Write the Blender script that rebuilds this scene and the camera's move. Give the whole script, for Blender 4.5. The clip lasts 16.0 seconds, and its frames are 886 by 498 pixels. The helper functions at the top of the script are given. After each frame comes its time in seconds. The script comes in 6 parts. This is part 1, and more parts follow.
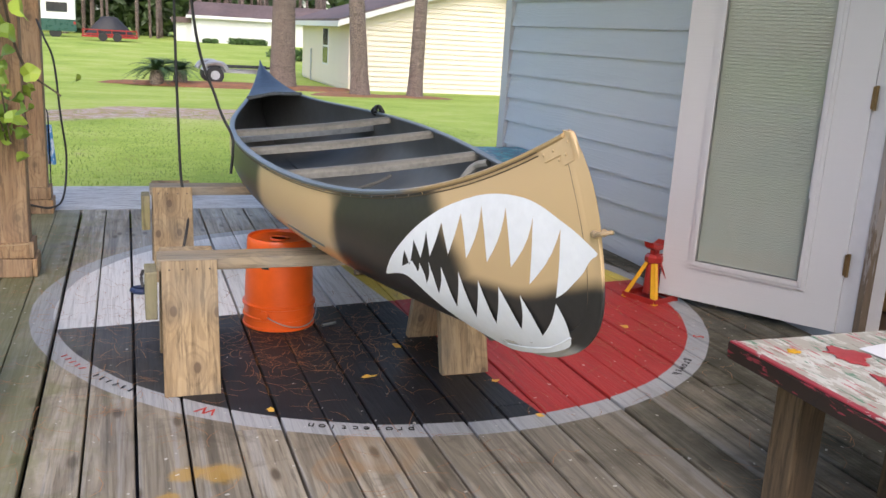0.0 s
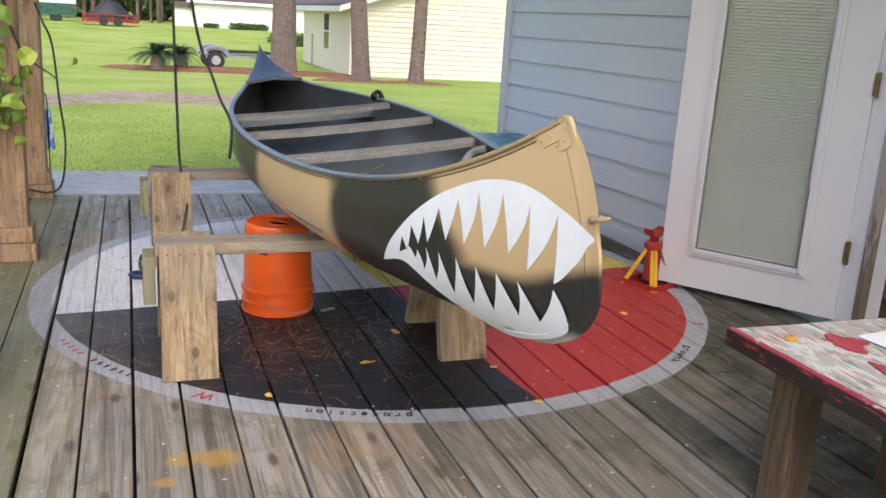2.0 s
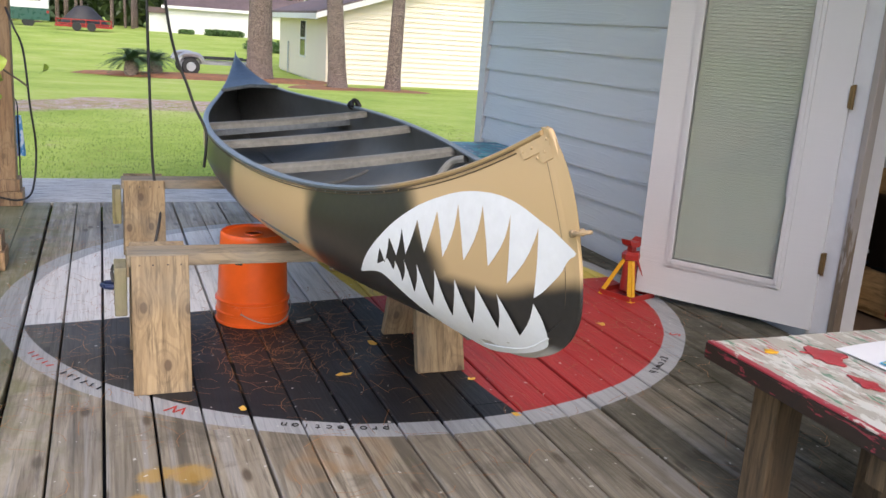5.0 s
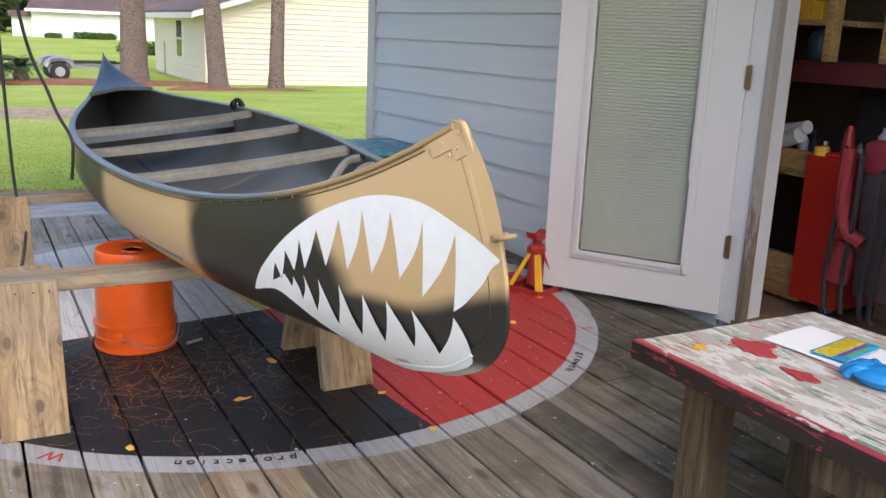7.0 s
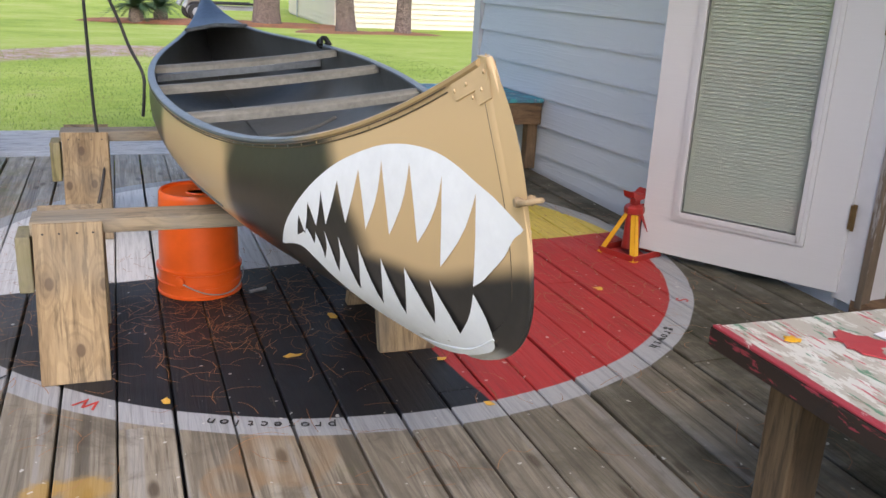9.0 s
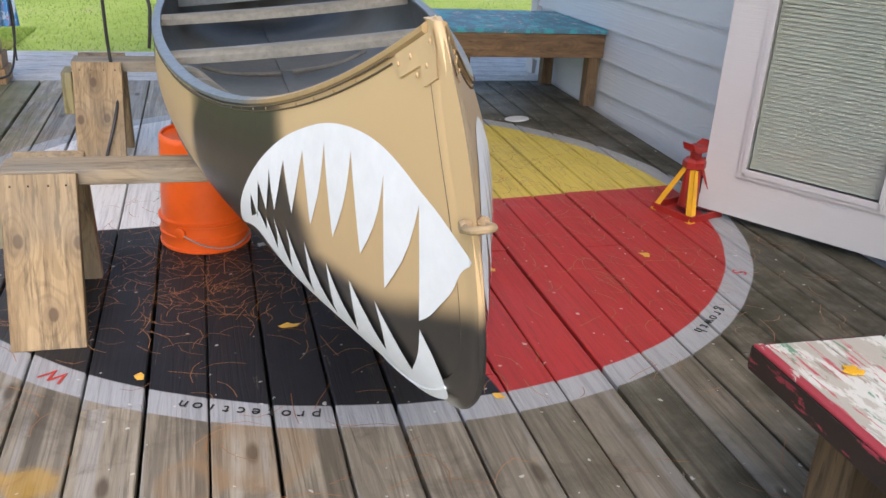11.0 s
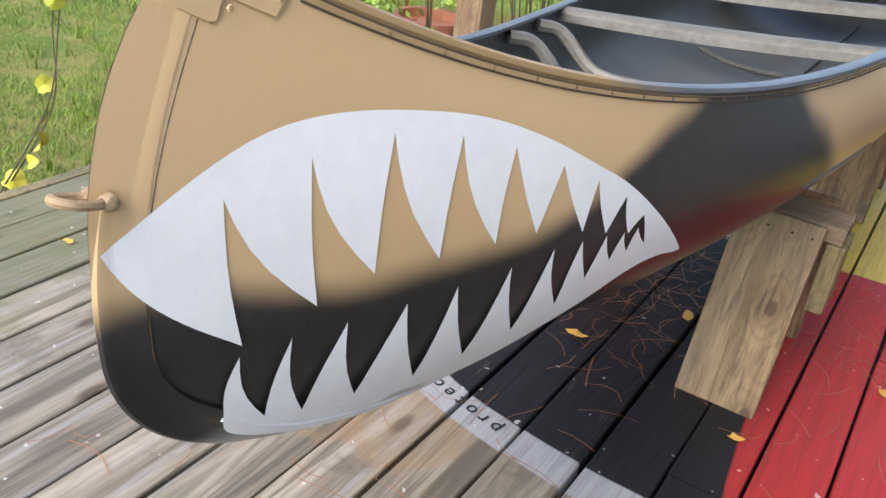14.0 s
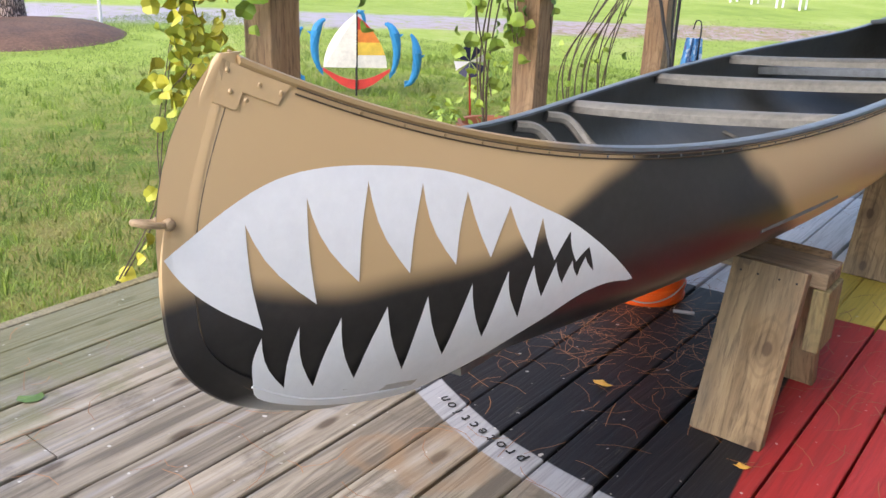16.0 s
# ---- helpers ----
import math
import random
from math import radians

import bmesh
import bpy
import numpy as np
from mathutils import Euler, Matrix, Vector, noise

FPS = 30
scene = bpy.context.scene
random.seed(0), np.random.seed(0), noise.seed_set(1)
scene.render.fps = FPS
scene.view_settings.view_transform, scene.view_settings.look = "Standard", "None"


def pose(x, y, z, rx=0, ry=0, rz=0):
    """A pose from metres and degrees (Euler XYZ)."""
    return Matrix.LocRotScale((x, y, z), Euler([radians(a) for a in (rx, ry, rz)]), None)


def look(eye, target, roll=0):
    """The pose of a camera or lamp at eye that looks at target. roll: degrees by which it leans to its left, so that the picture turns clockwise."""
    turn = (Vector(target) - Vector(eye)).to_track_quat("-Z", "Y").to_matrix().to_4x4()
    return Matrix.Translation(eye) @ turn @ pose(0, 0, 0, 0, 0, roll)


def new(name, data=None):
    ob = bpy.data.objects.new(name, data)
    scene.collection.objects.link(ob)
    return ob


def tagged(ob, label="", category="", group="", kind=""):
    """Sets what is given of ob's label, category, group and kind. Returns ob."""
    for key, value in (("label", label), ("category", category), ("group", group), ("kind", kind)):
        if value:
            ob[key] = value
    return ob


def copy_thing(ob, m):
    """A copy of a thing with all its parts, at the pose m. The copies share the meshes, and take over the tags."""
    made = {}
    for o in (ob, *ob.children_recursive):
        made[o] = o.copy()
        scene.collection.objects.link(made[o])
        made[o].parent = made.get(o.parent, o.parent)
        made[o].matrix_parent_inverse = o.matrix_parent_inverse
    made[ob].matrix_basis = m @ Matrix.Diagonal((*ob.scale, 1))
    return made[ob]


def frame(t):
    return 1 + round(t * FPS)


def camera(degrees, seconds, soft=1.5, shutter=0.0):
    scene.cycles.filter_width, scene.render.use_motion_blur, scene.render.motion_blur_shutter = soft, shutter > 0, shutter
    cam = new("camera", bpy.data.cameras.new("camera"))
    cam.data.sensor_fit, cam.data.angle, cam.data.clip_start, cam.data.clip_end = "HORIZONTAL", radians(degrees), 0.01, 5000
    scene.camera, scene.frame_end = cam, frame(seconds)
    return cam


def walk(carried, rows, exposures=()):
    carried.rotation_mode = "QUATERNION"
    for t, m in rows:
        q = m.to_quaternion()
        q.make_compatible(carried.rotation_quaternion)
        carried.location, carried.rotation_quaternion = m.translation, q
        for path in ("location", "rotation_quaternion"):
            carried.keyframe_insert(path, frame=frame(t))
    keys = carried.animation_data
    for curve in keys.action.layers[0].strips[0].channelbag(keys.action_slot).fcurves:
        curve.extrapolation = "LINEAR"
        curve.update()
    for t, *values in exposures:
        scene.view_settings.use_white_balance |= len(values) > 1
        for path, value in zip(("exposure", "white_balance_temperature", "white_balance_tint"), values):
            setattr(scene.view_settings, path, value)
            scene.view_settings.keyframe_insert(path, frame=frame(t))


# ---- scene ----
cam = camera(53.6, 16.0, shutter=0.0)
EXPOSURE = 1.15
PATH = [
    (0, (0.989, 0.983, 1.154), (1.658, 2.809, 0.685), 3.3),
    (0.5, (0.982, 0.979, 1.152), (1.643, 2.805, 0.674), 3.5),
    (1, (0.99, 0.982, 1.149), (1.631, 2.812, 0.657), 3.4),
    (1.5, (0.998, 0.985, 1.149), (1.644, 2.812, 0.654), 3.5),
    (2, (0.999, 0.987, 1.151), (1.665, 2.806, 0.652), 3.5),
    (2.5, (0.992, 0.989, 1.152), (1.66, 2.812, 0.672), 4.0),
    (3, (0.994, 0.993, 1.152), (1.686, 2.813, 0.695), 4.0),
    (3.5, (0.988, 0.995, 1.159), (1.677, 2.82, 0.719), 4.1),
    (3.7, (0.985, 0.999, 1.161), (1.679, 2.82, 0.712), 4.0),
    (5.8, (1.012, 1.055, 1.143), (1.774, 2.841, 0.665), 4.3),
    (6, (1.008, 1.094, 1.14), (1.82, 2.859, 0.666), 3.9),
    (6.5, (0.999, 1.188, 1.137), (1.936, 2.888, 0.654), 2.3),
    (7, (1.058, 1.208, 1.133), (1.993, 2.911, 0.657), 2.4),
    (7.5, (1.188, 1.178, 1.136), (1.952, 2.966, 0.669), 4.0),
    (8, (1.267, 1.217, 1.114), (1.946, 3.016, 0.562), 3.2),
    (8.2, (1.276, 1.284, 1.101), (1.97, 3.07, 0.528), 3.2),
    (10.3, (1.471, 1.449, 1.095), (2.013, 3.264, 0.456), 4.8),
    (10.5, (1.508, 1.514, 1.088), (2.027, 3.32, 0.403), 5.5),
    (11, (1.568, 1.632, 1.123), (2.07, 3.405, 0.344), 3.5),
    (11.5, (1.664, 1.719, 1.108), (2.101, 3.483, 0.274), 4.1),
    (12, (1.827, 1.833, 1.114), (1.975, 3.604, 0.197), 6.7),
    (12.5, (1.922, 1.902, 1.121), (1.925, 3.636, 0.125), 6.0),
    (13, (2.014, 2.0, 1.095), (1.783, 3.721, 0.104), 8.2),
    (13.5, (2.144, 2.039, 1.098), (1.562, 3.696, 0.141), 7.4),
    (14, (2.307, 2.02, 1.111), (1.447, 3.564, 0.174), 7.9),
    (14.5, (2.325, 1.974, 1.126), (1.431, 3.534, 0.252), 5.3),
    (15, (2.456, 1.928, 1.135), (1.428, 3.438, 0.32), 4.5),
    (15.5, (2.578, 1.866, 1.155), (1.45, 3.342, 0.413), 3.5),
    (16, (2.629, 1.837, 1.159), (1.505, 3.324, 0.434), 2.2),
]
walk(cam, [(t, look(eye, target, roll)) for t, eye, target, roll in PATH], [(0, 1.12, 6700, 15), (8.2, 1.12, 6700, 15), (11.5, 1.34, 6600, 13), (13, 1.60, 6450, 12), (14, 1.62, 6450, 13), (16, 1.56, 6650, 16)])

# ---- world and light ----
world = bpy.data.worlds.new("sky")
scene.world = world
world.use_nodes = True
_wn, _wl = world.node_tree.nodes, world.node_tree.links
_sky = _wn.new("ShaderNodeTexSky")
_sky.sky_type, _sky.sun_disc = "NISHITA", False
_sky.sun_elevation, _sky.sun_rotation = radians(44), radians(-168)
_sky.air_density, _sky.dust_density = 1.0, 2.0
_wl.new(_sky.outputs["Color"], _wn["Background"].inputs["Color"])
_wn["Background"].inputs["Strength"].default_value = 0.15
_sun = bpy.data.lights.new("sun", "SUN")
_sun.energy, _sun.angle, _sun.color = 0.62, radians(36), (1.0, 0.95, 0.89)
sun = new("sun", _sun)
sun.matrix_world = look((-1.2, -5.6, 6.0), (0, 0, 0))
scene.view_settings.exposure = EXPOSURE


# ---- small tools ----
def rnd(a, b):
    return random.uniform(a, b)


def add_box(bm, lo, hi, m=None, bevel=0.0):
    vs = [bm.verts.new((x, y, z)) for x in (lo[0], hi[0]) for y in (lo[1], hi[1]) for z in (lo[2], hi[2])]
    fs = [(0, 1, 3, 2), (4, 6, 7, 5), (0, 4, 5, 1), (2, 3, 7, 6), (0, 2, 6, 4), (1, 5, 7, 3)]
    made = [bm.faces.new([vs[i] for i in f]) for f in fs]
    if bevel:
        edges = list({e for f in made for e in f.edges})
        got = bmesh.ops.bevel(bm, geom=edges, offset=bevel, segments=2, affect="EDGES", profile=0.5)
        vs = list({v for f in got["faces"] for v in f.verts} | {v for v in vs if v.is_valid})
    if m is not None:
        bmesh.ops.transform(bm, matrix=m, verts=vs)
    return vs


def box(lo, hi, m=None, bevel=0.0):
    bm = bmesh.new()
    add_box(bm, lo, hi, m, bevel)
    return bm


def lathe(profile, seg=32, m=None, bm=None):
    """A turned shape about z from (radius, height) pairs."""
    bm = bm or bmesh.new()
    rings, all_v = [], []
    for r, z in profile:
        ring = [bm.verts.new((r * math.cos(2 * math.pi * i / seg), r * math.sin(2 * math.pi * i / seg), z)) for i in range(seg)]
        rings.append(ring)
        all_v += ring
    for a, b in zip(rings, rings[1:]):
        for i in range(seg):
            bm.faces.new((a[i], a[(i + 1) % seg], b[(i + 1) % seg], b[i]))
    for ring, flip in ((rings[0], True), (rings[-1], False)):
        if max((v.co.xy.length for v in ring)) > 1e-5:
            bm.faces.new(ring[::-1] if flip else ring)
    if m is not None:
        bmesh.ops.transform(bm, matrix=m, verts=all_v)
    return bm


def tube(path, radius, seg=8, bm=None, taper=None):
    """A round bar along a list of points."""
    bm = bm or bmesh.new()
    pts = [Vector(p) for p in path]
    rings = []
    up = Vector((0.13, 0.27, 0.95))
    for i, p in enumerate(pts):
        d = (pts[min(i + 1, len(pts) - 1)] - pts[max(i - 1, 0)]).normalized()
        side = d.cross(up)
        side = side.normalized() if side.length > 1e-4 else Vector((1, 0, 0))
        top = side.cross(d)
        r = radius if taper is None else radius * (1 + (taper - 1) * i / (len(pts) - 1))
        rings.append([bm.verts.new(p + r * (math.cos(a) * side + math.sin(a) * top)) for a in [2 * math.pi * k / seg for k in range(seg)]])
    for a, b in zip(rings, rings[1:]):
        for k in range(seg):
            bm.faces.new((a[k], a[(k + 1) % seg], b[(k + 1) % seg], b[k]))
    bm.faces.new(rings[0][::-1])
    bm.faces.new(rings[-1])
    return bm


def glide(points, n=12):
    """A smooth line through a few points."""
    p = [Vector(q) for q in points]
    p = [2 * p[0] - p[1]] + p + [2 * p[-1] - p[-2]]
    out = []
    for i in range(1, len(p) - 2):
        for k in range(n):
            t = k / n
            a, b, c, d = p[i - 1], p[i], p[i + 1], p[i + 2]
            out.append(0.5 * (2 * b + (c - a) * t + (2 * a - 5 * b + 4 * c - d) * t * t + (3 * b - a - 3 * c + d) * t ** 3))
    return out + [p[-2]]


def mesh_of(bm, name, smooth=False):
    bmesh.ops.recalc_face_normals(bm, faces=bm.faces)
    me = bpy.data.meshes.new(name)
    bm.to_mesh(me)
    bm.free()
    if smooth:
        for p in me.polygons:
            p.use_smooth = True
        me.set_sharp_from_angle(angle=radians(40))
    return me


def thing(name, label, category, group="", at=None, kind=""):
    ob = new(name)
    ob.empty_display_size = 0.05
    if at is not None:
        ob.matrix_basis = at
    return tagged(ob, label, category, group, kind)


def part(name, bm, material, parent, label="", smooth=False, at=None):
    ob = new(name, mesh_of(bm, name, smooth) if isinstance(bm, bmesh.types.BMesh) else bm)
    if not ob.data.materials:
        ob.data.materials.append(material)
    ob.parent = parent
    if at is not None:
        ob.matrix_basis = at
    return tagged(ob, label)


def solo(name, bm, material, label, category, group="", kind="", smooth=False, at=None):
    ob = part(name, bm, material, None, "", smooth, at)
    return tagged(ob, label, category, group, kind)


# ---- materials ----
class Nodes:
    """Short hand for building a node tree."""

    def __init__(self, name):
        self.m = bpy.data.materials.new(name)
        self.m.use_nodes = True
        self.t = self.m.node_tree
        self.p = self.t.nodes["Principled BSDF"]

    def node(self, kind, operation="", use_clamp=False, interpolation_type="", data_type="", feature=""):
        n = self.t.nodes.new("ShaderNode" + kind)
        if operation:
            n.operation = operation
        if use_clamp:
            n.use_clamp = True
        if interpolation_type:
            n.interpolation_type = interpolation_type
        if data_type:
            n.data_type = data_type
        if feature:
            n.feature = feature
        return n

    def put(self, sock, v):
        if isinstance(v, bpy.types.NodeSocket):
            self.t.links.new(v, sock)
        elif isinstance(v, (tuple, list)) and len(v) == 3 and sock.type == "RGBA":
            sock.default_value = (*v, 1)
        else:
            sock.default_value = v

    def f(self, op, a, b=0.0, c=0.0, clamp=False):
        n = self.node("Math", operation=op, use_clamp=clamp)
        for s, v in zip(n.inputs, (a, b, c)):
            self.put(s, v)
        return n.outputs[0]

    def step(self, v, lo, hi, to0=0.0, to1=1.0):
        n = self.node("MapRange", interpolation_type="SMOOTHSTEP")
        for s, x in zip(n.inputs, (v, lo, hi, to0, to1)):
            self.put(s, x)
        return n.outputs[0]

    def mix(self, k, a, b):
        n = self.node("Mix", data_type="RGBA")
        self.put(n.inputs[0], k)
        self.put(n.inputs[6], a)
        self.put(n.inputs[7], b)
        return n.outputs[2]

    def xyz(self, where="Object"):
        if where == "World":
            v = self.node("NewGeometry").outputs["Position"]
        else:
            v = self.node("TexCoord").outputs[where]
        s = self.node("SeparateXYZ")
        self.put(s.inputs[0], v)
        return v, s.outputs[0], s.outputs[1], s.outputs[2]

    def scaled(self, v, sc, jitter=False):
        n = self.node("Mapping")
        self.put(n.inputs["Vector"], v)
        n.inputs["Scale"].default_value = sc
        if jitter:
            r = self.node("ObjectInfo").outputs["Random"]
            c = self.node("CombineXYZ")
            for i, k in enumerate((37.0, 53.0, 71.0)):
                self.put(c.inputs[i], self.f("MULTIPLY", r, k))
            self.put(n.inputs["Location"], c.outputs[0])
        return n.outputs[0]

    def noise(self, v, scale, detail=4.0, rough=0.6, dist=0.0):
        n = self.node("TexNoise")
        self.put(n.inputs["Vector"], v)
        for k, x in (("Scale", scale), ("Detail", detail), ("Roughness", rough), ("Distortion", dist)):
            n.inputs[k].default_value = x
        return n.outputs["Fac"]

    def ramp(self, v, stops):
        n = self.node("ValToRGB")
        self.put(n.inputs[0], v)
        e = n.color_ramp.elements
        for i, (pos, col) in enumerate(stops):
            el = e[i] if i < 2 else e.new(pos)
            el.position, el.color = pos, (*col, 1)
        return n.outputs[0]

    def bump(self, h, strength=0.3, dist=0.01):
        n = self.node("Bump")
        n.inputs["Strength"].default_value, n.inputs["Distance"].default_value = strength, dist
        self.put(n.inputs["Height"], h)
        self.put(self.p.inputs["Normal"], n.outputs[0])

    def done(self, col, rough=0.6, metal=0.0, spec=0.5):
        self.put(self.p.inputs["Base Color"], col)
        self.put(self.p.inputs["Roughness"], rough)
        self.put(self.p.inputs["Metallic"], metal)
        self.p.inputs["Specular IOR Level"].default_value = spec
        return self.m


def plain(name, c, rough=0.5, metal=0.0, var=0.18, scale=25.0, bump=0.15, spec=0.5, where="Object"):
    """A surface of one colour with grain, blotches and a fine relief."""
    n = Nodes(name)
    v, *_ = n.xyz(where)
    a, b = n.noise(v, scale, 6, 0.65), n.noise(v, scale * 0.12, 3, 0.5)
    k = n.f("ADD", n.f("MULTIPLY", a, 0.5), n.f("MULTIPLY", b, 0.5))
    dark = tuple(x * (1 - var * 1.6) for x in c)
    light = tuple(min(x * (1 + var), 1) for x in c)
    col = n.ramp(k, [(0.3, dark), (0.7, light)])
    n.bump(a, bump, 0.003)
    return n.done(col, n.step(b, 0.2, 0.8, max(rough - 0.12, 0.03), min(rough + 0.12, 1)), metal, spec)


def lumber(name, c1, c2, axis="y", rough=0.75, knots=0.5, jitter=True, weather=0.3, green=0.0):
    """Sawn wood with grain along one axis, knots, checks and grey weathering."""
    n = Nodes(name)
    v, x, y, z = n.xyz("Object")
    st = {"x": (1.2, 13, 13), "y": (13, 1.2, 13), "z": (13, 13, 1.2)}[axis]
    sv = n.scaled(v, st, jitter)
    g1 = n.noise(sv, 1.6, 6, 0.7, 0.6)
    g2 = n.noise(sv, 6.0, 4, 0.7, 0.2)
    info = n.node("ObjectInfo").outputs["Random"]
    along, a1, a2 = {"x": (x, y, z), "y": (y, x, z), "z": (z, x, y)}[axis]
    kc = n.node("CombineXYZ")
    n.put(kc.inputs[0], n.f("ADD", n.f("MULTIPLY", along, 4.6), n.f("MULTIPLY", info, 41.0 if jitter else 0.0)))
    n.put(kc.inputs[1], n.f("ADD", n.f("MULTIPLY", n.f("ADD", a1, a2), 7.0), n.f("MULTIPLY", info, 23.0 if jitter else 0.0)))
    vor = n.node("TexVoronoi")
    vor.voronoi_dimensions = "2D"
    n.put(vor.inputs["Vector"], kc.outputs[0])
    vor.inputs["Scale"].default_value = 1.0
    knot = n.f("MAXIMUM", n.step(vor.outputs["Distance"], 0.12, 0.06), n.f("MULTIPLY", n.step(vor.outputs["Distance"], 0.30, 0.12), 0.35))
    big = n.noise(n.scaled(v, (2, 2, 2), jitter), 1.3, 3, 0.5)
    flow = n.noise(n.scaled(v, {"x": (0.55, 6, 6), "y": (6, 0.55, 6), "z": (6, 6, 0.55)}[axis], jitter), 1.0, 2, 0.5)
    field = n.f("ADD", flow, n.f("MULTIPLY", n.step(vor.outputs["Distance"], 0.5, 0.0), 0.22))
    lines = n.step(n.f("SINE", n.f("MULTIPLY", field, 75.0)), 0.1, 0.95)
    col = n.mix(n.step(g1, 0.3, 0.7), c1, c2)
    col = n.mix(n.f("MULTIPLY", lines, 0.26), col, tuple(q * 0.55 for q in c1))
    col = n.mix(n.f("MULTIPLY", n.step(g2, 0.47, 0.66), 0.7), col, tuple(q * 0.4 for q in c1))
    col = n.mix(n.f("MULTIPLY", knot, knots), col, (0.07, 0.04, 0.02))
    col = n.mix(n.f("MULTIPLY", n.step(big, 0.4, 0.7), weather), col, (0.24, 0.235, 0.21))
    if green:
        col = n.mix(n.f("MULTIPLY", n.step(n.noise(v, 2.2, 5, 0.7), 0.45, 0.7), green), col, (0.16, 0.17, 0.05))
    n.bump(n.f("SUBTRACT", g1, n.f("MULTIPLY", g2, 0.6)), 0.45, 0.004)
    return n.done(col, n.step(big, 0.2, 0.8, rough - 0.15, rough + 0.1))


WHEEL, CROSS, SKEW = (2.045, 4.665), (2.06, 4.575), 6.8


def deck_wood():
    """Grey weathered boards, damp, with a round painted wheel of four colours and a pale rim."""
    n = Nodes("deck_wood")
    v, _, _, _ = n.xyz("Object")
    w, x, y, z = n.xyz("World")
    sv = n.scaled(v, (15, 1.3, 15), True)
    g1 = n.noise(sv, 1.3, 6, 0.62, 1.0)
    g2 = n.noise(n.scaled(v, (60, 2.2, 60), True), 1.6, 4, 0.7, 0.3)
    info = n.node("ObjectInfo").outputs["Random"]
    info2 = n.f("FRACT", n.f("MULTIPLY", info, 17.3))
    flow = n.noise(n.scaled(v, (7.5, 0.42, 1.0), True), 1.0, 2, 0.5)
    lines = n.step(n.f("SINE", n.f("MULTIPLY", n.f("ADD", flow, n.f("MULTIPLY", g1, 0.03)), 120.0)), 0.0, 0.95)
    wood = n.mix(n.step(g1, 0.30, 0.70), (0.20, 0.165, 0.12), (0.43, 0.375, 0.29))
    wood = n.mix(n.f("MULTIPLY", lines, n.step(info2, 0.15, 0.6, 0.15, 0.55)), wood, (0.115, 0.095, 0.07))
    wood = n.mix(n.f("MULTIPLY", n.step(g2, 0.52, 0.66), 0.55), wood, (0.045, 0.036, 0.027))
    wood = n.mix(n.f("MULTIPLY", info, 0.60), wood, (0.12, 0.108, 0.09))
    wood = n.mix(n.f("MULTIPLY", info2, 0.35), wood, (0.30, 0.265, 0.20))
    streak = n.noise(n.scaled(v, (24, 0.7, 1.0), True), 1.0, 4, 0.6, 0.5)
    wood = n.mix(n.f("MULTIPLY", n.step(streak, 0.53, 0.68), 0.5), wood, (0.36, 0.35, 0.335))
    wood = n.mix(n.f("MULTIPLY", n.step(streak, 0.47, 0.34), 0.55), wood, (0.075, 0.065, 0.052))
    dirt = n.noise(n.scaled(w, (1.0, 1.0, 1.0)), 3.2, 6, 0.72, 0.4)
    wood = n.mix(n.f("MULTIPLY", n.step(dirt, 0.52, 0.68), 0.5), wood, (0.075, 0.064, 0.048))
    kc = n.node("CombineXYZ")
    sx = n.node("SeparateXYZ")
    n.put(sx.inputs[0], v)
    n.put(kc.inputs[0], n.f("ADD", n.f("MULTIPLY", sx.outputs[1], 2.2), n.f("MULTIPLY", info, 41.0)))
    n.put(kc.inputs[1], n.f("ADD", n.f("MULTIPLY", sx.outputs[0], 6.0), n.f("MULTIPLY", info, 23.0)))
    kv = n.node("TexVoronoi")
    kv.voronoi_dimensions = "2D"
    n.put(kv.inputs["Vector"], kc.outputs[0])
    kv.inputs["Scale"].default_value = 1.0
    wood = n.mix(n.f("MULTIPLY", n.step(kv.outputs["Distance"], 0.11, 0.04), 0.75), wood, (0.06, 0.04, 0.025))
    big = n.noise(w, 1.1, 4, 0.6)
    fine = n.noise(w, 7.0, 6, 0.7)
    moss = n.f("MULTIPLY", n.step(n.f("ADD", fine, n.f("MULTIPLY", n.step(x, 1.1, 0.25), 0.5)), 0.55, 0.85), 0.55)
    wood = n.mix(moss, wood, (0.15, 0.16, 0.05))
    # dark green algae towards the wall, with the shade under the eave coloured in
    algae_shade = n.f("MULTIPLY", n.step(n.f("ADD", x, n.f("MULTIPLY", info2, 0.5)), 2.35, 3.2), n.step(fine, 0.3, 0.65, 0.55, 1.0))
    wood = n.mix(n.f("MULTIPLY", algae_shade, 0.92), wood, (0.038, 0.038, 0.024))
    # amber stains and white drips
    for cx, cy, r in ((1.20, 3.15, 0.075), (1.10, 3.17, 0.05), (1.065, 3.06, 0.045)):
        d = n.f("SQRT", n.f("ADD", n.f("POWER", n.f("SUBTRACT", x, cx), 2.0), n.f("POWER", n.f("SUBTRACT", y, cy), 2.0)))
        k = n.step(n.f("ADD", d, n.f("MULTIPLY", n.f("SUBTRACT", fine, 0.5), 0.12)), r, r * 0.5)
        wood = n.mix(n.f("MULTIPLY", k, 0.7), wood, (0.45, 0.27, 0.06))
    for cx, cy, r in ((1.63, 3.18, 0.14), (1.5, 3.1, 0.08)):
        d = n.f("SQRT", n.f("ADD", n.f("POWER", n.f("SUBTRACT", x, cx), 2.0), n.f("POWER", n.f("SUBTRACT", y, cy), 2.0)))
        q = n.f("ADD", d, n.f("MULTIPLY", n.f("SUBTRACT", fine, 0.5), 0.10))
        k = n.f("MULTIPLY", n.step(q, r, r * 0.8), n.step(q, r * 0.35, r * 0.8, 0.35, 1.0))
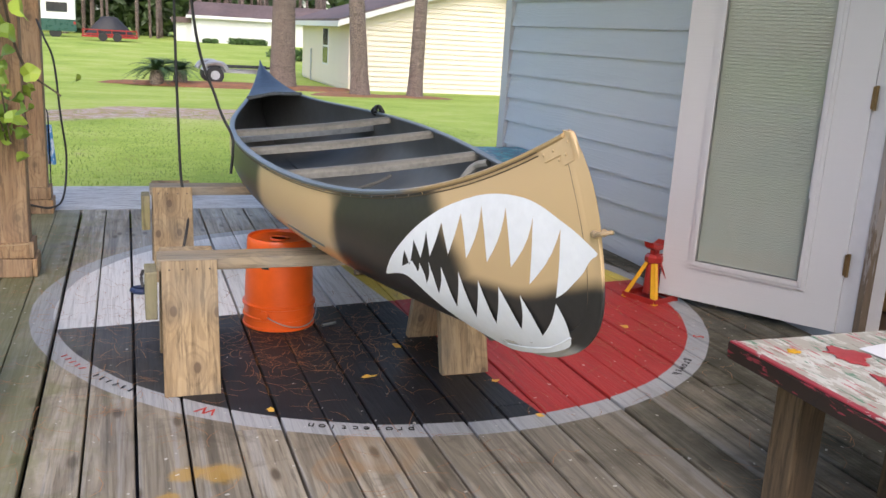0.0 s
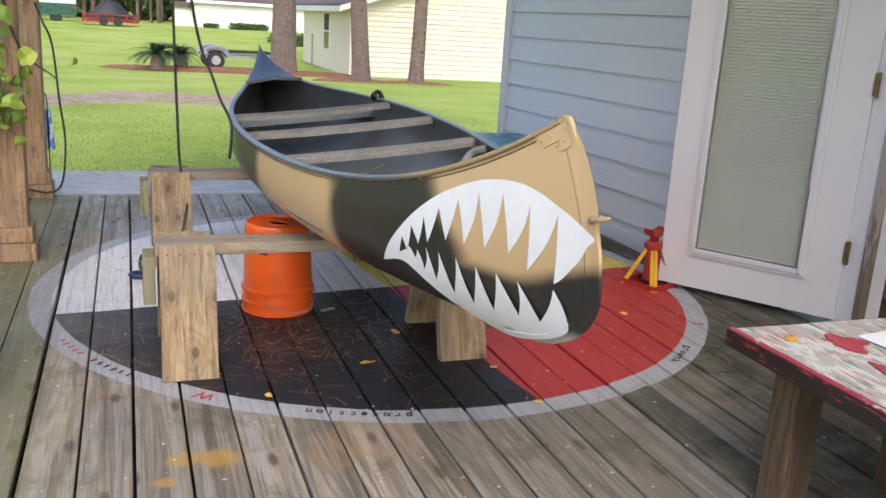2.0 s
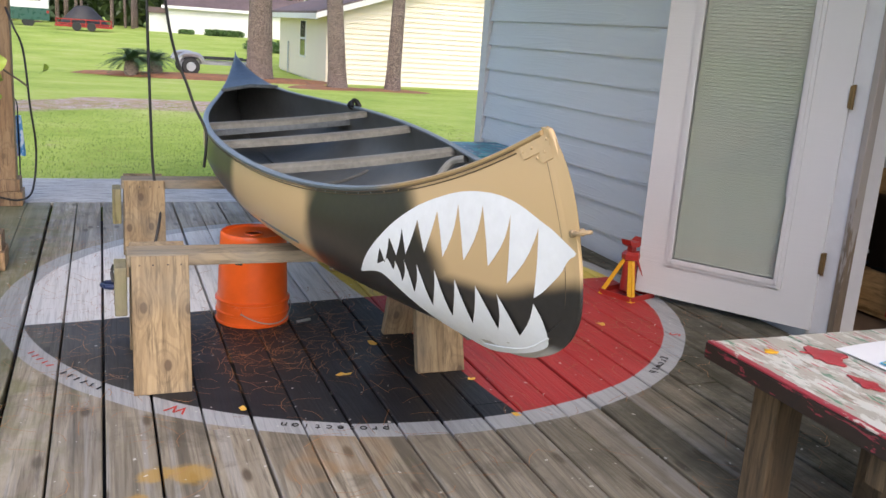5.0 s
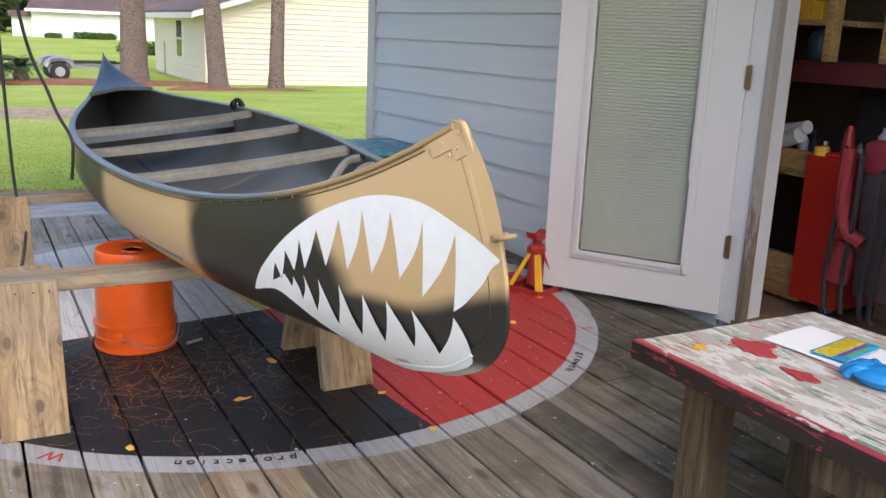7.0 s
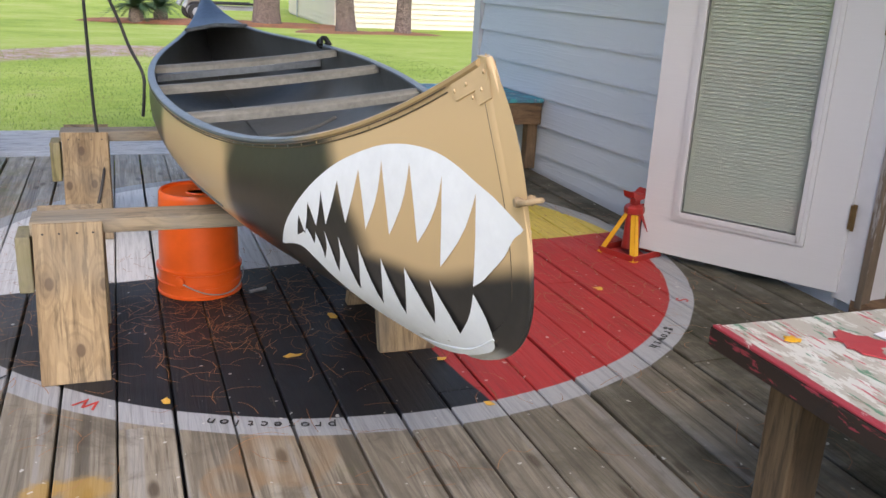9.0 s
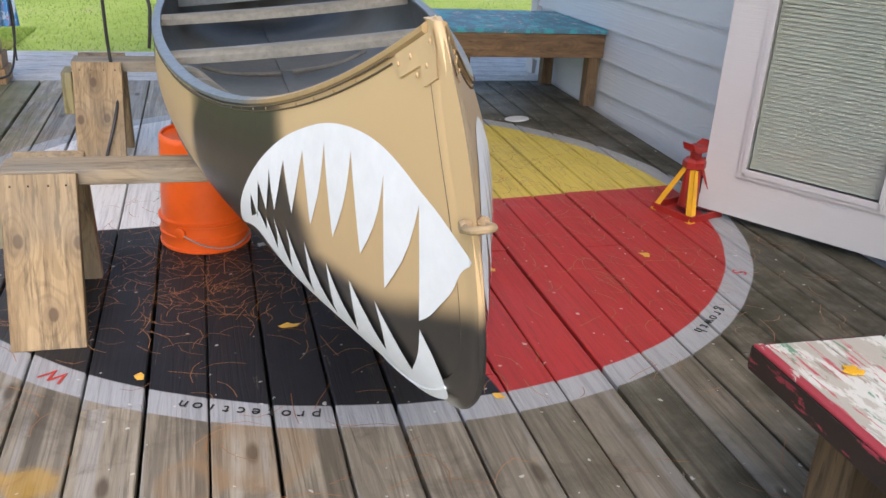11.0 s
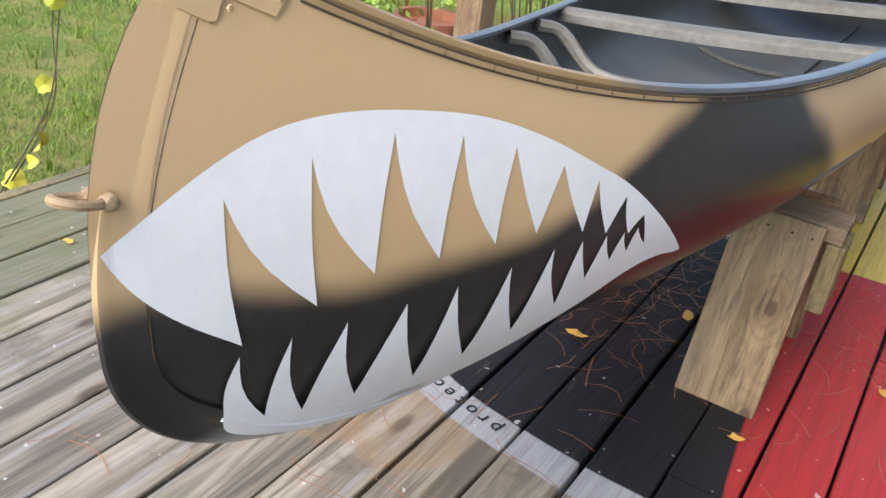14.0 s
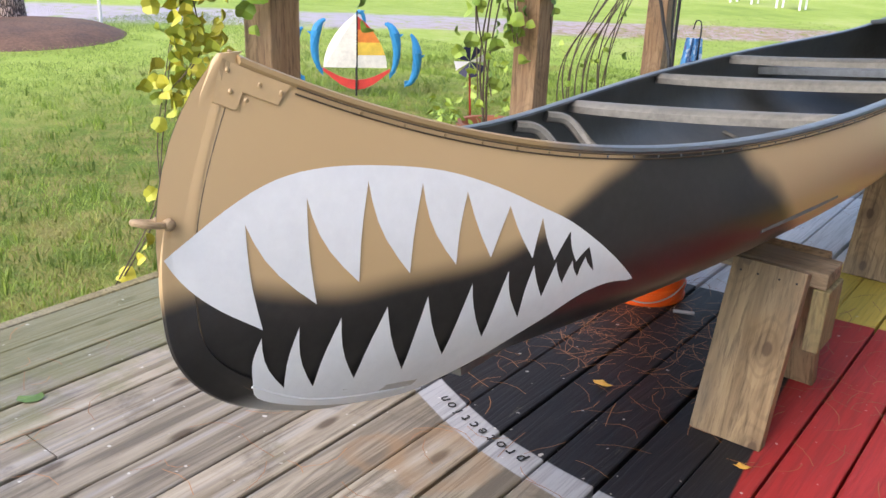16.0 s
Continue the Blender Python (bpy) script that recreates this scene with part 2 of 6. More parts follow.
        wood = n.mix(n.f("MULTIPLY", k, 0.45), wood, (0.30, 0.19, 0.10))
    # the wheel
    dx, dy = n.f("SUBTRACT", x, WHEEL[0]), n.f("SUBTRACT", y, WHEEL[1])
    r = n.f("SQRT", n.f("ADD", n.f("MULTIPLY", dx, dx), n.f("MULTIPLY", dy, dy)))
    wob = n.f("MULTIPLY", n.f("SUBTRACT", n.noise(w, 2.5, 2), 0.5), 0.02)
    r = n.f("ADD", r, wob)
    qx, qy = n.f("SUBTRACT", x, CROSS[0]), n.f("SUBTRACT", y, CROSS[1])
    c, s = math.cos(radians(SKEW)), math.sin(radians(SKEW))
    a = n.f("ADD", n.f("MULTIPLY", qx, c), n.f("MULTIPLY", qy, s))
    b = n.f("SUBTRACT", n.f("MULTIPLY", qy, c), n.f("MULTIPLY", qx, s))
    right, back = n.step(n.f("ADD", a, wob), -0.004, 0.004), n.step(n.f("ADD", b, wob), -0.004, 0.004)
    front = n.mix(right, (0.016, 0.017, 0.021), (0.42, 0.037, 0.036))
    rear = n.mix(right, (0.72, 0.72, 0.72), (0.66, 0.52, 0.10))
    paint = n.mix(back, front, rear)
    rim = n.step(r, 1.352, 1.358)
    paint = n.mix(rim, paint, (0.37, 0.38, 0.395))
    paint = n.mix(n.f("MULTIPLY", n.step(g2, 0.44, 0.64), 0.22), paint, (0.02, 0.02, 0.02))
    inside = n.step(r, 1.446, 1.440)
    worn = n.step(n.f("ADD", n.f("MULTIPLY", g2, 0.5), n.f("MULTIPLY", fine, 0.5)), 0.60, 0.68)
    hold = n.f("MULTIPLY", inside, n.f("SUBTRACT", 1.0, n.f("MULTIPLY", worn, 0.5)))
    left_fade = n.step(a, -1.35, -0.9, 0.75, 1.0)
    col = n.mix(n.f("MULTIPLY", hold, left_fade), wood, paint)
    spots = n.step(n.noise(w, 42.0, 1, 0.4), 0.74, 0.77)
    col = n.mix(n.f("MULTIPLY", spots, 0.6), col, (0.7, 0.68, 0.62))
    n.bump(n.f("SUBTRACT", n.f("MULTIPLY", g1, 1.2), n.f("ADD", n.f("MULTIPLY", lines, 0.25), n.f("MULTIPLY", g2, 0.8))), 0.55, 0.004)
    wet = n.step(big, 0.35, 0.65)
    rough = n.mix(n.f("MULTIPLY", inside, 0.5), n.step(wet, 0, 1, 0.42, 0.72), (0.46, 0.46, 0.46))
    return n.done(col, rough, 0.0, 0.28)


def camo_paint():
    """Tan hull paint with soft sprayed black patches."""
    n = Nodes("camo_paint")
    v, x, y, z = n.xyz("Object")
    nz = n.f("SUBTRACT", n.noise(v, 3.0, 3, 0.5), 0.5)
    fine = n.noise(v, 60.0, 4, 0.6)
    d = n.f("MULTIPLY", nz, 0.10)
    left = n.step(x, 0.03, -0.03)
    dip = n.f("MULTIPLY", left, -0.03)
    lip = n.f("ADD", n.f("SUBTRACT", 0.325, n.f("MULTIPLY", n.step(y, 2.37, 2.62), 0.062)), n.f("ADD", dip, n.f("MULTIPLY", n.step(y, 2.8, 3.0), 0.03)))
    low = n.step(n.f("ADD", z, n.f("MULTIPLY", nz, 0.03)), n.f("ADD", lip, 0.02), n.f("SUBTRACT", lip, 0.025))
    low = n.f("MULTIPLY", low, n.step(y, 3.45, 3.3))
    chin = n.step(n.f("ADD", z, n.f("MULTIPLY", n.f("SUBTRACT", y, 2.4), 0.12)), 0.165, 0.13)
    chin = n.f("MULTIPLY", chin, n.step(y, 2.92, 2.8))
    sl = n.f("SUBTRACT", 2.93, n.f("MULTIPLY", n.f("SUBTRACT", 0.416, z), 0.95))
    sr = n.f("SUBTRACT", 3.11, n.f("MULTIPLY", n.f("SUBTRACT", 0.35, z), 2.6))
    start = n.f("ADD", n.f("MULTIPLY", left, sl), n.f("MULTIPLY", n.f("SUBTRACT", 1.0, left), sr))
    stop = n.f("ADD", 3.42, n.f("MULTIPLY", n.f("SUBTRACT", 1.0, left), n.f("MULTIPLY", n.f("SUBTRACT", 0.33, z), 1.2)))
    dd = n.f("ADD", y, n.f("MULTIPLY", nz, 0.22))
    e1 = n.step(dd, n.f("SUBTRACT", start, 0.05), n.f("ADD", start, 0.06))
    e2 = n.step(dd, n.f("ADD", stop, 0.05), n.f("SUBTRACT", stop, 0.04))
    patch = n.f("MULTIPLY", e1, e2)
    p2 = n.f("MULTIPLY", n.step(n.f("ADD", y, d), 4.14, 4.26), n.step(n.f("ADD", y, d), 5.05, 4.9))
    p3 = n.f("MULTIPLY", n.step(n.f("ADD", y, d), 5.5, 5.7), n.step(n.f("ADD", y, d), 6.15, 6.0))
    black = n.f("MAXIMUM", n.f("MAXIMUM", low, patch), n.f("MAXIMUM", p2, p3))
    stern = n.step(y, 6.35, 6.45)
    big = n.noise(v, 1.6, 3, 0.5)
    tan = n.mix(big, (0.52, 0.36, 0.19), (0.60, 0.43, 0.24))
    col = n.mix(black, tan, n.mix(fine, (0.022, 0.021, 0.020), (0.04, 0.038, 0.036)))
    col = n.mix(n.f("MULTIPLY", chin, 0.8), col, (0.58, 0.56, 0.52))
    col = n.mix(stern, col, (0.12, 0.17, 0.24))
    n.bump(n.f("ADD", n.f("MULTIPLY", n.noise(v, 220.0, 2), 0.02), n.noise(v, 4.0, 2)), 0.10, 0.014)
    return n.done(col, n.step(big, 0.2, 0.8, 0.27, 0.33), 0.0, 0.36)


def weathered_metal(name="aged_aluminium", c=(0.27, 0.285, 0.29)):
    n = Nodes(name)
    v, x, y, z = n.xyz("Object")
    a, b = n.noise(v, 40.0, 6, 0.7), n.noise(v, 4.0, 4, 0.6)
    col = n.ramp(n.f("ADD", n.f("MULTIPLY", a, 0.6), n.f("MULTIPLY", b, 0.4)), [(0.32, tuple(q * 0.45 for q in c)), (0.68, c)])
    col = n.mix(n.f("MULTIPLY", n.step(b, 0.55, 0.75), 0.4), col, (0.10, 0.09, 0.075))
    n.bump(a, 0.2, 0.002)
    return n.done(col, n.step(a, 0.3, 0.7, 0.42, 0.62), 0.35)


def grass_ground():
    n = Nodes("lawn")
    v, x, y, z = n.xyz("World")
    a, b, c = n.noise(v, 0.35, 4, 0.6), n.noise(v, 5.0, 6, 0.75), n.noise(v, 45.0, 4, 0.7)
    col = n.ramp(n.f("ADD", n.f("MULTIPLY", a, 0.45), n.f("ADD", n.f("MULTIPLY", b, 0.3), n.f("MULTIPLY", c, 0.25))),
                 [(0.30, (0.15, 0.25, 0.036)), (0.5, (0.37, 0.48, 0.095)), (0.68, (0.58, 0.60, 0.24))])
    bare = n.f("MULTIPLY", n.step(b, 0.56, 0.68), n.step(a, 0.5, 0.6))
    col = n.mix(n.f("MULTIPLY", bare, 0.55), col, (0.36, 0.27, 0.16))
    # soil and thatch in the thin grass by the deck, darkened for the shade there
    soil_shade_k = n.f("MULTIPLY", n.step(n.f("ADD", x, n.f("MULTIPLY", a, 2.0)), -3.6, -0.6), n.step(n.f("ABSOLUTE", n.f("SUBTRACT", x, -1.9)), 2.3, 2.05))
    shaded_thatch = n.mix(n.step(b, 0.38, 0.62), (0.07, 0.12, 0.018), (0.23, 0.16, 0.07))
    col = n.mix(n.f("MULTIPLY", n.f("MULTIPLY", soil_shade_k, n.step(y, 8.5, 6.5)), 0.72), col, shaded_thatch)
    wob = n.f("MULTIPLY", n.f("SUBTRACT", n.noise(v, 0.9, 4), 0.5), 1.6)
    # the drive: runs past the far end of the deck and bends round to the garden side
    line = n.f("SUBTRACT", n.f("ADD", y, wob), n.f("ADD", 18.3, n.f("MULTIPLY", n.f("MINIMUM", n.f("SUBTRACT", x, 0.8), 0.0), 1.3)))
    track = n.f("MULTIPLY", n.step(n.f("ABSOLUTE", line), 1.9, 1.1), n.step(x, 5.0, 3.2))
    soil = n.mix(n.step(b, 0.35, 0.62), (0.36, 0.17, 0.11), (0.52, 0.43, 0.40))
    soil = n.mix(n.f("MULTIPLY", n.step(x, -2.5, -5.5), 0.85), soil, (0.50, 0.47, 0.50))
    keep = n.step(b, 0.36, 0.5, 0.35, 1.0)
    col = n.mix(n.f("MULTIPLY", track, keep), col, soil)
    needles = n.f("MULTIPLY", n.step(x, -0.75, -0.2), n.f("MULTIPLY", n.step(y, 4.4, 5.0), n.step(y, 7.3, 6.6)))
    col = n.mix(n.f("MULTIPLY", needles, n.step(b, 0.35, 0.5)), col, (0.30, 0.13, 0.06))
    n.bump(n.f("ADD", b, c), 0.8, 0.03)
    return n.done(col, 0.9, 0.0, 0.15)


def bark_wood():
    n = Nodes("pine_bark")
    v, *_ = n.xyz("Object")
    sv = n.scaled(v, (9, 9, 3.2))
    vo = n.node("TexVoronoi", feature="DISTANCE_TO_EDGE")
    n.put(vo.inputs["Vector"], sv)
    crack = n.step(vo.outputs["Distance"], 0.02, 0.22)
    a = n.noise(v, 14.0, 6, 0.7)
    col = n.mix(crack, (0.09, 0.065, 0.055), n.ramp(a, [(0.3, (0.34, 0.24, 0.20)), (0.7, (0.58, 0.45, 0.39))]))
    n.bump(n.f("ADD", crack, n.f("MULTIPLY", a, 0.4)), 0.9, 0.04)
    return n.done(col, 0.9)


def leaf_mat(name, c1, c2, rough=0.5, dry=None):
    n = Nodes(name)
    v, *_ = n.xyz("Object")
    r = n.node("NewGeometry").outputs["Random Per Island"]
    k = n.f("ADD", n.f("MULTIPLY", r, 0.75), n.f("MULTIPLY", n.noise(v, 18.0, 3), 0.25))
    col = n.mix(k, c1, c2)
    if dry:
        big = n.noise(v, 1.1, 5, 0.65)
        col = n.mix(n.f("MULTIPLY", n.step(big, 0.52, 0.66), 0.6), col, dry)
        col = n.mix(n.f("MULTIPLY", n.step(n.noise(v, 2.3, 3), 0.55, 0.4), 0.45), col, tuple(q * 0.45 for q in c1))
    m = n.done(col, rough)
    n.p.inputs["Transmission Weight"].default_value = 0.0
    n.p.inputs["Subsurface Weight"].default_value = 0.0
    return m


def lapped_paint(name, c, rough=0.55, var=0.05, grain=1.0):
    n = Nodes(name)
    v, x, y, z = n.xyz("Object")
    g = n.noise(n.scaled(v, (1.5, 1.5, 40)), 2.0, 5, 0.7)
    b = n.noise(v, 1.3, 3)
    col = n.mix(n.f("ADD", n.f("MULTIPLY", g, 0.5), n.f("MULTIPLY", b, 0.5)), tuple(q * (1 - var * 2) for q in c), tuple(min(q * (1 + var), 1) for q in c))
    flow = n.noise(n.scaled(v, (0.5, 0.5, 7)), 1.0, 2, 0.5, 0.3)
    lines = n.step(n.f("SINE", n.f("MULTIPLY", flow, 110.0)), 0.2, 0.95)
    n.bump(n.f("ADD", g, n.f("MULTIPLY", lines, 0.5 * grain)), 0.4, 0.003)
    return n.done(col, rough)


def splatter(name, base, dabs, scale=3.0, rough=0.5):
    """A worn top covered with dried paint in several colours."""
    n = Nodes(name)
    v, *_ = n.xyz("World")
    g = n.noise(n.scaled(v, (8, 2, 8)), 3.0, 6, 0.7)
    col = n.mix(g, tuple(q * 0.7 for q in base), base)
    for i, (c, lo, st) in enumerate(dabs):
        sv = n.scaled(v, st)
        sv2 = n.node("VectorMath", operation="ADD")
        n.put(sv2.inputs[0], sv)
        sv2.inputs[1].default_value = (i * 7.3, i * 3.1, i * 5.7)
        k = n.step(n.noise(sv2.outputs[0], scale, 5, 0.65, 0.4), lo, lo + 0.035)
        col = n.mix(n.f("MULTIPLY", k, 0.9), col, c)
    n.bump(g, 0.3, 0.003)
    return n.done(col, rough)


M_DECK = deck_wood()
M_CAMO = camo_paint()
M_ALU = weathered_metal("aged_aluminium", (0.20, 0.205, 0.195))
M_SEAMSHADE = plain("dark_seam_shade", (0.11, 0.08, 0.05), 0.6)
M_RAIL = weathered_metal("grey_rail", (0.24, 0.27, 0.29))
M_THWART = weathered_metal("dull_thwart", (0.34, 0.33, 0.29))
M_WHITE = plain("tooth_white", (0.775, 0.795, 0.82), 0.5, 0, 0.05, 40, 0.2)
M_TAN = plain("tan_trim", (0.56, 0.395, 0.215), 0.34, 0, 0.08, 30, 0.1)
M_STERN = plain("blue_stern_paint", (0.10, 0.15, 0.22), 0.45, 0.2, 0.2, 30, 0.1)
M_LEG = lumber("leg_lumber", (0.22, 0.145, 0.07), (0.41, 0.295, 0.16), "z", weather=0.32, knots=0.8)
M_BAR = lumber("bar_lumber", (0.24, 0.18, 0.11), (0.38, 0.30, 0.20), "x", weather=0.7)
M_SIDE = lumber("end_lumber", (0.22, 0.18, 0.08), (0.34, 0.28, 0.14), "z", weather=0.5, green=0.4)
M_POST = lumber("post_lumber", (0.30, 0.17, 0.085), (0.46, 0.30, 0.16), "z", weather=0.2)
M_BENCHWOOD = lumber("bench_lumber", (0.16, 0.09, 0.045), (0.26, 0.16, 0.08), "x", weather=0.15)
M_BENCHLEG = lumber("bench_leg_lumber", (0.14, 0.085, 0.04), (0.24, 0.15, 0.08), "z", weather=0.15)
M_TABLELEG = lumber("table_leg_lumber", (0.07, 0.044, 0.022), (0.16, 0.105, 0.055), "z", weather=0.1)
M_TABLETOP = splatter("paint_crusted_top", (0.50, 0.47, 0.40), [((0.62, 0.62, 0.57), 0.50, (5, 1.6, 3)), ((0.27, 0.23, 0.18), 0.60, (9, 2.2, 3)), ((0.07, 0.22, 0.13), 0.60, (7, 1.3, 3)), ((0.46, 0.05, 0.08), 0.59, (16, 1.5, 3)), ((0.70, 0.70, 0.66), 0.63, (10, 2.5, 3)), ((0.04, 0.05, 0.04), 0.68, (11, 7, 3))], 5.0)
M_TABLEEDGE = splatter("paint_run_edge", (0.032, 0.02, 0.017), [((0.30, 0.04, 0.06), 0.58, (5, 3, 14)), ((0.02, 0.015, 0.015), 0.6, (5, 5, 5))])
M_BENCHTOP = splatter("blue_paint_top", (0.10, 0.26, 0.36), [((0.06, 0.40, 0.46), 0.5, (4, 3, 3)), ((0.45, 0.46, 0.48), 0.58, (5, 3, 3)), ((0.10, 0.09, 0.09), 0.62, (6, 4, 3))])
M_ORANGE = plain("orange_plastic", (0.80, 0.115, 0.012), 0.36, 0, 0.08, 20, 0.05)
M_BLACK = plain("black_rubber", (0.02, 0.02, 0.022), 0.5, 0, 0.2)
M_REDSTEEL = plain("red_steel", (0.34, 0.025, 0.02), 0.4, 0.1, 0.2)
M_YELSTEEL = plain("yellow_steel", (0.72, 0.38, 0.02), 0.4, 0.0, 0.12)
M_ROPE = plain("tan_rope", (0.42, 0.30, 0.17), 0.7, 0, 0.25, 120, 0.4)
M_SIDING = lapped_paint("pale_blue_siding", (0.63, 0.665, 0.71))
M_DOORWHITE = lapped_paint("white_door_paint", (0.50, 0.495, 0.50), 0.45, 0.03, 0.0)
M_TRIMWHITE = plain("white_trim", (0.62, 0.62, 0.63), 0.5, 0, 0.06, 12, 0.08)
def peeling():
    """Taupe jamb paint, flaked to dark rotten wood towards its foot."""
    n = Nodes("peeling_jamb")
    v, x, y, z = n.xyz("Object")
    g = n.noise(n.scaled(v, (40, 40, 6)), 1.0, 6, 0.7)
    k = n.step(n.f("SUBTRACT", g, n.f("MULTIPLY", z, 0.55)), 0.22, 0.30)
    col = n.mix(k, (0.30, 0.27, 0.25), n.mix(g, (0.07, 0.05, 0.035), (0.22, 0.17, 0.12)))
    n.bump(g, 0.5, 0.004)
    return n.done(col, 0.75)


M_PEEL = peeling()
M_BRASS = plain("aged_brass", (0.20, 0.13, 0.06), 0.45, 0.8, 0.3)
M_SLAT = plain("blind_slat", (0.40, 0.405, 0.37), 0.5, 0, 0.05)
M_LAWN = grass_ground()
M_BARK = bark_wood()
M_VINE = leaf_mat("vine_leaf", (0.12, 0.25, 0.03), (0.40, 0.52, 0.07))
M_YELLEAF = leaf_mat("yellow_vine_leaf", (0.20, 0.30, 0.03), (0.60, 0.52, 0.05))
M_STEM = plain("vine_stem", (0.10, 0.075, 0.05), 0.8)
M_PALM = leaf_mat("sago_leaf", (0.025, 0.06, 0.025), (0.07, 0.13, 0.05))
M_FOREST = leaf_mat("forest_leaf", (0.03, 0.06, 0.02), (0.10, 0.16, 0.05))
M_HEDGE = leaf_mat("hedge_leaf", (0.04, 0.10, 0.025), (0.11, 0.19, 0.05))
M_BLADE = leaf_mat("grass_blade", (0.085, 0.17, 0.016), (0.33, 0.45, 0.06), 0.6, (0.36, 0.28, 0.11))
M_STRAW = plain("pine_straw", (0.30, 0.13, 0.06), 0.85, 0, 0.4, 30, 0.8, where="World")
M_MULCH = plain("brown_mulch", (0.15, 0.085, 0.055), 0.9, 0, 0.4, 30, 0.8, where="World")
M_NEEDLE = leaf_mat("pine_needle", (0.20, 0.08, 0.03), (0.42, 0.20, 0.08))
M_DRYLEAF = leaf_mat("dry_leaf", (0.42, 0.20, 0.04), (0.75, 0.45, 0.08))
M_CREAM = lapped_paint("cream_siding", (0.82, 0.735, 0.60), 0.6, 0.04)
M_FARWHITE = plain("white_wall", (0.78, 0.78, 0.76), 0.6, 0, 0.05, 2, 0.05)
M_SHINGLE = plain("brown_shingle", (0.17, 0.12, 0.115), 0.85, 0, 0.3, 4, 0.4)
M_GLASSDARK = plain("dark_window", (0.03, 0.035, 0.04), 0.12, 0, 0.2)
M_STEEL = plain("galvanised_steel", (0.45, 0.47, 0.5), 0.4, 0.7, 0.2)
M_TARP = plain("dark_tarp", (0.025, 0.025, 0.03), 0.6, 0, 0.3, 5, 0.4)
M_TERRA = plain("terracotta", (0.38, 0.15, 0.08), 0.75, 0, 0.2)


# ---- ground and far things ----
def land(x, y):
    """Height of the lawn: level beside the deck, falling away gently, then a low rise."""
    d = max(y - 8.0, 0)
    z = -0.15 - 0.035 * min(d, 30) - 0.01 * max(min(d - 30, 8), 0)
    t = min(max((y - 44) / 34, 0), 1)
    return z + 0.80 * t * t * (3 - 2 * t) + 0.012 * math.sin(x * 0.9) * math.sin(y * 0.7)


def build_ground():
    xs = [-400, -200, -100, -60, -40, -30, -22] + [-16 + i for i in range(41)] + [30, 40, 60, 100, 200, 400]
    ys = [-400, -100, -40, -20, -10, -6, -3] + [i * 0.75 for i in range(60)] + [46 + 3 * i for i in range(14)] + [95, 120, 200, 400]
    bm = bmesh.new()
    g = [[bm.verts.new((x, y, land(x, y))) for y in ys] for x in xs]
    for i in range(len(xs) - 1):
        for j in range(len(ys) - 1):
            bm.faces.new((g[i][j], g[i + 1][j], g[i + 1][j + 1], g[i][j + 1]))
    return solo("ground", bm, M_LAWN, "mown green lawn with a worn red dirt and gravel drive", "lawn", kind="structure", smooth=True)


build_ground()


def blades(name, places, label, material, h=(0.04, 0.09), lean=0.5, w=0.004):
    """Many thin upright blades in one object."""
    vs, fs = [], []
    for x, y in places:
        a, hh = rnd(0, 6.28), rnd(*h)
        z = land(x, y) - 0.005
        dx, dy = w * math.cos(a), w * math.sin(a)
        lx, ly = lean * hh * math.cos(a + 1.3) * rnd(-1, 1), lean * hh * math.sin(a + 1.3) * rnd(-1, 1)
        k = len(vs)
        vs += [(x - dx, y - dy, z), (x + dx, y + dy, z), (x + lx * 0.4 + dx * 0.7, y + ly * 0.4 + dy * 0.7, z + hh * 0.6), (x + lx * 0.4 - dx * 0.7, y + ly * 0.4 - dy * 0.7, z + hh * 0.6), (x + lx, y + ly, z + hh)]
        fs += [(k, k + 1, k + 2, k + 3), (k + 3, k + 2, k + 4)]
    me = bpy.data.meshes.new(name)
    me.from_pydata(vs, [], fs)
    me.materials.append(material)
    return tagged(new(name, me), label, "grass", kind="stuff")


spots = []
for _ in range(150000):
    d = 7.0 * random.random() ** 1.9
    x, y = 0.235 - d, rnd(2.0, 9.5)
    if noise.noise((x * 1.7, y * 1.7, 0.0)) + 0.25 * noise.noise((x * 7, y * 7, 3.0)) > -0.28 + rnd(-0.12, 0.12):
        spots.append((x, y))
blades("grass", spots, "short green grass beside the deck", M_BLADE, (0.012, 0.042), 1.5, 0.0019)
tufts = []
for _ in range(900):
    x, y = 0.2 - 4.0 * random.random() ** 1.4, rnd(2.0, 8.5)
    tufts += [(x + random.gauss(0, 0.02), y + random.gauss(0, 0.02)) for _ in range(11)]
tufts = [(x, y) for x, y in tufts if x < 0.235]
blades("grass", tufts, "taller green grass tufts beside the deck", M_BLADE, (0.035, 0.085), 0.8, 0.0026)
spots = [(rnd(-3, 6.5), 7.62 + 11 * random.random() ** 2.2) for _ in range(45000)]
blades("grass", spots, "short green grass past the end of the deck", M_BLADE, (0.015, 0.035), 1.5, 0.003)


def leaf_clump(vs, fs, c, r, n, size, flat=1.0):
    for _ in range(n):
        d = Vector((random.gauss(0, 1), random.gauss(0, 1), random.gauss(0, 1))).normalized() * r * random.random() ** 0.4
        p = Vector(c) + Vector((d.x, d.y, d.z * flat))
        a = Euler((rnd(0, 6.28), rnd(-0.9, 0.9), rnd(0, 6.28))).to_matrix()
        s = size * rnd(0.6, 1.3)
        k = len(vs)
        vs += [tuple(p + a @ Vector(q)) for q in ((-s * 0.5, 0, 0), (0, -s * 0.28, s * 0.05), (s * 0.5, 0, 0), (0, s * 0.28, s * 0.05))]
        fs.append((k, k + 1, k + 2, k + 3))


def soup(name, vs, fs, material, parent=None):
    me = bpy.data.meshes.new(name)
    me.from_pydata(vs, [], fs)
    me.materials.append(material)
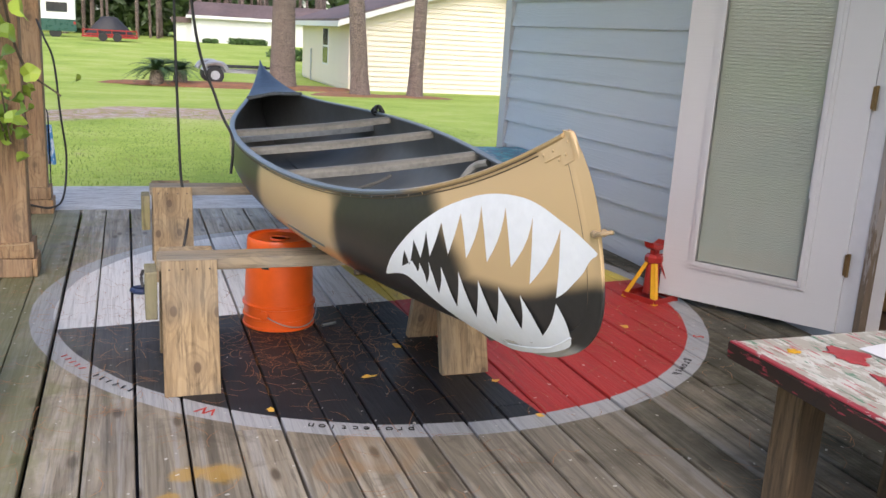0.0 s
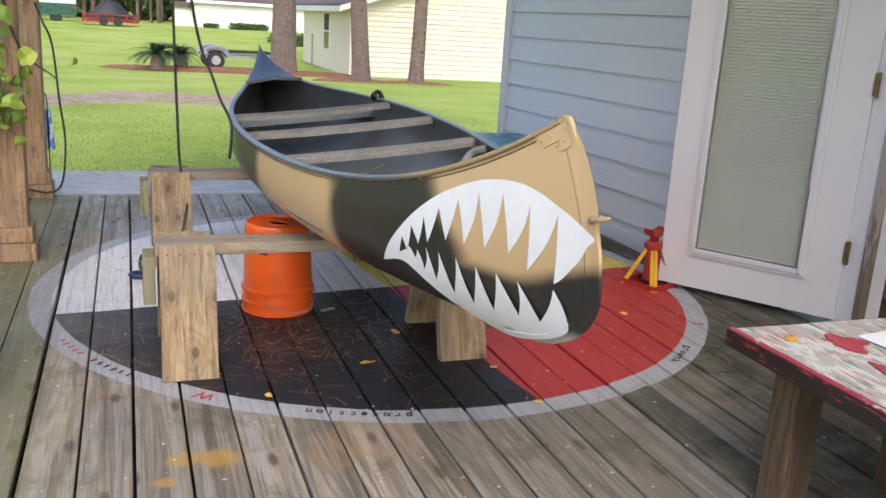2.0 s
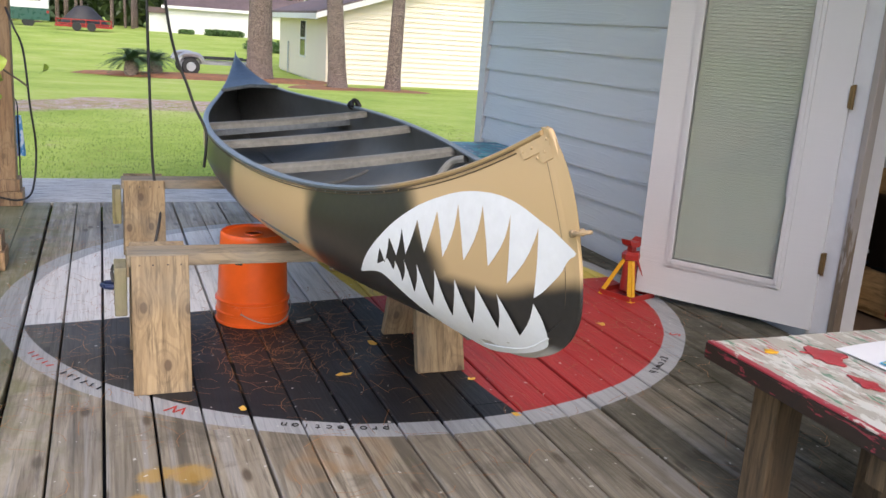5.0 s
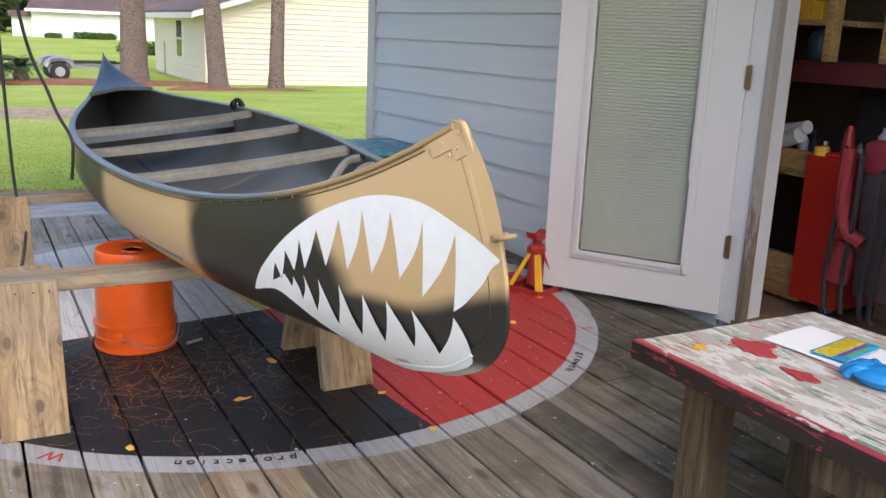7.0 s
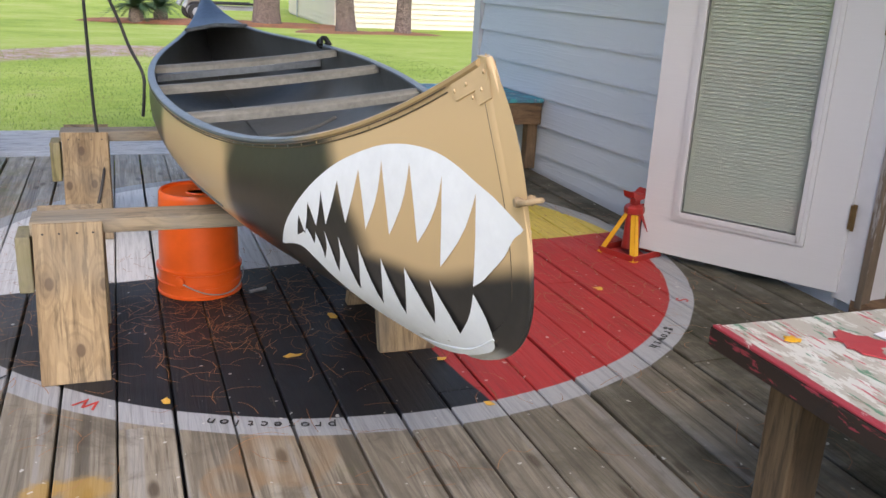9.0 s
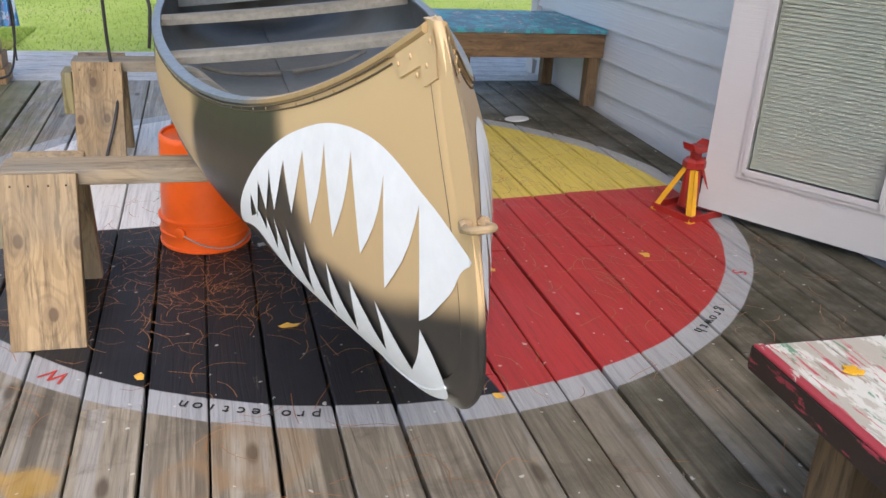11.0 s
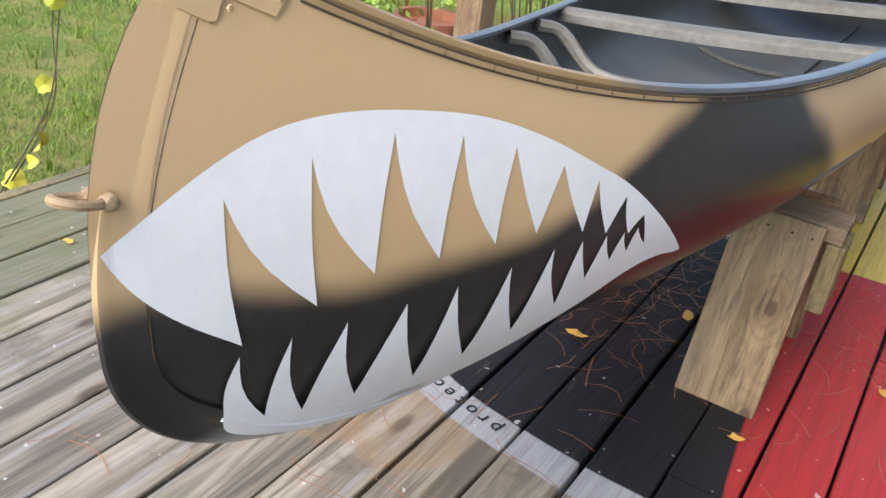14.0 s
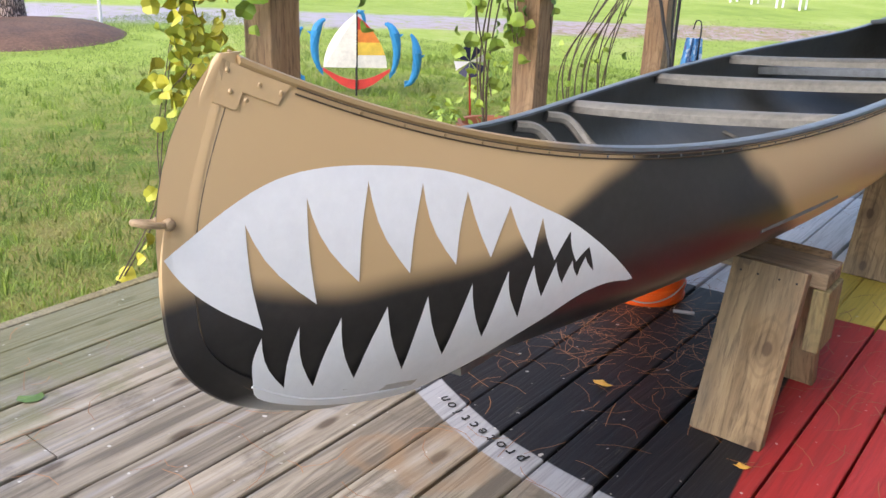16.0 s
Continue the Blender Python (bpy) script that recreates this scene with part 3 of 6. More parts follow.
    ob = new(name, me)
    ob.parent = parent
    return ob


def pine(x, y, r, h, lean, label, crown=True):
    t = thing("pine_tree", label, "tree", "pines on the lawn")
    z = land(x, y)
    path = glide([(x, y, z - 0.2), (x + lean * 0.25, y, z + h * 0.25), (x + lean * 0.6, y + 0.1, z + h * 0.6), (x + lean, y, z + h)], 8)
    bm = bmesh.new()
    tube(path, r, 18, bm, 0.45)
    for v in bm.verts:
        if v.co.z < z + 0.6:
            k = 1 + 0.35 * max(0, (z + 0.6 - v.co.z) / 0.8) ** 2
            v.co.x, v.co.y = x + (v.co.x - x) * k, y + (v.co.y - y) * k
    part("trunk", bm, M_BARK, t, smooth=True)
    if crown:
        bm = bmesh.new()
        vs, fs = [], []
        top = Vector(path[-1])
        for i in range(9):
            a, zz = rnd(0, 6.28), rnd(0.0, h * 0.35)
            tip = top + Vector((math.cos(a) * rnd(1.2, 2.4), math.sin(a) * rnd(1.2, 2.4), 0.8 - zz))
            tube(glide([top - Vector((0, 0, zz)), (top + tip) / 2 - Vector((0, 0, zz * 0.5 - 0.1)), tip], 5), 0.06, 6, bm, 0.3)
            leaf_clump(vs, fs, tip, 0.8, 130, 0.22, 0.6)
        part("limb", bm, M_BARK, t)
        soup("crown", vs, fs, M_FOREST, t)
    return t


def at_ray(az, d):
    a = radians(az)
    return 0.99 + d * math.sin(a), 0.98 + d * math.cos(a)


TREES = [((9.3, 33.5), 0.49, 13, 0.1, "thick brown pine trunk with plated bark in a straw bed"),
         ((14.25, 29.5), 0.31, 12, -0.9, "leaning brown pine trunk on the lawn beside the cream house"),
         ((17.7, 30.3), 0.26, 12, 0.35, "slim brown pine trunk on the lawn before the cream house")]
for (az, d), r, h, lean, lab in TREES:
    x, y = at_ray(az, d)
    pine(x, y, r, h, lean, lab)
    bm = bmesh.new()
    for i in range(3):
        lathe([(r * 4.6, 0.0), (r * 3.2, 0.03), (r * 0.8, 0.07)], 20, pose(x + rnd(-0.3, 0.3), y + rnd(-0.3, 0.3), land(x, y) - 0.005), bm)
    solo("straw_ring", bm, M_STRAW, "reddish pine straw spread round a pine trunk", "mulch", "straw rings", smooth=True)
x, y = -6.6, 6.45
pine(x, y, 0.16, 11, 0.3, "dark pine trunk in a mulch bed by the gravel drive")
solo("mulch_bed", lathe([(1.15, 0.0), (0.9, 0.10), (0.5, 0.15), (0.1, 0.16)], 28, pose(x + 0.5, y - 0.25, land(x, y) - 0.03)), M_MULCH, "round bed of brown pine straw mulch", "mulch", smooth=True)


def build_bed():
    bm = bmesh.new()
    n = 44
    cx, cy = at_ray(6.2, 34.5)
    ring = []
    for k in range(3):
        f = (1.0, 0.9, 0.3)[k]
        ring.append([bm.verts.new((cx + 4.6 * f * math.cos(2 * math.pi * i / n) * (1 + 0.05 * math.sin(5 * i)), cy + 2.6 * f * math.sin(2 * math.pi * i / n), land(cx, cy + 2.6 * f * math.sin(2 * math.pi * i / n)) + (0.0, 0.10, 0.16)[k])) for i in range(n)])
    for a, b in zip(ring, ring[1:]):
        for i in range(n):
            bm.faces.new((a[i], a[(i + 1) % n], b[(i + 1) % n], b[i]))
    bm.faces.new(ring[-1])
    solo("straw_bed", bm, M_STRAW, "long garden bed covered in red pine straw", "mulch", smooth=True)


build_bed()


def sago(az, d, size, label):
    x, y = at_ray(az, d)
    z = land(x, y) + 0.12
    t = thing("sago_palm", label, "palm", "sago palms in the bed")
    part("trunk", lathe([(0.22, -0.1), (0.25, 0.15), (0.2, 0.38), (0.08, 0.45)], 14, pose(x, y, z)), M_BARK, t, smooth=True)
    vs, fs = [], []
    for i in range(70):
        a, up = rnd(0, 6.28), rnd(0.1, 1.25)
        L = size * rnd(0.8, 1.1)
        prev = None
        for k in range(13):
            s = k / 12
            r = L * (s * math.cos(up) + 0.12 * s * s)
            h = 0.42 + L * (s * math.sin(up) - 0.55 * s * s)
            p = Vector((x + r * math.cos(a), y + r * math.sin(a), z + h))
            if prev is not None:
                dirv = (p - prev).normalized()
                side = dirv.cross(Vector((0, 0, 1))).normalized()
                wd = 0.26 * size * (1 - s * 0.75) * (0.3 + min(s * 4, 0.7))
                for sg in (-1, 1):
                    q = len(vs)
                    tip = p + side * sg * wd + Vector((0, 0, 0.35 * wd)) + dirv * wd * 0.5
                    vs += [tuple(prev), tuple(prev * 0.45 + p * 0.55), tuple(tip)]
                    fs.append((q, q + 1, q + 2))
            prev = p
    soup("frond", vs, fs, M_PALM, t)
    return t


sago(1.72, 32.5, 1.02, "dark green sago palm with feathered fronds in the bed")
sago(3.1, 33.2, 0.92, "smaller dark green sago palm with upright fronds")


def build_trailer():
    ox, oy = at_ray(4.8, 35.5)
    z = land(ox, oy)
    m = pose(ox, oy, z + 0.1, 0, 0, 4)
    t = thing("boat_trailer", "empty galvanised boat trailer parked in the straw bed", "trailer", at=m)
    bm = bmesh.new()
    add_box(bm, (0.0, -0.75, 0.42), (2.6, -0.67, 0.52))
    add_box(bm, (0.0, 0.67, 0.42), (2.6, 0.75, 0.52))
    for q in (0.2, 1.2, 2.3):
        add_box(bm, (q, -0.67, 0.43), (q + 0.07, 0.67, 0.5))
    part("frame", bm, M_STEEL, t)
    for sy in (-0.85, 0.75):
        w = part("wheel", lathe([(0.12, -0.09), (0.30, -0.09), (0.33, -0.05), (0.33, 0.05), (0.30, 0.09), (0.12, 0.09)], 24, pose(0.1, sy, 0.33, 90)), M_BLACK, t, smooth=True)
        part("rim", lathe([(0.03, -0.1), (0.17, -0.095), (0.17, 0.095), (0.03, 0.1)], 18, pose(0.1, sy, 0.33, 90)), M_STEEL, w)
        part("fender", tube(glide([(-0.35, sy, 0.5), (-0.2, sy, 0.72), (0.1, sy, 0.78), (0.4, sy, 0.72), (0.55, sy, 0.5)], 4), 0.1, 6), M_STEEL, t)
    part("bunk", box((0.2, -0.5, 0.60), (2.3, -0.36, 0.68)), M_BLACK, t)
    part("bunk", box((0.2, 0.36, 0.60), (2.3, 0.5, 0.68)), M_BLACK, t)
    bm = tube([(2.4, 0, 0.45), (2.55, 0, 1.0)], 0.05, 8)
    tube([(2.55, 0, 1.0), (2.75, 0, 1.3)], 0.04, 8, bm)
    part("winch_post", bm, M_STEEL, t)


build_trailer()


def lap_boards(parent, m, length, z0, z1, pitch, depth, material, gable=None):
    """Lapped boards as pieces of their own; gable: roof height at the middle and half width."""
    k = 0
    meshes = {}
    while z0 + k * pitch < z1:
        lo = z0 + k * pitch
        hi = lo + pitch * 1.06
        a, b = 0.0, length
        if gable:
            rise, mid = gable
            over = max(hi - z0 - rise[0], 0) / (rise[1] - rise[0]) if rise[1] > rise[0] else 0
            a, b = mid * over, length - (length - mid) * over
        if b - a < 0.1:
            break
        key = round(b - a, 3)
        if key not in meshes:
            bm = bmesh.new()
            v = [bm.verts.new(q) for q in ((0, 0, 0), (b - a, 0, 0), (b - a, -depth, 0), (0, -depth, 0), (0, 0, hi - lo), (b - a, 0, hi - lo), (b - a, -0.002, hi - lo), (0, -0.002, hi - lo))]
            for f in ((0, 1, 2, 3), (4, 7, 6, 5), (3, 2, 6, 7), (0, 4, 5, 1), (1, 5, 6, 2), (0, 3, 7, 4)):
                bm.faces.new([v[i] for i in f])
            meshes[key] = mesh_of(bm, "board")
        part("board", meshes[key], material, parent, at=m @ pose(a, 0, lo))
        k += 1


def build_cream_house():
    cx, cy = at_ray(13.45, 36.0)
    z = land(cx, cy) - 0.1
    L, D, H = 11.0, 11.0, 2.92
    t = thing("house", "cream lap-sided house with a brown shingle gable roof", "house")
    m = pose(cx, cy, z, 0, 0, -1)
    bm = bmesh.new()
    add_box(bm, (0.02, 0.02, 0), (L - 0.02, D, H))
    part("wall", bm, M_CREAM, t, at=m)
    bm = bmesh.new()
    v = [bm.verts.new(q) for q in ((0.02, 0.03, H), (L - 0.02, 0.03, H), (L / 2, 0.03, H + 1.75), (0.02, D, H), (L - 0.02, D, H), (L / 2, D, H + 1.75))]
    for f in ((0, 1, 2), (3, 5, 4), (0, 2, 5, 3), (1, 4, 5, 2)):
        bm.faces.new([v[i] for i in f])
    part("gable", bm, M_CREAM, t, at=m)
    for sx in (0, 1):
        bm = bmesh.new()
        e = 0.55
        sl = 1.75 / (L / 2)
        p = [(-e, -e, H - e * sl), (L / 2, -e, H + 1.75), (L / 2, D + e, H + 1.75), (-e, D + e, H - e * sl)]
        if sx:
            p = [(L - q[0], q[1], q[2]) for q in p]
        lo = [bm.verts.new(q) for q in p]
        up = [bm.verts.new((q[0], q[1], q[2] + 0.12)) for q in p]
        bm.faces.new(lo)
        bm.faces.new(up)
        for i in range(4):
            bm.faces.new((lo[i], lo[(i + 1) % 4], up[(i + 1) % 4], up[i]))
        part("roof", bm, M_SHINGLE, t, "brown shingle roof", at=m)
        bm = bmesh.new()
        q0, q1 = Vector(p[0]), Vector(p[1])
        vs = [bm.verts.new(q) for q in (q0 + Vector((0, -0.03, -0.16)), q1 + Vector((0, -0.03, -0.16)), q1 + Vector((0, -0.03, 0.06)), q0 + Vector((0, -0.03, 0.06)))]
        bm.faces.new(vs)
        bm.normal_update()
        bmesh.ops.solidify(bm, geom=bm.faces[:], thickness=0.03)
        part("fascia", bm, M_FARWHITE, t, at=m)
    part("eave_board", box((-0.58, -0.5, H - 0.36), (-0.5, D + 0.5, H - 0.14)), M_FARWHITE, t, at=m)
    part("soffit", box((-0.5, -0.5, H - 0.20), (0.0, D + 0.5, H - 0.16)), M_FARWHITE, t, at=m)
    # window in the side wall
    w = part("window", box((-0.05, 4.1, 0.90), (0.0, 5.35, 2.52)), M_FARWHITE, t, at=m)
    for k in (0, 1):
        part("pane", box((-0.065, 4.2, 0.98 + 0.78 * k), (-0.052, 5.25, 1.68 + 0.78 * k)), M_GLASSDARK, w)
    part("vent_pipe", tube([(-0.09, 8.1, 0.0), (-0.09, 8.1, 1.5)], 0.04, 8), M_STEEL, t, at=m)
    return t, m, L, D, H


HOUSE = build_cream_house()


def build_white_house():
    cx, cy = at_ray(3.8, 82)
    z = land(cx, cy) - 0.3
    t = thing("white_house", "long low white house with a brown roof on the rise", "house")
    m = pose(cx, cy, z, 0, 0, -5)
    part("wall", box((0, 0, 0), (16, 8, 2.6)), M_FARWHITE, t, at=m)
    part("garage_wing", box((-1.55, 1.5, 0), (0, 7, 1.9)), M_FARWHITE, t, at=m)
    part("wing_roof", box((-1.75, 1.2, 1.9), (0.1, 7.2, 2.4)), M_SHINGLE, t, at=m)
    bm = bmesh.new()
    v = [bm.verts.new(q) for q in ((-0.4, -0.4, 2.5), (16.4, -0.4, 2.5), (16.4, 8.4, 2.5), (-0.4, 8.4, 2.5), (0.2, 4, 3.85), (16.4, 4, 3.85))]
    for f in ((0, 1, 5, 4), (2, 3, 4, 5), (0, 4, 3), (1, 2, 5), (0, 3, 2, 1)):
        bm.faces.new([v[i] for i in f])
    part("roof", bm, M_SHINGLE, t, at=m)
    part("fascia", box((-0.45, -0.5, 2.35), (16.45, -0.42, 2.6)), M_FARWHITE, t, at=m)


build_white_house()


def shrub(az, d, r, n, label, sx=1.0):
    x, y = at_ray(az, d)
    vs, fs = [], []
    for i in range(max(int(4 * sx), 3)):
        leaf_clump(vs, fs, (x + (i - 2 * sx) * r * 0.75, y + rnd(-0.3, 0.3), land(x, y) + r * 0.55), r * rnd(0.8, 1.05), n, 0.22, 0.75)
    ob = soup("shrub", vs, fs, M_HEDGE)
    return tagged(ob, label, "shrub", "shrubs before the white house")


shrub(5.0, 80, 0.34, 120, "small round green shrub by the white house")
shrub(7.3, 80, 0.46, 200, "row of clipped green shrubs along the white house", 2.3)
shrub(10.5, 60, 0.6, 220, "dark green shrub behind the pine trunk", 2.0)


def build_rv():
    x, y = at_ray(-4.0, 76)
    z = land(x, y) - 0.1
    m = pose(x, y, z, 0, 0, 6)
    t = thing("motorhome", "white and dark green motorhome parked on the rise", "vehicle", at=m)
    part("body", box((-6.5, 0, 0.5), (1.7, 2.4, 3.3), bevel=0.15), M_FARWHITE, t)
    part("stripe", box((-6.52, -0.03, 0.55), (1.72, 0.0, 1.45)), plain("green_panel", (0.02, 0.09, 0.07), 0.3), t, "dark green side panel")
    for q in (-0.4, -3.0):
        part("window", box((q, -0.04, 2.0), (q + 1.5, -0.001, 2.7)), M_GLASSDARK, t)
    part("tail_light", box((1.5, -0.06, 1.1), (1.68, -0.031, 1.3)), M_REDSTEEL, t)
    for q in (-4.6, 0.2):
        part("wheel", lathe([(0.1, -0.12), (0.42, -0.12), (0.45, 0), (0.42, 0.12), (0.1, 0.12)], 20, pose(q, 0.15, 0.45, 90)), M_BLACK, t, smooth=True)


build_rv()


def build_tarped():
    x, y = at_ray(-0.9, 72)
    z = land(x, y)
    m = pose(x, y, z, 0, 0, 3)
    t = thing("covered_trailer", "utility trailer with red rails under a dark tarp", "trailer", at=m)
    bm = bmesh.new()
    for q in (0.45, 0.75):
        add_box(bm, (-1.9, -0.85, q), (1.9, -0.78, q + 0.08))
    for q in (-1.9, -0.9, 0.1, 1.1, 1.83):
        add_box(bm, (q, -0.87, 0.3), (q + 0.07, -0.79, 0.85))
    add_box(bm, (-1.95, -0.9, 0.25), (1.95, 0.9, 0.4))
    part("rail", bm, M_REDSTEEL, t)
    part("cover", lathe([(1.0, 0.35), (0.98, 0.55), (0.72, 1.05), (0.36, 1.68), (0.27, 1.76), (0.0, 1.80)], 9, Matrix.Diagonal((1.75, 0.8, 1.0, 1))), M_TARP, t, smooth=True)
    for sx in (-0.5, 0.5):
        part("wheel", lathe([(0.1, -0.1), (0.3, -0.1), (0.32, 0), (0.3, 0.1), (0.1, 0.1)], 16, pose(sx, -0.95, 0.3, 90)), M_BLACK, t)


build_tarped()


def build_forest():
    vs, fs = [], []
    for i in range(230):
        az = rnd(-42, 40)
        d = rnd(98, 125)
        x, y = at_ray(az, d)
        for k in range(4):
            leaf_clump(vs, fs, (x + rnd(-2, 2), y, land(x, y) + 1.5 + k * rnd(2.0, 4.2)), rnd(2.0, 3.4), 46, 1.5, 0.9)
    ob = soup("woods", vs, fs, M_FOREST)
    tagged(ob, "dense dark green woods behind the houses", "woods", kind="stuff")
    bm = bmesh.new()
    for i in range(60):
        x, y = at_ray(rnd(-12, 12), rnd(88, 97))
        tube([(x, y, land(x, y) - 0.3), (x + rnd(-0.3, 0.3), y, land(x, y) + 14)], rnd(0.14, 0.26), 7, bm, 0.6)
    tagged(part("pine_trunks", bm, M_BARK, None), "straight far pine trunks at the edge of the woods", "woods", kind="stuff")


build_forest()

# ---- deck ----
floor = thing("floor", "weathered grey board deck with a round painted wheel", "deck", kind="structure")
G0, PITCH, GAP = 0.851, 0.138, 0.008
# one black sheet under the boards, standing in for the shade in the gaps
part("gap_shade_sheet", box((0.30, -1.6, -0.15), (3.9, 6.7, -0.12)), M_BLACK, floor)
part("edge_board", box((0.250, -1.6, -0.15), (0.290, 7.55, -0.003), bevel=0.004), M_SIDE, floor)


# ---- porch roof over the deck, out of view, its extent set for the shade ----
roof = thing("porch_roof", "plain wooden porch roof on the posts, out of view, sized for its shade", "roof", kind="structure")
# added white panel, never in view, that shades the door and the garage
part("shade_panel", box((3.05, -1.2, 2.60), (3.95, 3.297, 2.65)), M_TRIMWHITE, roof)
part("roof_deck", box((0.30, 3.3, 2.66), (3.95, 6.85, 2.72)), M_POST, roof)
part("beam", box((0.43, 3.3, 2.50), (0.57, 6.85, 2.655)), M_POST, roof)


# ---- the house wall, its siding and door ----
WALL_A, WALL_B = Vector((3.84, 3.70, 0)), Vector((3.60, 6.99, 0))
_u = (WALL_B - WALL_A).normalized()
WALL = Matrix(((_u.x, -_u.y, 0, WALL_A.x), (_u.y, _u.x, 0, WALL_A.y), (0, 0, 1, 0), (0, 0, 0, 1)))
WLEN = (WALL_B - WALL_A).length
wall = thing("wall_east", "pale blue lap-sided garage wall beside the deck", "wall", kind="structure")
part("wall_core", box((0.0, -0.11, -0.15), (WLEN, -0.012, 2.75)), M_SIDING, wall, at=WALL)
part("wall_core", box((-1.05, -0.15, 2.10), (0.0, -0.012, 2.75)), M_SIDING, wall, at=WALL)
part("wall_core", box((-3.7, -0.15, -0.15), (-1.05, -0.012, 2.75)), M_SIDING, wall, at=WALL)
part("corner_trim", box((WLEN - 0.07, -0.16, -0.15), (WLEN + 0.02, 0.026, 2.75)), M_TRIMWHITE, wall, "white corner board", at=WALL)
for a, b, z0, z1 in ((-0.02, 0.09, 0.0, 2.16), (-1.14, -1.03, 0.0, 2.16)):
    part("casing", box((a, -0.01, z0), (b, 0.028, z1), bevel=0.004), M_TRIMWHITE, wall, at=WALL)
part("casing", box((-1.14, -0.01, 2.06), (0.09, 0.03, 2.17), bevel=0.004), M_TRIMWHITE, wall, at=WALL)
part("jamb", box((-0.03, -0.115, 0.0), (-0.002, -0.012, 2.06)), M_TRIMWHITE, wall, at=WALL)
part("jamb", box((-1.05, -0.17, 0.0), (-1.01, -0.012, 2.06)), M_TRIMWHITE, wall, at=WALL)
part("jamb_face", box((-0.052, -0.010, 0.0), (-0.022, 0.034, 2.06), bevel=0.002), M_PEEL, wall, "weathered peeling hinge jamb", at=WALL)
part("threshold", box((-1.03, -0.17, -0.15), (-0.002, 0.03, 0.022)), M_BENCHWOOD, wall, at=WALL)
part("wall_core", box((WLEN - 0.15, -6.0, -0.15), (WLEN, -0.15, 2.75)), M_SIDING, wall, at=WALL)


def build_sign():
    m = WALL @ pose(2.95, 0.016, 1.44)
    t = thing("sign", "small white board sign lettered GARAGE on the siding", "sign", at=m)
    part("board_face", box((-0.15, 0.0, 0.0), (0.15, 0.022, 0.12), bevel=0.003), M_TRIMWHITE, t)
    cu = bpy.data.curves.new("lettering", "FONT")
    cu.body, cu.size, cu.align_x, cu.extrude = "GARAGE", 0.075, "CENTER", 0.001
    cu.materials.append(M_BLACK)
    ob = new("lettering", cu)
    ob.parent = t
    ob.matrix_basis = pose(0, 0.0235, 0.035, 90, 0, 180)


build_sign()


def build_door():
    hinge, latch = Vector((3.81, 3.765, 0)), Vector((3.365, 4.42, 0))
    d = (latch - hinge)
    W = d.length
    d.normalize()
    m = Matrix(((d.x, -d.y, 0, hinge.x), (d.y, d.x, 0, hinge.y), (0, 0, 1, 0.03), (0, 0, 0, 1)))
    t = thing("door_1", "white glazed door with inner blinds standing open", "door", kind="structure", at=m)
    H, th = 2.0, 0.044
    g0, g1, b0, b1 = 0.165, W - 0.155, 0.185, 1.86
    bm = bmesh.new()
    for lo, hi in (((0, -th / 2, 0), (g0, th / 2, H)), ((g1, -th / 2, 0), (W, th / 2, H)), ((g0, -th / 2, 0), (g1, th / 2, b0)), ((g0, -th / 2, b1), (g1, th / 2, H))):
        add_box(bm, lo, hi)
    part("leaf", bm, M_DOORWHITE, t)
    for s in (1, -1):
        bm = bmesh.new()
        for w, h in ((0.032, 0.012), (0.016, 0.020)):
            y0, y1 = (th / 2 - 0.002, th / 2 + h) if s > 0 else (-th / 2 - h, -th / 2 + 0.002)
            for lo, hi in (((g0 - w + 0.008, y0, b0 - w), (g0 + 0.008, y1, b1 + w)), ((g1 - 0.008, y0, b0 - w), (g1 + w - 0.008, y1, b1 + w)), ((g0, y0, b0 - w), (g1, y1, b0 + 0.006)), ((g0, y0, b1 - 0.006), (g1, y1, b1 + w))):
                add_box(bm, lo, hi)
        part("glass_frame", bm, M_DOORWHITE, t)
    glass = Nodes("pane_glass")
    clear, gloss, both = glass.node("BsdfTransparent"), glass.node("BsdfGlossy"), glass.node("MixShader")
    clear.inputs["Color"].default_value = (0.94, 0.96, 0.94, 1)
    gloss.inputs["Roughness"].default_value = 0.06
    both.inputs[0].default_value = 0.03
    glass.put(both.inputs[1], clear.outputs[0])
    glass.put(both.inputs[2], gloss.outputs[0])
    glass.put(glass.t.nodes["Material Output"].inputs["Surface"], both.outputs[0])
    gm = glass.m
    for y in (0.017,):
        ob = part("pane", box((g0, y - 0.002, b0), (g1, y + 0.002, b1)), gm, t)
        ob.visible_shadow = False
    bm = bmesh.new()
    vs = [bm.verts.new(q) for q in ((g0 + 0.006, 0.006, 0), (g1 - 0.006, 0.006, 0), (g1 - 0.006, -0.003, 0.0150), (g0 + 0.006, -0.003, 0.0150))]
    bm.faces.new(vs)
    bm.normal_update()
    bmesh.ops.solidify(bm, geom=bm.faces[:], thickness=0.0012)
    me = mesh_of(bm, "slat")
    k = 0
    while b0 + 0.004 + k * 0.0146 < b1 - 0.02:
        part("slat", me, M_SLAT, t, at=pose(0, 0, b0 + 0.004 + k * 0.0146))
        k += 1
    part("slider_track", box((g0 + 0.004, 0.018, 0.55), (g0 + 0.018, 0.030, b1)), M_DOORWHITE, t)
    for z in (0.25, 0.94, 1.72):
        h = part("hinge", box((-0.012, -0.03, z), (0.004, 0.03, z + 0.09)), M_BRASS, t)
        part("pin", tube([(-0.012, 0.03, z - 0.004), (-0.012, 0.03, z + 0.094)], 0.007, 8), M_BRASS, h)
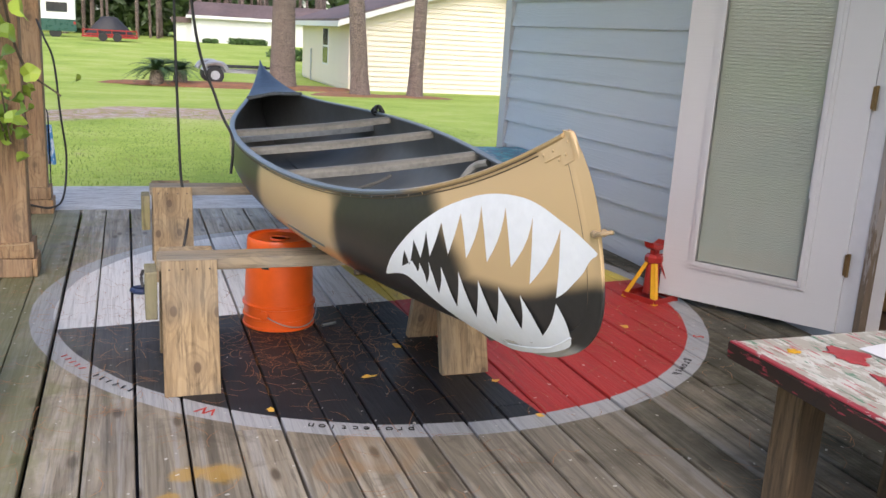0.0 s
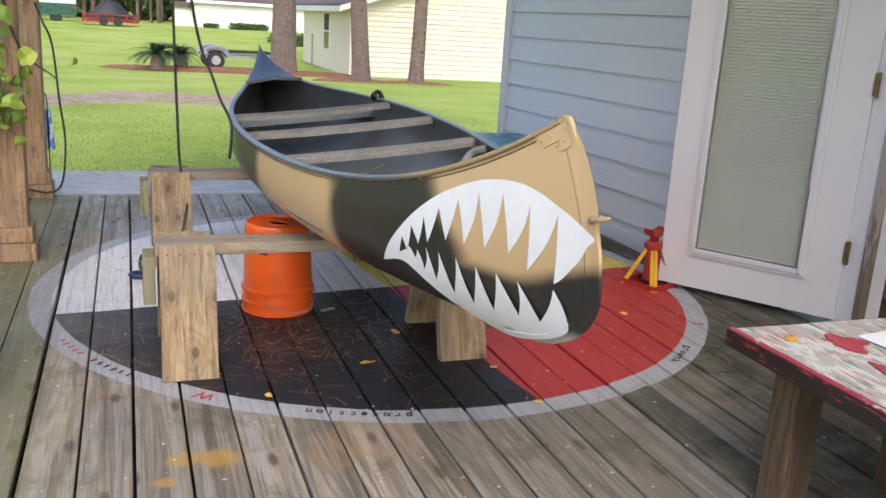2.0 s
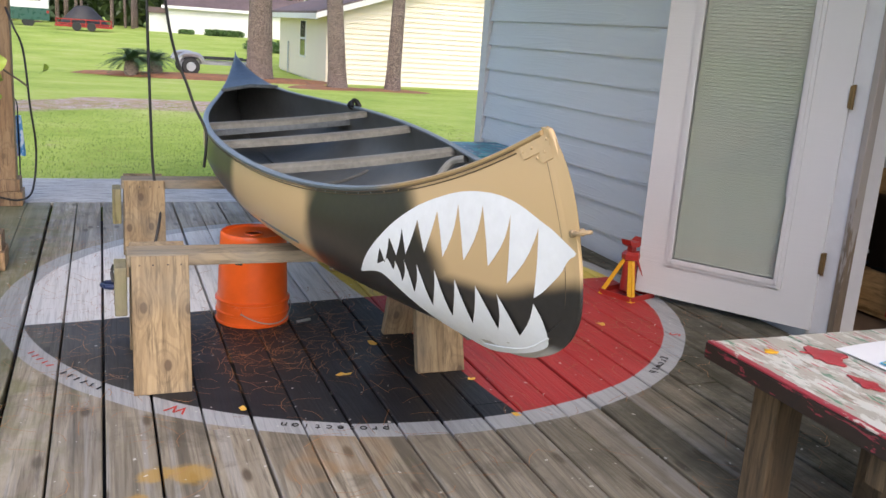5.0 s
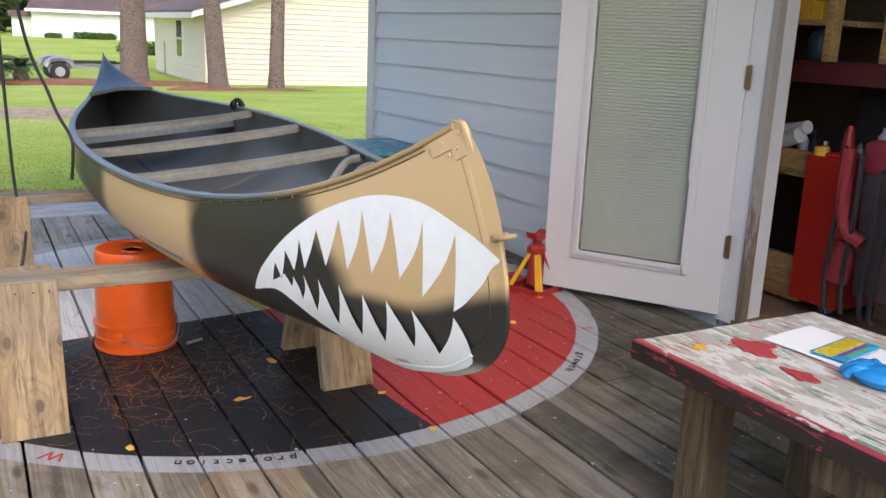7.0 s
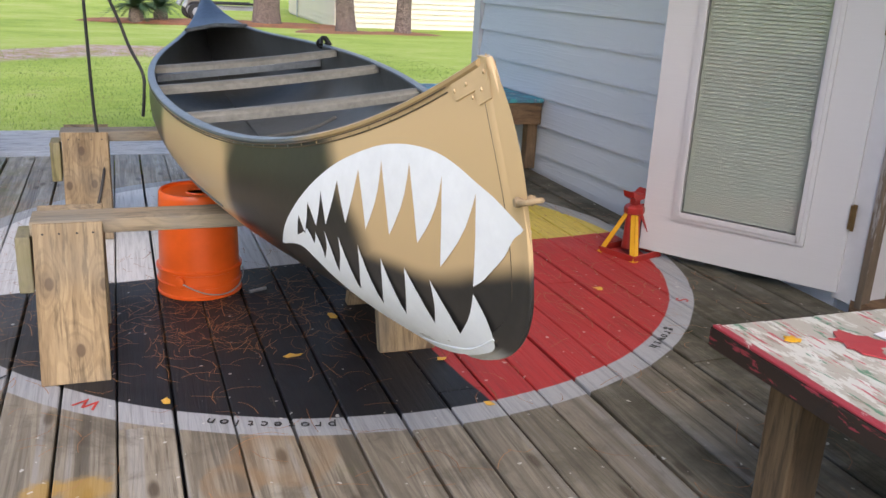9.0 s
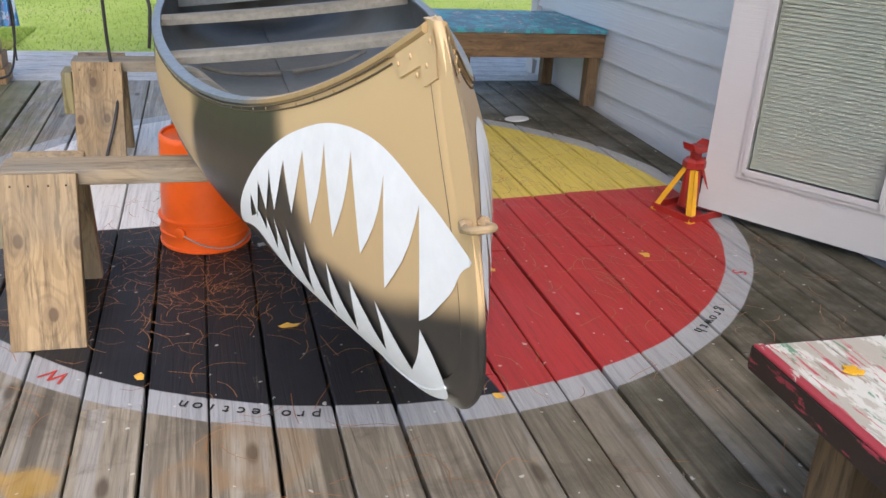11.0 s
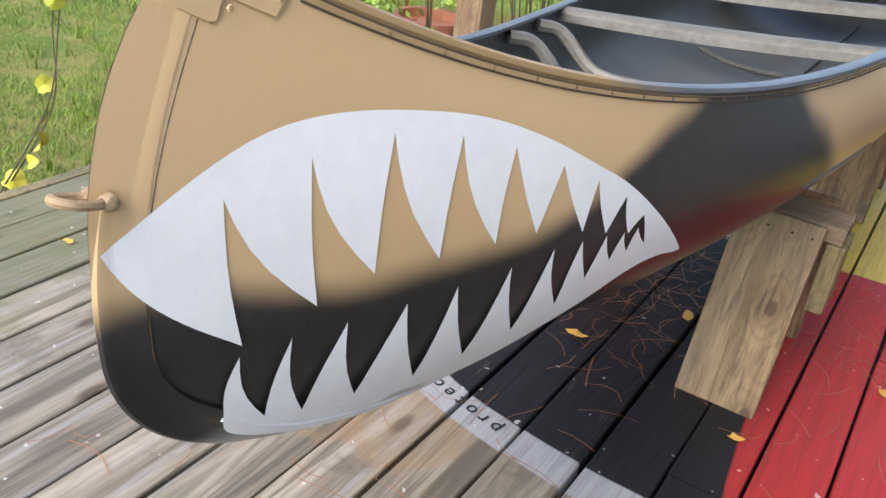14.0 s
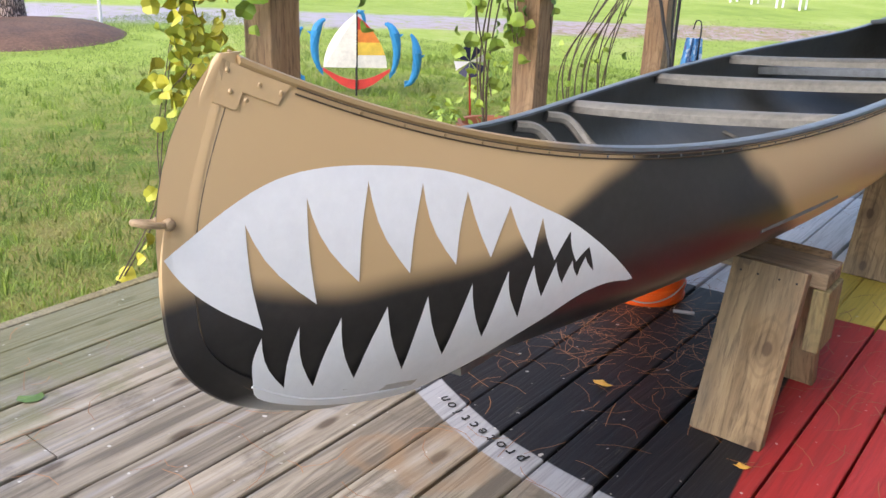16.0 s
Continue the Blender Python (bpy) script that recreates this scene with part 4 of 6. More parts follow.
    part("door_knob", lathe([(0.028, 0.0), (0.028, 0.008), (0.012, 0.012), (0.012, 0.035), (0.027, 0.045), (0.03, 0.06), (0.015, 0.072)], 20, pose(W - 0.065, -th / 2, 0.95, 90)), M_BRASS, t, smooth=True)


build_door()


# ---- the canoe ----
BOW, STERN, MID, DEEP = 2.500, 6.8267, 4.657, 0.3107


def sheer(y):
    u = abs(y - MID) / (STERN - MID)
    return DEEP + (0.278 * u ** 4.436 if y < MID else 0.2054 * u ** 7.87)


def stem_y(z):
    d = max(0.28 - z, 0.0)
    return 2.373 + 6.6 * d ** 2.2 + 500 * d ** 6 + 1.35 * max(z - 0.30, 0.0) ** 1.9


def hull_point(end, s, v, inset=0.0):
    """A point of the right hull side: end -1 bow half, 1 stern half; s 0 at the stem, 1 amidships; v 0 keel, 1 sheer."""
    y0 = stem_y(0.02 + v * 0.569)
    y = y0 + (MID - y0) * s
    b = 0.4042 * (1 - (1 - s) ** 2.05)
    g = (1 - (1 - v) ** 4) ** 0.5 * (1 + 0.05 * math.sin(math.pi * v))
    if end > 0:
        y = 2 * MID - y
    keel = 0.02 * (1 - s) ** 3
    return max(b * g - inset, 0.0), y, keel + inset * (1 - v) + v * (sheer(y) - keel)


def half_width(y, z):
    v = 0.5
    for _ in range(30):
        v = 0.5 * v + 0.5 * min(max(z / sheer(y), 0), 1)
    y0 = stem_y(0.02 + v * 0.569)
    y = MID - abs(y - MID)
    s = min(max((y - y0) / (MID - y0), 0), 1)
    return 0.4042 * (1 - (1 - s) ** 2.05) * (1 - (1 - v) ** 4) ** 0.5 * (1 + 0.05 * math.sin(math.pi * v))


def shell(inset, n=80, m=26):
    bm = bmesh.new()
    cols = []
    for end, i in [(-1, i) for i in range(n + 1)] + [(1, i) for i in range(n - 1, -1, -1)]:
        s = (i / n) ** 1.4
        right = [hull_point(end, s, (j / m) ** 1.6, inset) for j in range(m + 1)]
        cols.append([bm.verts.new((-x, y, z)) for x, y, z in right[::-1]] + [bm.verts.new(q) for q in right[1:]])
    for a, b in zip(cols, cols[1:]):
        for p, q, r, s in zip(a, a[1:], b[1:], b):
            bm.faces.new((p, q, r, s))
    bmesh.ops.remove_doubles(bm, verts=bm.verts, dist=0.0004)
    return bm


def two_tone(name, other, at_y=3.02):
    n = Nodes(name)
    v, x, y, z = n.xyz("Object")
    a = n.noise(v, 45.0, 5, 0.7)
    k = n.step(n.f("ADD", y, n.f("MULTIPLY", n.f("SUBTRACT", n.noise(v, 9.0), 0.5), 0.2)), at_y - 0.09, at_y + 0.09)
    col = n.mix(k, (0.42, 0.29, 0.145), n.mix(a, tuple(q * 0.5 for q in other), other))
    n.bump(a, 0.2, 0.002)
    return n.done(col, n.step(a, 0.3, 0.7, 0.34, 0.55), n.f("MULTIPLY", k, 0.45))


CANOE = pose(1.855, 0, 0.415, 0, -math.degrees(0.106), 0)
canoe = thing("canoe", "tan and black canoe with a shark mouth resting on two sawhorses", "canoe", at=CANOE)
part("hull", shell(0.0), M_CAMO, canoe, "tan and black camouflage painted hull", smooth=True)
part("inner_skin", shell(0.006), M_ALU, canoe, "dull grey aluminium inside", smooth=True)
M_GUN = two_tone("gunwale_paint", (0.28, 0.33, 0.38))
for side in (-1, 1):
    bm = bmesh.new()
    secs = []
    ys = [BOW + 0.015 + (STERN - BOW - 0.03) * i / 140 for i in range(141)]
    for y in ys:
        b, z = half_width(y, sheer(y) * 0.9999), sheer(y)
        ring = ((0.004, -0.009), (0.008, -0.005), (0.008, 0.001), (0.003, 0.004), (-0.010, 0.004), (-0.017, 0.002), (-0.017, -0.004), (0.0, -0.006))
        secs.append([bm.verts.new((side * max(b + dx, 0.001), y, z + dz)) for dx, dz in ring])
    for a, b in zip(secs, secs[1:]):
        for k in range(8):
            bm.faces.new((a[k], a[(k + 1) % 8], b[(k + 1) % 8], b[k]))
    bm.faces.new(secs[0])
    bm.faces.new(secs[-1])
    gun = part("gunwale", bm, M_GUN, canoe, "riveted gunwale rail", smooth=True)
    # seam under the rail, a dark line drawn as the rail's shadow, and the rivets
    line = []
    for y in ys[2:100]:
        z = sheer(y) - 0.0175
        line.append((side * (half_width(y, z) + 0.001), y, z))
    part("seam", tube(line, 0.0013, 6), M_SEAMSHADE, canoe)
    line = [(x + side * 0.0035, y, z + 0.0075) for x, y, z in line]
    part("rail_shadow_line", tube(line, 0.0012, 6), M_SEAMSHADE, gun)
    bm = bmesh.new()
    for i in range(70):
        y = BOW + 0.16 + i * 0.06
        if y > STERN - 0.3:
            break
        z = sheer(y) - 0.0135
        lathe([(0.0026, 0.0), (0.0024, 0.0014), (0.0, 0.002)], 6, Matrix.Translation((side * (half_width(y, z) + 0.0005), y, z)) @ pose(0, 0, 0, 0, 90 * side, 0), bm)
    part("rivet", bm, M_GUN, gun, "row of small rivets")["kind"] = "stuff"

# stem band: a rounded strip wrapped over the bow edge, a hand's width deep
def stem_strip():
    bm = bmesh.new()
    rows = []
    for i in range(61):
        z = 0.045 + (0.583 - 0.045) * i / 60
        y = stem_y(z)
        ty, tz = stem_y(z + 0.004) - stem_y(z - 0.004), 0.008
        L = math.hypot(ty, tz)
        ny, nz = tz / L, -ty / L
        if ny < 0:
            ny, nz = -ny, -nz
        one = []
        for off, w in ((0.036, None), (0.0345, None), (0.024, 0.0012), (0.012, 0.0060), (0.004, 0.0052), (-0.001, 0.0034), (-0.0028, 0.0)):
            py, pz = y + ny * off, min(z + abs(nz) * off * (1 if z < 0.3 else 0.0), sheer(y) - 0.004)
            if w is None:
                x = half_width(py, pz) + (0.0013 if off < 0.035 else -0.001)
            elif off > 0.02:
                x = max(half_width(py, pz) + w, 0.0075)
            else:
                x = w
            one.append((x, py, pz))
        full = [(-x, y, z) for x, y, z in one] + [q for q in one[::-1][1:]]
        rows.append([bm.verts.new(q) for q in full])
    for a, b in zip(rows, rows[1:]):
        for k in range(len(a) - 1):
            bm.faces.new((a[k], a[k + 1], b[k + 1], b[k]))
    bm.faces.new(rows[-1])
    return bm


part("stem_band", stem_strip(), M_CAMO, canoe, "rounded metal band over the bow edge", smooth=True)
for side in (-1, 1):
    line = []
    for i in range(34):
        z = 0.10 + 0.445 * i / 33
        y = stem_y(z) + 0.0362
        line.append((side * (half_width(y, z) + 0.0002), y, z))
    part("bow_seam", tube(line, 0.0008, 6), M_SEAMSHADE, canoe)
line = [(0, 2 * MID - stem_y(0.02 + 0.569 * i / 40) - 0.002, 0.516 * i / 40 + 0.02 * (1 - i / 40)) for i in range(41)]
part("stem_band", tube(line, 0.0055, 8), M_CAMO, canoe, smooth=True)
for side in (-1, 1):
    # riveted corner plate at the top of the bow, with a tail along the rail
    bm = bmesh.new()
    cells = {}
    for i in range(15):
        f = 0.078 * i / 14
        deep = 0.047 - 0.027 * min(max((f - 0.026) / 0.012, 0), 1)
        for j in range(5):
            z = sheer(BOW + f) - 0.006 - deep * j / 4
            y = max(BOW - 0.006 + f - 0.024 * j / 4, stem_y(z) + 0.004)
            cells[i, j] = bm.verts.new((side * (max(half_width(y, z) + 0.0030, 0.0070)), y, z))
        low = cells[i, 4].co
        cells[i, 5] = bm.verts.new((low.x - side * 0.003, low.y - 0.0005, low.z - 0.0012))
    for i in range(14):
        for j in range(5):
            bm.faces.new((cells[i, j], cells[i + 1, j], cells[i + 1, j + 1], cells[i, j + 1]))
    plate = part("corner_plate", bm, M_TAN, canoe)
    for f, dz in ((0.012, 0.014), (0.008, 0.040), (0.024, 0.044), (0.046, 0.017), (0.070, 0.017)):
        y = BOW + f - 0.014
        z = sheer(BOW + f) - dz
        y = max(y, stem_y(z) + 0.010)
        part("rivet", lathe([(0.0034, 0.0), (0.0028, 0.0016), (0.0, 0.0024)], 8, Matrix.Translation((side * max(half_width(y, z) + 0.0034, 0.0074), y, z)) @ pose(0, 0, 0, 0, 90 * side, 0)), M_TAN, plate)
    # crease along the chin
    line = [(side * (half_width(p.x, p.y) + 0.0012), p.x, p.y) for p in glide([(2.469, 0.168, 0), (2.515, 0.137, 0), (2.565, 0.112, 0), (2.639, 0.089, 0), (2.72, 0.070, 0)], 8)]
    part("chin_seam", tube(line, 0.0022, 6), M_WHITE, canoe, smooth=True)


def end_deck(y0, y1, material, label, ridge):
    bm = bmesh.new()
    rows = []
    for i in range(19):
        y = y0 + (y1 - y0) * i / 18
        b = max(half_width(y, sheer(y) * 0.9999) - 0.004, 0.001)
        rows.append([bm.verts.new((b * q, y, sheer(y) + 0.004 + ridge * (1 - q * q))) for q in (-1, -0.66, -0.33, 0, 0.33, 0.66, 1)])
    for a, b in zip(rows, rows[1:]):
        for k in range(6):
            bm.faces.new((a[k], a[k + 1], b[k + 1], b[k]))
    bm.normal_update()
    bmesh.ops.solidify(bm, geom=bm.faces[:], thickness=0.003)
    d = part("end_deck", bm, material, canoe, label, smooth=True)
    return d


end_deck(BOW + 0.01, 2.80, M_TAN, "tan bow deck plate", 0.004)
end_deck(STERN - 0.01, 6.33, M_STERN, "blue grey stern deck", 0.02)
b = half_width(6.33, sheer(6.33) * 0.9999)
part("deck_lip", tube([(-b, 6.325, sheer(6.33) + 0.004), (0, 6.32, sheer(6.33) + 0.022), (b, 6.325, sheer(6.33) + 0.004)], 0.012, 8), M_RAIL, canoe, smooth=True)

for y in (3.93, 4.56, 5.16):
    b = half_width(y, sheer(y) * 0.98) - 0.008
    bm = bmesh.new()
    n = 24
    secs = []
    for i in range(n + 1):
        x = -b + 2 * b * i / n
        sag = -0.006 * (1 - (x / b) ** 2)
        w = 0.026 + 0.012 * (1 - (x / b) ** 2)
        ring = ((-w, -0.014), (-w, 0.004), (-w * 0.7, 0.013), (0, 0.016), (w * 0.7, 0.013), (w, 0.004), (w, -0.014), (0, -0.006))
        secs.append([bm.verts.new((x, y + q, sheer(y) - 0.018 + sag + r)) for q, r in ring])
    for p, q in zip(secs, secs[1:]):
        for k in range(8):
            bm.faces.new((p[k], p[(k + 1) % 8], q[(k + 1) % 8], q[k]))
    bm.faces.new(secs[0])
    bm.faces.new(secs[-1])
    part("thwart", bm, M_THWART, canoe, smooth=True)


def seat(y0, y1, z, label):
    bm = bmesh.new()
    rows = []
    for i in range(9):
        y = y0 + (y1 - y0) * i / 8
        b = half_width(y, z) - 0.008
        dip = -0.012 * math.sin(math.pi * i / 8)
        rows.append([bm.verts.new((b * q, y, z + dip * (1 - q * q))) for q in [k / 6 - 1 for k in range(13)]])
    for p, q in zip(rows, rows[1:]):
        for k in range(12):
            bm.faces.new((p[k], p[k + 1], q[k + 1], q[k]))
    bm.normal_update()
    bmesh.ops.solidify(bm, geom=bm.faces[:], thickness=0.028)
    return part("seat", bm, M_RAIL, canoe, label, smooth=True)


seat(5.42, 5.66, 0.235, "blue grey metal stern seat")
seat(3.52, 3.86, 0.165, "grey metal bow seat")
for side in (-1, 1):
    for y0, y1 in ((3.55, 3.62), (3.74, 3.80)):
        top = half_width(y0, sheer(y0) * 0.97)
        part("seat_bracket", tube(glide([(side * (top - 0.012), y0, sheer(y0) - 0.02), (side * (top - 0.05), y0 + 0.05, sheer(y0) - 0.04), (side * (top - 0.13), y1, 0.20), (side * (top - 0.24), y1 + 0.02, 0.18)], 6), 0.015, 8), M_THWART, canoe, smooth=True)
for y in (4.2, 4.9):
    line = [(q * 0.3, y, 0.012 + abs(q) ** 3 * 0.05) for q in [k / 8 - 1 for k in range(17)]]
    part("rib", tube(line, 0.012, 6), M_ALU, canoe, smooth=True)
part("keelson", box((-0.02, 2.9, 0.006), (0.02, 6.3, 0.02)), M_ALU, canoe)
bm = tube(glide([(0.345, 5.29, 0.318), (0.36, 5.32, 0.345), (0.385, 5.34, 0.32), (0.36, 5.36, 0.30), (0.34, 5.33, 0.325), (0.37, 5.31, 0.345), (0.39, 5.30, 0.31)], 6), 0.009, 7)
part("lashing", bm, M_BLACK, canoe, "knotted black cord on the rail", smooth=True)


def lane(a, b, bend, n=5):
    """A tooth edge from a to b, bowed sideways."""
    (y0, z0), (y1, z1) = a, b
    return [(y0 + (y1 - y0) * t + bend * math.sin(math.pi * t), z0 + (z1 - z0) * t) for t in [k / n for k in range(n)]]


MOUTH_RIGHT = dict(
    arc=[(2.380, 0.360), (2.457, 0.404), (2.522, 0.428), (2.591, 0.432), (2.675, 0.420), (2.762, 0.398), (2.843, 0.362), (2.919, 0.317), (2.972, 0.284), (3.022, 0.243), (3.074, 0.196), (3.124, 0.149)],
    tips=[(2.481, 0.246), (2.551, 0.262), (2.610, 0.277), (2.684, 0.271), (2.757, 0.266), (2.816, 0.262), (2.892, 0.243), (2.935, 0.229), (2.980, 0.216)],
    roots=[(2.476, 0.382), (2.557, 0.400), (2.644, 0.405), (2.724, 0.388), (2.793, 0.363), (2.862, 0.329), (2.919, 0.300), (2.971, 0.268), (3.008, 0.234)],
    low_tips=[(2.479, 0.235), (2.527, 0.237), (2.583, 0.234), (2.649, 0.232), (2.711, 0.231), (2.784, 0.231), (2.848, 0.235), (2.895, 0.231), (2.939, 0.225), (2.973, 0.220), (3.000, 0.219)],
    low_roots=[(2.512, 0.151), (2.553, 0.138), (2.613, 0.130), (2.690, 0.118), (2.754, 0.122), (2.818, 0.132), (2.877, 0.149), (2.915, 0.174), (2.954, 0.187), (2.985, 0.190), (3.020, 0.191)],
    bottom=[(3.124, 0.146), (3.062, 0.158), (3.000, 0.153), (2.943, 0.130)],
    jaw=[(2.402, 0.319), (2.434, 0.284)])
MOUTH_LEFT = dict(
    arc=[(2.3835, 0.364), (2.438, 0.394), (2.474, 0.408), (2.527, 0.427), (2.577, 0.437), (2.632, 0.438), (2.694, 0.431), (2.760, 0.414), (2.855, 0.376), (2.928, 0.333), (2.984, 0.291), (3.047, 0.234), (3.082, 0.198), (3.120, 0.154)],
    tips=[(2.488, 0.250), (2.559, 0.262), (2.612, 0.287), (2.687, 0.282), (2.757, 0.275), (2.823, 0.270), (2.895, 0.250), (2.934, 0.238), (2.987, 0.208)],
    roots=[(2.479, 0.394), (2.557, 0.405), (2.642, 0.410), (2.722, 0.400), (2.790, 0.372), (2.858, 0.340), (2.915, 0.309), (2.965, 0.277), (3.005, 0.242)],
    low_tips=[(2.490, 0.238), (2.590, 0.231), (2.654, 0.234), (2.720, 0.232), (2.788, 0.238), (2.853, 0.236), (2.903, 0.236), (2.941, 0.224), (2.973, 0.223)],
    low_roots=[(2.552, 0.147), (2.614, 0.144), (2.698, 0.132), (2.766, 0.129), (2.828, 0.138), (2.884, 0.158), (2.924, 0.175), (2.953, 0.198), (3.023, 0.197)],
    bottom=[(3.124, 0.150), (3.060, 0.169), (3.014, 0.175), (2.975, 0.162), (2.932, 0.136)],
    jaw=[(2.402, 0.346), (2.419, 0.317), (2.442, 0.291), (2.465, 0.267)])
CHIN = [(2.887, 0.105), (2.84, 0.076), (2.80, 0.057), (2.76, 0.046), (2.722, 0.050), (2.667, 0.065), (2.592, 0.090), (2.527, 0.117), (2.478, 0.147), (2.469, 0.178)]


def mouth_outline(arc, tips, roots, low_tips, low_roots, bottom, jaw):
    bottom = bottom + CHIN
    smooth_arc = [(p.x, p.y) for p in glide([(a, b, 0) for a, b in arc], 4)]
    jaw = [(p.x, p.y) for p in glide([(arc[0][0], arc[0][1] - 0.003, 0), *[(a, b, 0) for a, b in jaw], tips[0] + (0,)], 4)]
    out = list(smooth_arc)
    out += [(p.x, p.y) for p in glide([(a, b, 0) for a, b in bottom], 4)][1:]
    # lower teeth, from the nose towards the corner of the mouth
    for i, tip in enumerate(low_tips):
        if i == 0:
            out += lane(out.pop(), tip, -0.006)
        k = 0.010 if i < 7 else 0.003
        out += lane(tip, low_roots[i], -k)
        if i + 1 < len(low_tips):
            out += lane(low_roots[i], low_tips[i + 1], -k * 0.7)
    # back along the upper teeth towards the nose
    out += lane(low_roots[-1], roots[-1], 0.0, 3)
    for i in range(len(tips) - 1, -1, -1):
        k = 0.014 if i < 5 else 0.005
        out += lane(roots[i], tips[i], -k * 0.5 if i + 1 == len(tips) else -k * 0.4)
        if i > 0:
            out += lane(tips[i], roots[i - 1], -k)
    out += jaw[::-1][:-1]
    return out


def nose_width(off):
    """Half thickness of the rounded bow edge, off behind its front."""
    knots = [(-0.0028, 0.0), (-0.001, 0.0034), (0.004, 0.0052), (0.012, 0.0060), (0.024, 0.0075)]
    return float(np.interp(off, [k[0] for k in knots], [k[1] for k in knots])) if off < 0.024 else 0.0


def build_mouth(side):
    bm = bmesh.new()
    outline = mouth_outline(**(MOUTH_LEFT if side < 0 else MOUTH_RIGHT))
    vs = [bm.verts.new((0, y, z)) for y, z in outline]
    es = [bm.edges.new((vs[i], vs[(i + 1) % len(vs)])) for i in range(len(vs))]
    bmesh.ops.triangle_fill(bm, use_beauty=True, use_dissolve=False, edges=es)
    for k in range(30):
        geom = bm.verts[:] + bm.edges[:] + bm.faces[:]
        bmesh.ops.bisect_plane(bm, geom=geom, plane_co=(0, 2.39 + 0.025 * k, 0), plane_no=(0, 1, 0))
    for k in range(14):
        geom = bm.verts[:] + bm.edges[:] + bm.faces[:]
        bmesh.ops.bisect_plane(bm, geom=geom, plane_co=(0, 2.380 + 0.005 * k, 0), plane_no=(0, 1, 0))
    for k in range(14):
        geom = bm.verts[:] + bm.edges[:] + bm.faces[:]
        bmesh.ops.bisect_plane(bm, geom=geom, plane_co=(0, 0, 0.10 + 0.025 * k), plane_no=(0, 0, 1))
    bmesh.ops.triangulate(bm, faces=bm.faces[:])
    for v in bm.verts:
        v.co.x = side * max(half_width(v.co.y, v.co.z) + 0.0016, nose_width(v.co.y - stem_y(v.co.z)) + 0.0007)
    return part("painted_mouth", bm, M_WHITE, canoe, "hand-painted white shark teeth", smooth=True)


build_mouth(-1)
build_mouth(1)
# mooring eye and rope through the bow
bm = tube(glide([(-0.004, 2.390, 0.402), (-0.012, 2.379, 0.403), (-0.011, 2.361, 0.408), (0.0, 2.353, 0.411), (0.011, 2.361, 0.408), (0.012, 2.379, 0.403), (0.004, 2.390, 0.402)], 6), 0.0042, 8)
ring = part("rope_loop", bm, M_ROPE, canoe, "tan painted rope loop through the bow", smooth=True)
for side in (-1, 1):
    part("rope_knot", lathe([(0.0, -0.006), (0.006, -0.005), (0.008, 0), (0.006, 0.005), (0.002, 0.007)], 10, Matrix.Translation((side * 0.010, 2.390, 0.401)) @ pose(0, 0, 0, 0, 90, 0)), M_ROPE, ring, smooth=True)


# ---- sawhorses ----
def build_sawhorse():
    t = thing("sawhorse", "sturdy sawhorse of rough lumber with wide plank legs on the deck", "sawhorse", "sawhorses under the canoe")
    bar = box((1.065, 0.0, 0.368), (2.215, 0.115, 0.408), bevel=0.003)
    part("bar", bar, M_BAR, t, "grey weathered top bar")
    for x in (1.075, 2.005):
        for s in (-1, 1):
            bm = box((0, -0.019, 0), (0.174, 0.019, 0.432), bevel=0.003)
            y = -0.022 if s < 0 else 0.137
            m = Matrix.Translation((x, y, 0.408)) @ pose(0, 0, 0, 17.0 * s if s < 0 else 17.0, 0, 0) @ Matrix.Translation((0, 0, -0.432))
            part("leg", bm, M_LEG, t, "knotty plank leg", at=m)
    for x in (1.026, 2.186):
        part("end_plate", box((x, 0.0, 0.205), (x + 0.038, 0.12, 0.366), bevel=0.004), M_SIDE, t, "damp end block")
    for x in (1.10, 1.14, 1.185, 1.225, 2.03, 2.07, 2.12, 2.16):
        part("nail", lathe([(0.004, 0), (0.003, 0.002), (0, 0.003)], 6, pose(x, -0.047, 0.385, 90)), M_BLACK, t)
    t.matrix_basis = pose(0, 3.852, 0)
    return t


horse = build_sawhorse()
copy_thing(horse, pose(0.01, 5.165, 0.004))


# ---- bucket, jack stand, small things on the deck ----
def build_bucket():
    t = thing("bucket", "orange plastic five gallon bucket standing upside down on the deck", "bucket", at=pose(1.542, 4.372, 0))
    prof = [(0.128, 0.012), (0.136, 0.0), (0.142, 0.002), (0.143, 0.010), (0.1385, 0.013), (0.1385, 0.040), (0.1425, 0.042), (0.1425, 0.050), (0.1385, 0.053), (0.1385, 0.086), (0.1445, 0.089), (0.1445, 0.097), (0.1355, 0.100), (0.1275, 0.335), (0.126, 0.352), (0.122, 0.358), (0.117, 0.357), (0.115, 0.348), (0.108, 0.346), (0.0, 0.346)]
    part("body", lathe(prof, 56), M_ORANGE, t, smooth=True)
    part("moulded_ring", lathe([(0.030, 0.346), (0.032, 0.350), (0.036, 0.350), (0.038, 0.346)], 28), M_ORANGE, t, smooth=True)
    part("label_patch", box((-0.015, -0.0012, 0.0), (0.015, 0.0012, 0.046)), M_BLACK, t, "small black printed patch", at=pose(-0.072, -0.110, 0.250, -2, 0, -33))
    part("ear", lathe([(0.018, -0.004), (0.018, 0.008), (0.012, 0.010), (0.0, 0.010)], 16, Matrix.Translation((-0.075, -0.119, 0.068)) @ pose(0, 0, 0, 90, 0, -32)), M_ORANGE, t, "round handle ear", smooth=True)
